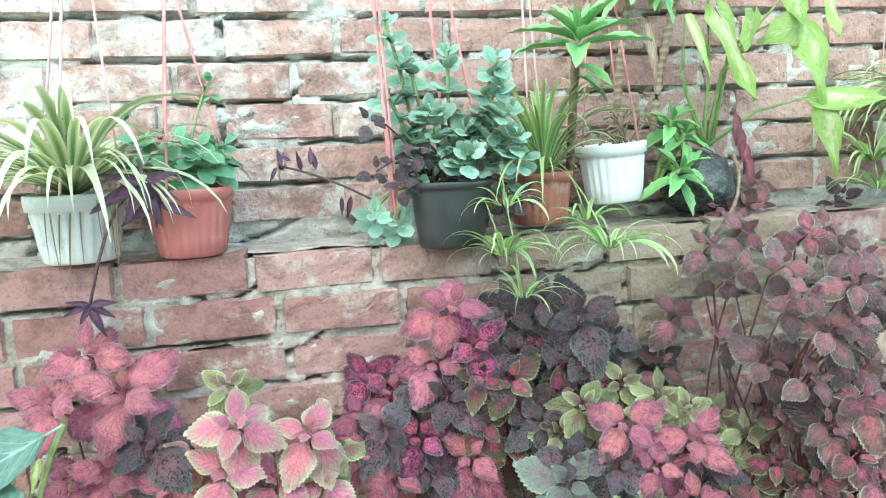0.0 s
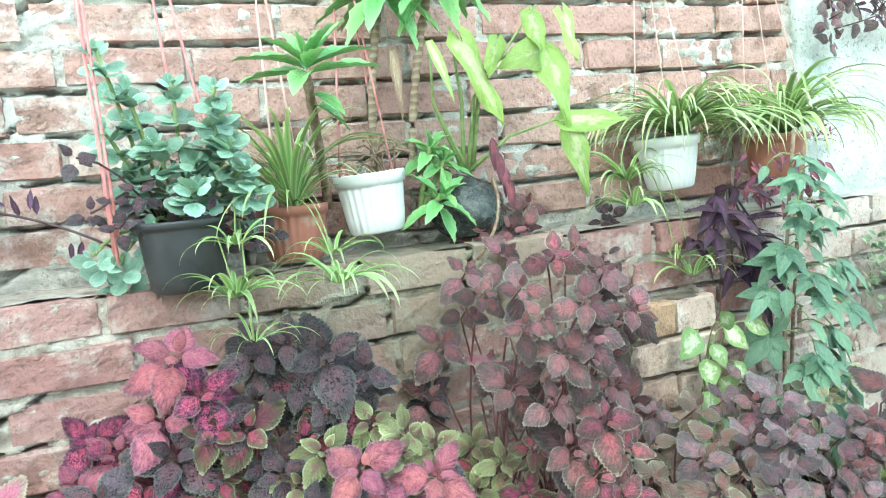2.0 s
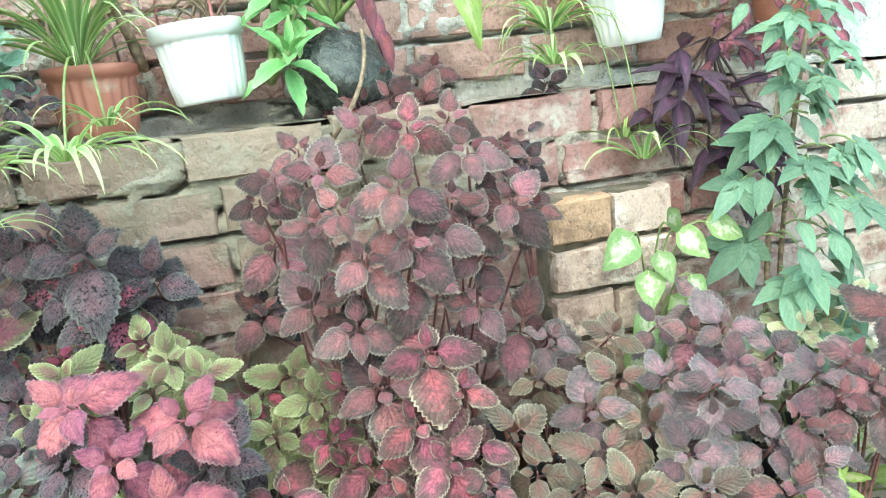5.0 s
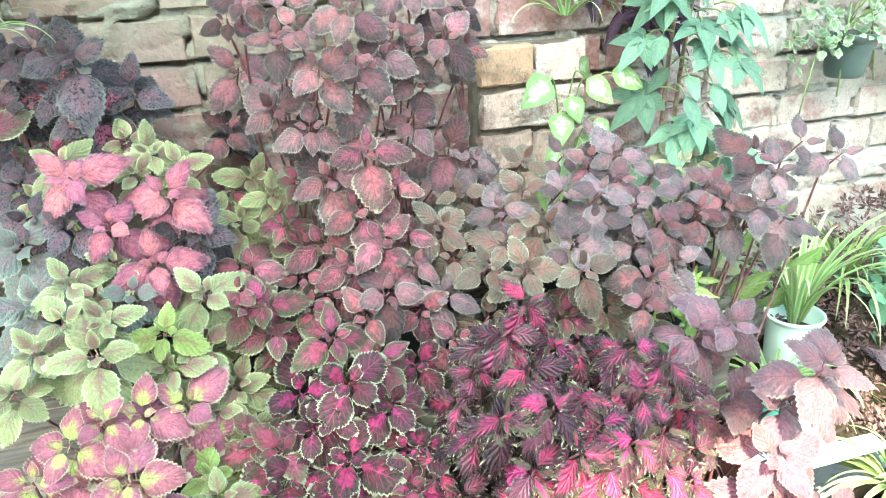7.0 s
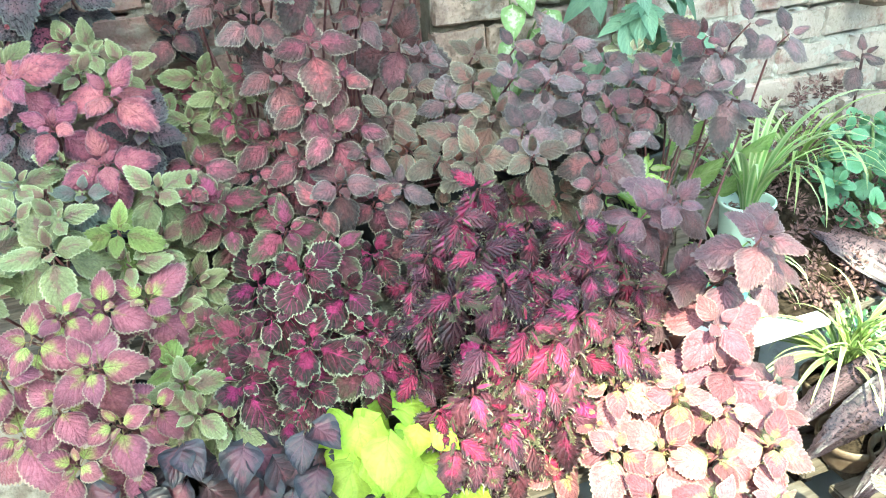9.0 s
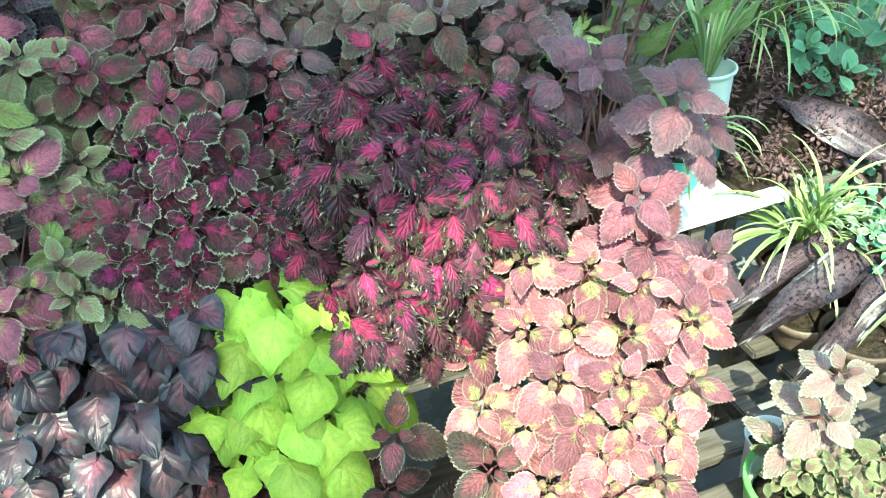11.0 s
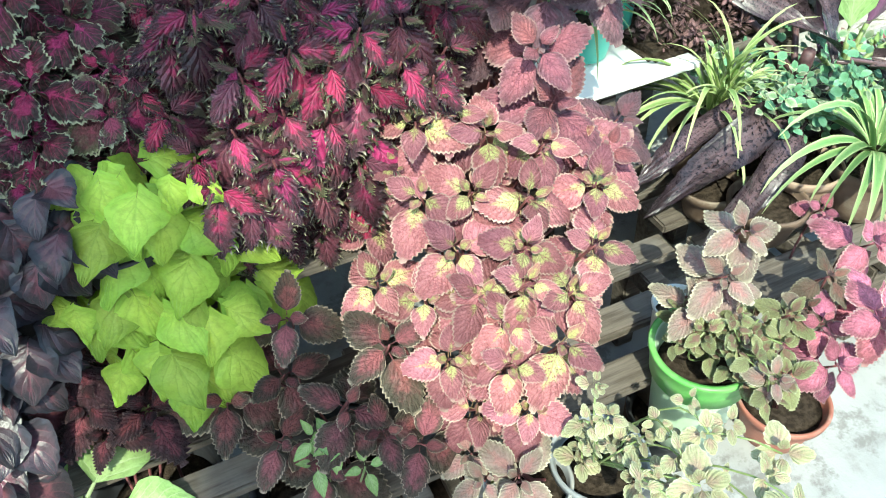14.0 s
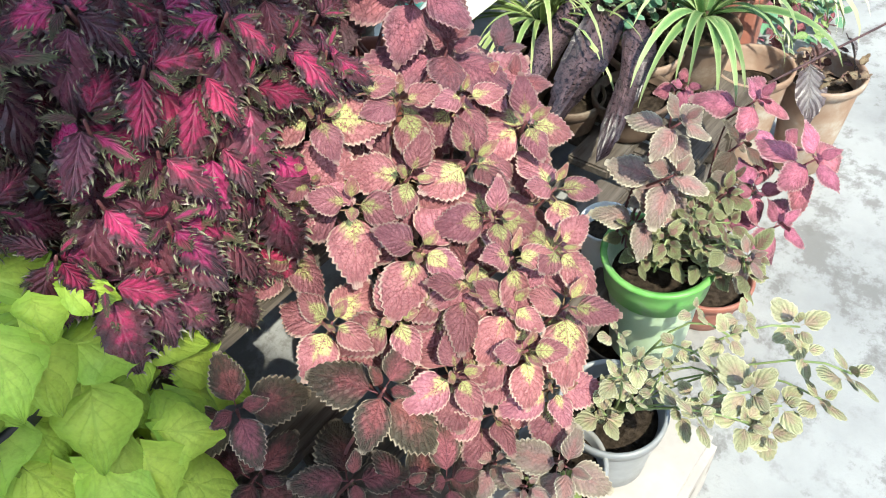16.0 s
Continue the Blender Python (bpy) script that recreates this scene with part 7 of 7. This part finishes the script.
coleus("dark red coleus with green rims", (winered, redgreen, redgreen, winered), (0.8, 1.08, 0.8), [
    (0.730, 1.011, 1.084, 0.063), (0.745, 0.942, 1.049, 0.057), (0.802, 1.045, 1.135, 0.055), (0.812, 0.986, 1.064, 0.040), (0.709, 0.952, 1.072, 0.043), (0.813, 0.942, 1.034, 0.043),
    (0.819, 1.016, 1.105, 0.044),
])
coleus("olive brown coleus with dull purple undersides", (bronze, bronze, dusk, bronze), (1.16, 1.12, 0.8), [
    (1.120, 1.123, 1.123, 0.050), (1.048, 1.013, 1.107, 0.057), (1.154, 1.013, 1.118, 0.062), (1.223, 0.981, 1.091, 0.062), (1.155, 0.901, 1.054, 0.057), (1.248, 0.881, 1.047, 0.064),
    (1.029, 0.942, 1.014, 0.064), (1.060, 0.982, 1.059, 0.048), (1.253, 1.141, 1.161, 0.056), (1.153, 0.973, 1.073, 0.056), (1.158, 1.149, 1.175, 0.047), (1.203, 1.026, 1.143, 0.043),
    (1.104, 0.935, 1.053, 0.044),
])
coleus("dull bronze and red coleus low behind the fringed ones", (bronze, redgreen, bronze, winered), (1.16, 0.96, 0.54), [
    (1.101, 0.930, 0.965, 0.056), (1.225, 0.900, 0.960, 0.058), (1.310, 0.920, 0.950, 0.056), (1.030, 0.880, 0.960, 0.056), (1.060, 0.950, 0.955, 0.052), (1.265, 0.930, 0.965, 0.054),
    (1.165, 0.900, 0.945, 0.054), (0.985, 0.930, 1.000, 0.050), (1.380, 0.880, 0.940, 0.052),
])
coleus("dusky mauve coleus with pointed leaves", (dusk, dusk, dusk, mauve), (1.36, 1.12, 0.8), [
    (1.316, 0.957, 1.144, 0.060), (1.303, 0.946, 1.100, 0.063), (1.408, 1.073, 1.170, 0.063), (1.365, 1.095, 1.163, 0.055), (1.244, 0.915, 1.078, 0.054), (1.387, 0.970, 1.109, 0.050),
    (1.271, 1.010, 1.139, 0.050), (1.380, 1.015, 1.145, 0.057), (1.442, 1.206, 1.169, 0.048), (1.343, 1.158, 1.157, 0.045),
])
coleus("mauve coleus beside a white pot", (dusk, mauve, dusk, mauve), (1.56, 1.1, 0.8), [
    (1.477, 1.045, 1.129, 0.058), (1.418, 0.927, 1.082, 0.064), (1.463, 0.924, 1.048, 0.057), (1.368, 0.866, 1.021, 0.058), (1.494, 0.981, 1.115, 0.058), (1.508, 0.950, 1.088, 0.057),
    (1.373, 0.921, 1.059, 0.050), (1.563, 0.951, 1.098, 0.058), (1.431, 0.902, 1.024, 0.053), (1.331, 0.825, 0.999, 0.042),
])
coleus("small wine purple coleus shoots reaching the ledge", (mauve, mauve, winered, mauve), (1.04, 1.3, 0.8), [
    (0.976, 1.458, 1.599, 0.060), (1.060, 1.511, 1.548, 0.070), (0.978, 1.201, 1.514, 0.060), (1.052, 1.239, 1.520, 0.052), (0.929, 1.329, 1.510, 0.061), (1.105, 1.539, 1.595, 0.059),
    (0.936, 1.463, 1.560, 0.057), (0.823, 1.291, 1.493, 0.052), (1.049, 1.141, 1.480, 0.052),
], low=0)
coleus("tall mauve coleus on two bare stems", (dusk, mauve, dusk, dusk), (1.5, 0.9, 0.54), [
    (1.622, 0.937, 1.088, 0.081), (1.650, 0.992, 1.165, 0.070), (1.732, 0.976, 1.180, 0.060), (1.796, 0.946, 1.157, 0.064), (1.575, 0.945, 1.079, 0.073), (1.548, 0.976, 1.127, 0.063),
    (1.662, 0.916, 1.062, 0.071), (1.667, 0.957, 1.140, 0.061),
], low=0)
coleus("olive coleus with purple centres and cream edges", (olive, grey, olive, olive), (0.5, 1.0, 0.54), [
    (0.529, 0.849, 1.057, 0.074), (0.436, 0.979, 1.087, 0.092), (0.545, 0.998, 1.122, 0.051), (0.488, 0.972, 1.116, 0.049), (0.537, 0.894, 1.083, 0.044), (0.417, 1.063, 1.145, 0.084),
    (0.447, 0.889, 1.056, 0.049), (0.420, 0.852, 1.019, 0.048), (0.524, 0.951, 1.093, 0.049), (0.568, 0.957, 1.091, 0.049), (0.486, 0.902, 1.088, 0.042),
])
coleus("lime and olive coleus with cream edges", (olive, olive, lime, olive), (0.68, 0.98, 0.54), [
    (0.667, 0.932, 1.084, 0.065), (0.692, 0.910, 0.939, 0.063), (0.608, 0.901, 1.047, 0.051), (0.654, 0.925, 1.007, 0.058), (0.607, 0.891, 0.998, 0.053), (0.656, 0.876, 0.920, 0.049),
])
coleus("pink coleus with lime green hearts", (blush, blush, blush, blush), (0.52, 0.8, 0.54), [
    (0.481, 0.802, 0.958, 0.059), (0.569, 0.831, 0.970, 0.061), (0.624, 0.855, 0.956, 0.063), (0.554, 0.735, 0.937, 0.060), (0.441, 0.759, 0.844, 0.065), (0.562, 0.731, 0.844, 0.063),
    (0.646, 0.854, 0.886, 0.067), (0.498, 0.751, 0.886, 0.054), (0.433, 0.796, 0.920, 0.055), (0.523, 0.814, 0.981, 0.047), (0.498, 0.728, 0.799, 0.059), (0.573, 0.731, 0.779, 0.057),
    (0.609, 0.744, 0.847, 0.046),
])
coleus("green coleus with brown veined hearts", (olive, olive, lime, olive), (0.69, 0.76, 0.54), [
    (0.687, 0.908, 0.930, 0.069), (0.661, 0.735, 0.827, 0.067), (0.642, 0.802, 0.863, 0.050), (0.699, 0.862, 0.898, 0.047), (0.698, 0.720, 0.807, 0.047), (0.653, 0.756, 0.863, 0.047),
])
coleus("burgundy coleus with green ruffled edges", (burgundy, burgundy, burgundy, redgreen), (0.84, 0.82, 0.54), [
    (0.781, 0.847, 0.940, 0.067), (0.845, 0.795, 0.975, 0.060), (0.898, 0.798, 0.927, 0.059), (0.742, 0.797, 0.887, 0.069), (0.832, 0.755, 0.878, 0.068), (0.730, 0.753, 0.841, 0.064),
    (0.814, 0.735, 0.828, 0.065), (0.903, 0.716, 0.843, 0.060), (0.938, 0.741, 0.876, 0.058), (0.787, 0.793, 0.915, 0.054), (0.781, 0.717, 0.790, 0.048), (0.705, 0.837, 0.889, 0.057),
])
coleus("green rimmed red coleus with crimson hearts", (redgreen, redgreen, burgundy, redgreen), (0.86, 0.94, 0.54), [
    (0.758, 0.926, 1.008, 0.064), (0.837, 0.866, 1.013, 0.056), (0.958, 0.857, 0.946, 0.048), (0.898, 0.841, 0.977, 0.054), (0.724, 0.939, 1.048, 0.051),
])
coleus("burgundy coleus with magenta hearts", (burgundy, burgundy, redgreen, burgundy), (0.86, 0.72, 0.54), [
    (0.758, 0.766, 0.862, 0.057), (0.814, 0.731, 0.828, 0.062), (0.714, 0.830, 0.893, 0.055), (0.914, 0.751, 0.878, 0.050), (0.908, 0.713, 0.838, 0.054), (0.815, 0.790, 0.922, 0.050),
    (0.913, 0.800, 0.916, 0.043),
])
coleus("fringed magenta coleus with green tattered edges", (fringed, fringed, fringed, fringed), (1.05, 0.8, 0.54), [
    (1.130, 0.839, 1.027, 0.067), (1.073, 0.769, 1.023, 0.064), (1.088, 0.728, 0.984, 0.064), (1.033, 0.681, 0.950, 0.067), (1.002, 0.697, 0.926, 0.056), (1.099, 0.675, 0.952, 0.068),
    (1.147, 0.681, 0.953, 0.063), (1.057, 0.642, 0.884, 0.068), (1.118, 0.635, 0.900, 0.068), (1.091, 0.624, 0.835, 0.070), (1.029, 0.629, 0.825, 0.067), (0.965, 0.680, 0.840, 0.056),
    (0.991, 0.756, 0.934, 0.050), (1.138, 0.765, 0.994, 0.054), (1.024, 0.774, 0.968, 0.043), (0.945, 0.711, 0.864, 0.046),
])
coleus("fringed crimson coleus with purple tips", (fringed, fringed, fringed, fringed), (1.24, 0.74, 0.54), [
    (1.245, 0.693, 0.930, 0.072), (1.314, 0.735, 0.946, 0.067), (1.260, 0.744, 0.973, 0.066), (1.259, 0.652, 0.894, 0.065), (1.200, 0.623, 0.909, 0.062), (1.193, 0.620, 0.842, 0.071),
    (1.242, 0.616, 0.857, 0.065), (1.142, 0.620, 0.812, 0.058), (1.324, 0.668, 0.831, 0.068), (1.344, 0.708, 0.870, 0.061), (1.186, 0.686, 0.940, 0.057), (1.326, 0.725, 0.904, 0.062),
    (1.188, 0.776, 0.978, 0.050), (1.158, 0.624, 0.878, 0.056), (1.158, 0.654, 0.921, 0.056), (1.279, 0.608, 0.832, 0.054),
])
coleus("fringed coleus shoots hanging over the shelf edge", (fringed, fringed, fringed, fringed), (1.08, 0.84, 0.54), [
    (1.063, 0.606, 0.783, 0.068), (0.990, 0.601, 0.773, 0.062), (1.024, 0.608, 0.735, 0.062), (1.058, 0.658, 0.657, 0.062), (1.112, 0.671, 0.625, 0.065), (1.168, 0.621, 0.733, 0.067),
    (1.112, 0.629, 0.736, 0.060), (0.996, 0.632, 0.683, 0.051), (1.146, 0.653, 0.650, 0.055), (1.191, 0.628, 0.771, 0.055), (0.979, 0.635, 0.800, 0.045),
])
coleus("dark purple coleus with large broad leaves", (plum, plum, plum, plum), (1.42, 0.74, 0.54), [
    (1.446, 0.766, 0.965, 0.075), (1.487, 0.615, 0.964, 0.074), (1.439, 0.730, 0.839, 0.086), (1.473, 0.662, 0.876, 0.073), (1.393, 0.770, 0.958, 0.058), (1.607, 0.716, 0.851, 0.074),
], low=0)
coleus("crimson coleus catching the sun", (crimson, crimson, plum, crimson), (1.45, 0.68, 0.29), [
    (1.436, 0.626, 0.816, 0.076), (1.451, 0.610, 0.735, 0.092), (1.596, 0.649, 0.640, 0.073), (1.527, 0.573, 0.656, 0.064), (1.488, 0.599, 0.679, 0.052),
], low=0)
coleus("sunlit pink coleus with lime yellow hearts", (rosy, rosy, rosy, rosy), (1.3, 0.56, 0.29), [
    (1.248, 0.607, 0.775, 0.062), (1.336, 0.580, 0.747, 0.063), (1.299, 0.606, 0.773, 0.048), (1.230, 0.569, 0.687, 0.068), (1.291, 0.537, 0.693, 0.063), (1.359, 0.507, 0.681, 0.067),
    (1.462, 0.507, 0.664, 0.065), (1.483, 0.591, 0.679, 0.069), (1.246, 0.493, 0.646, 0.066), (1.421, 0.438, 0.623, 0.063), (1.322, 0.450, 0.653, 0.055), (1.402, 0.546, 0.724, 0.053),
    (1.217, 0.615, 0.712, 0.046),
])
coleus("pink coleus with yellow green hearts spilling over its pot", (rosy, rosy, rosy, rosy), (1.22, 0.47, 0.0), [
    (1.306, 0.417, 0.624, 0.065), (1.328, 0.361, 0.557, 0.073), (1.260, 0.369, 0.543, 0.061), (1.192, 0.413, 0.544, 0.062), (1.148, 0.551, 0.581, 0.063), (1.221, 0.395, 0.435, 0.062),
    (1.194, 0.497, 0.577, 0.061), (1.272, 0.342, 0.476, 0.058), (1.254, 0.441, 0.606, 0.061), (1.361, 0.397, 0.602, 0.061), (1.184, 0.654, 0.601, 0.054), (1.275, 0.400, 0.585, 0.058),
], pot=pink_plastic)
coleus("dark maroon coleus with thin pale edges", (maroon, maroon, maroon, maroon), (1.0, 0.52, 0.0), [
    (1.018, 0.573, 0.555, 0.070), (0.991, 0.547, 0.475, 0.068), (1.126, 0.454, 0.566, 0.070), (0.905, 0.557, 0.456, 0.087), (1.054, 0.462, 0.463, 0.075), (0.951, 0.498, 0.398, 0.069),
    (1.130, 0.393, 0.416, 0.074), (1.001, 0.438, 0.380, 0.077), (1.088, 0.421, 0.438, 0.059),
], low=0, pot=black_plastic, wide=0.115, tall=0.26)
coleus("black red coleus with frilled leaves", (blackred, blackred, blackred, blackred), (0.74, 0.62, 0.0), [
    (0.724, 0.673, 0.523, 0.081), (0.794, 0.605, 0.443, 0.084), (0.722, 0.632, 0.469, 0.072), (0.802, 0.655, 0.448, 0.062), (0.734, 0.602, 0.428, 0.060),
], pot=black_plastic, wide=0.1, tall=0.24)
coleus("pale dusty pink coleus in a green pot", (pale, pale, pale, olive), (1.62, 0.42, 0.0), [
    (1.622, 0.380, 0.606, 0.058), (1.600, 0.372, 0.535, 0.068), (1.640, 0.392, 0.490, 0.058), (1.702, 0.328, 0.444, 0.047), (1.578, 0.385, 0.475, 0.060), (1.606, 0.251, 0.440, 0.042),
], low=0)
coleus("bright pink coleus beside the green pot", (hotpink, hotpink, hotpink, bronze), (1.83, 0.36, 0.0), [
    (1.907, 0.371, 0.463, 0.066), (1.797, 0.245, 0.475, 0.066), (1.735, 0.250, 0.392, 0.062), (1.788, 0.345, 0.470, 0.050), (1.982, 0.523, 0.390, 0.036), (1.745, 0.300, 0.430, 0.044),
    (1.850, 0.300, 0.440, 0.050), (1.735, 0.330, 0.440, 0.044),
], low=0, pot=terracotta, wide=0.08, tall=0.11)
coleus("small cream edged coleus in a grey pot", (pale, pale, lime, pale), (1.265, 0.334, 0.168), [
    (1.230, 0.298, 0.397, 0.066), (1.196, 0.378, 0.363, 0.048), (1.216, 0.295, 0.320, 0.046), (1.193, 0.330, 0.368, 0.044),
], low=0, pot=grey_plastic, wide=0.062, tall=0.14)

# ---- bricks of the walls ----
up_bricks, low_bricks = brick_variants(brick_upper), brick_variants(brick_lower)
lay_bricks(wall_upper, up_bricks, UPPER_Y, -1.0, 2.03, LEDGE_Z + 0.028, 9, (0.55, 0.04, 0.55, 0.2, 0.6, 0.4, 0.9, 0.4, 0.9), 3)
lay_bricks(wall_lower, low_bricks, LOWER_Y, -1.0, 4.4, LEDGE_Z - 9 * 0.0885, 9, (0.2, 0.7, 0.2, 0.75, 0.0, 0.6, 0.0, 0.95, 0.75), 4)
orange_brick = brick_variants(brick_mat("worn_orange_brick", (0.42, 0.26, 0.165), (0.47, 0.31, 0.21), (0.6, 0.5, 0.42), 0.66), 1)
pale_bricks = brick_variants(brick_mat("limewashed_brick", (0.5, 0.34, 0.28), (0.56, 0.44, 0.37), (0.66, 0.6, 0.54), 0.5), 3)
for c in range(7):
    for x, w in ((1.286, 0.116), (1.405, 0.115)) if c % 2 == 0 else ((1.345, 0.232),):
        kind = orange_brick[0] if c == 0 and x < 1.3 else pale_bricks[(c + int(x * 40)) % 3]
        part("brick", kind, None, PIER, m=Matrix.Translation((x, 1.305 + 0.003 * math.sin(5 * c + 9 * x), 1.312 - c * 0.0885)) @ Matrix.Rotation(0.02 * math.sin(3 * c + 20 * x), 4, "Z") @ Matrix.Diagonal((w / 0.231, 1, 1, 1)))
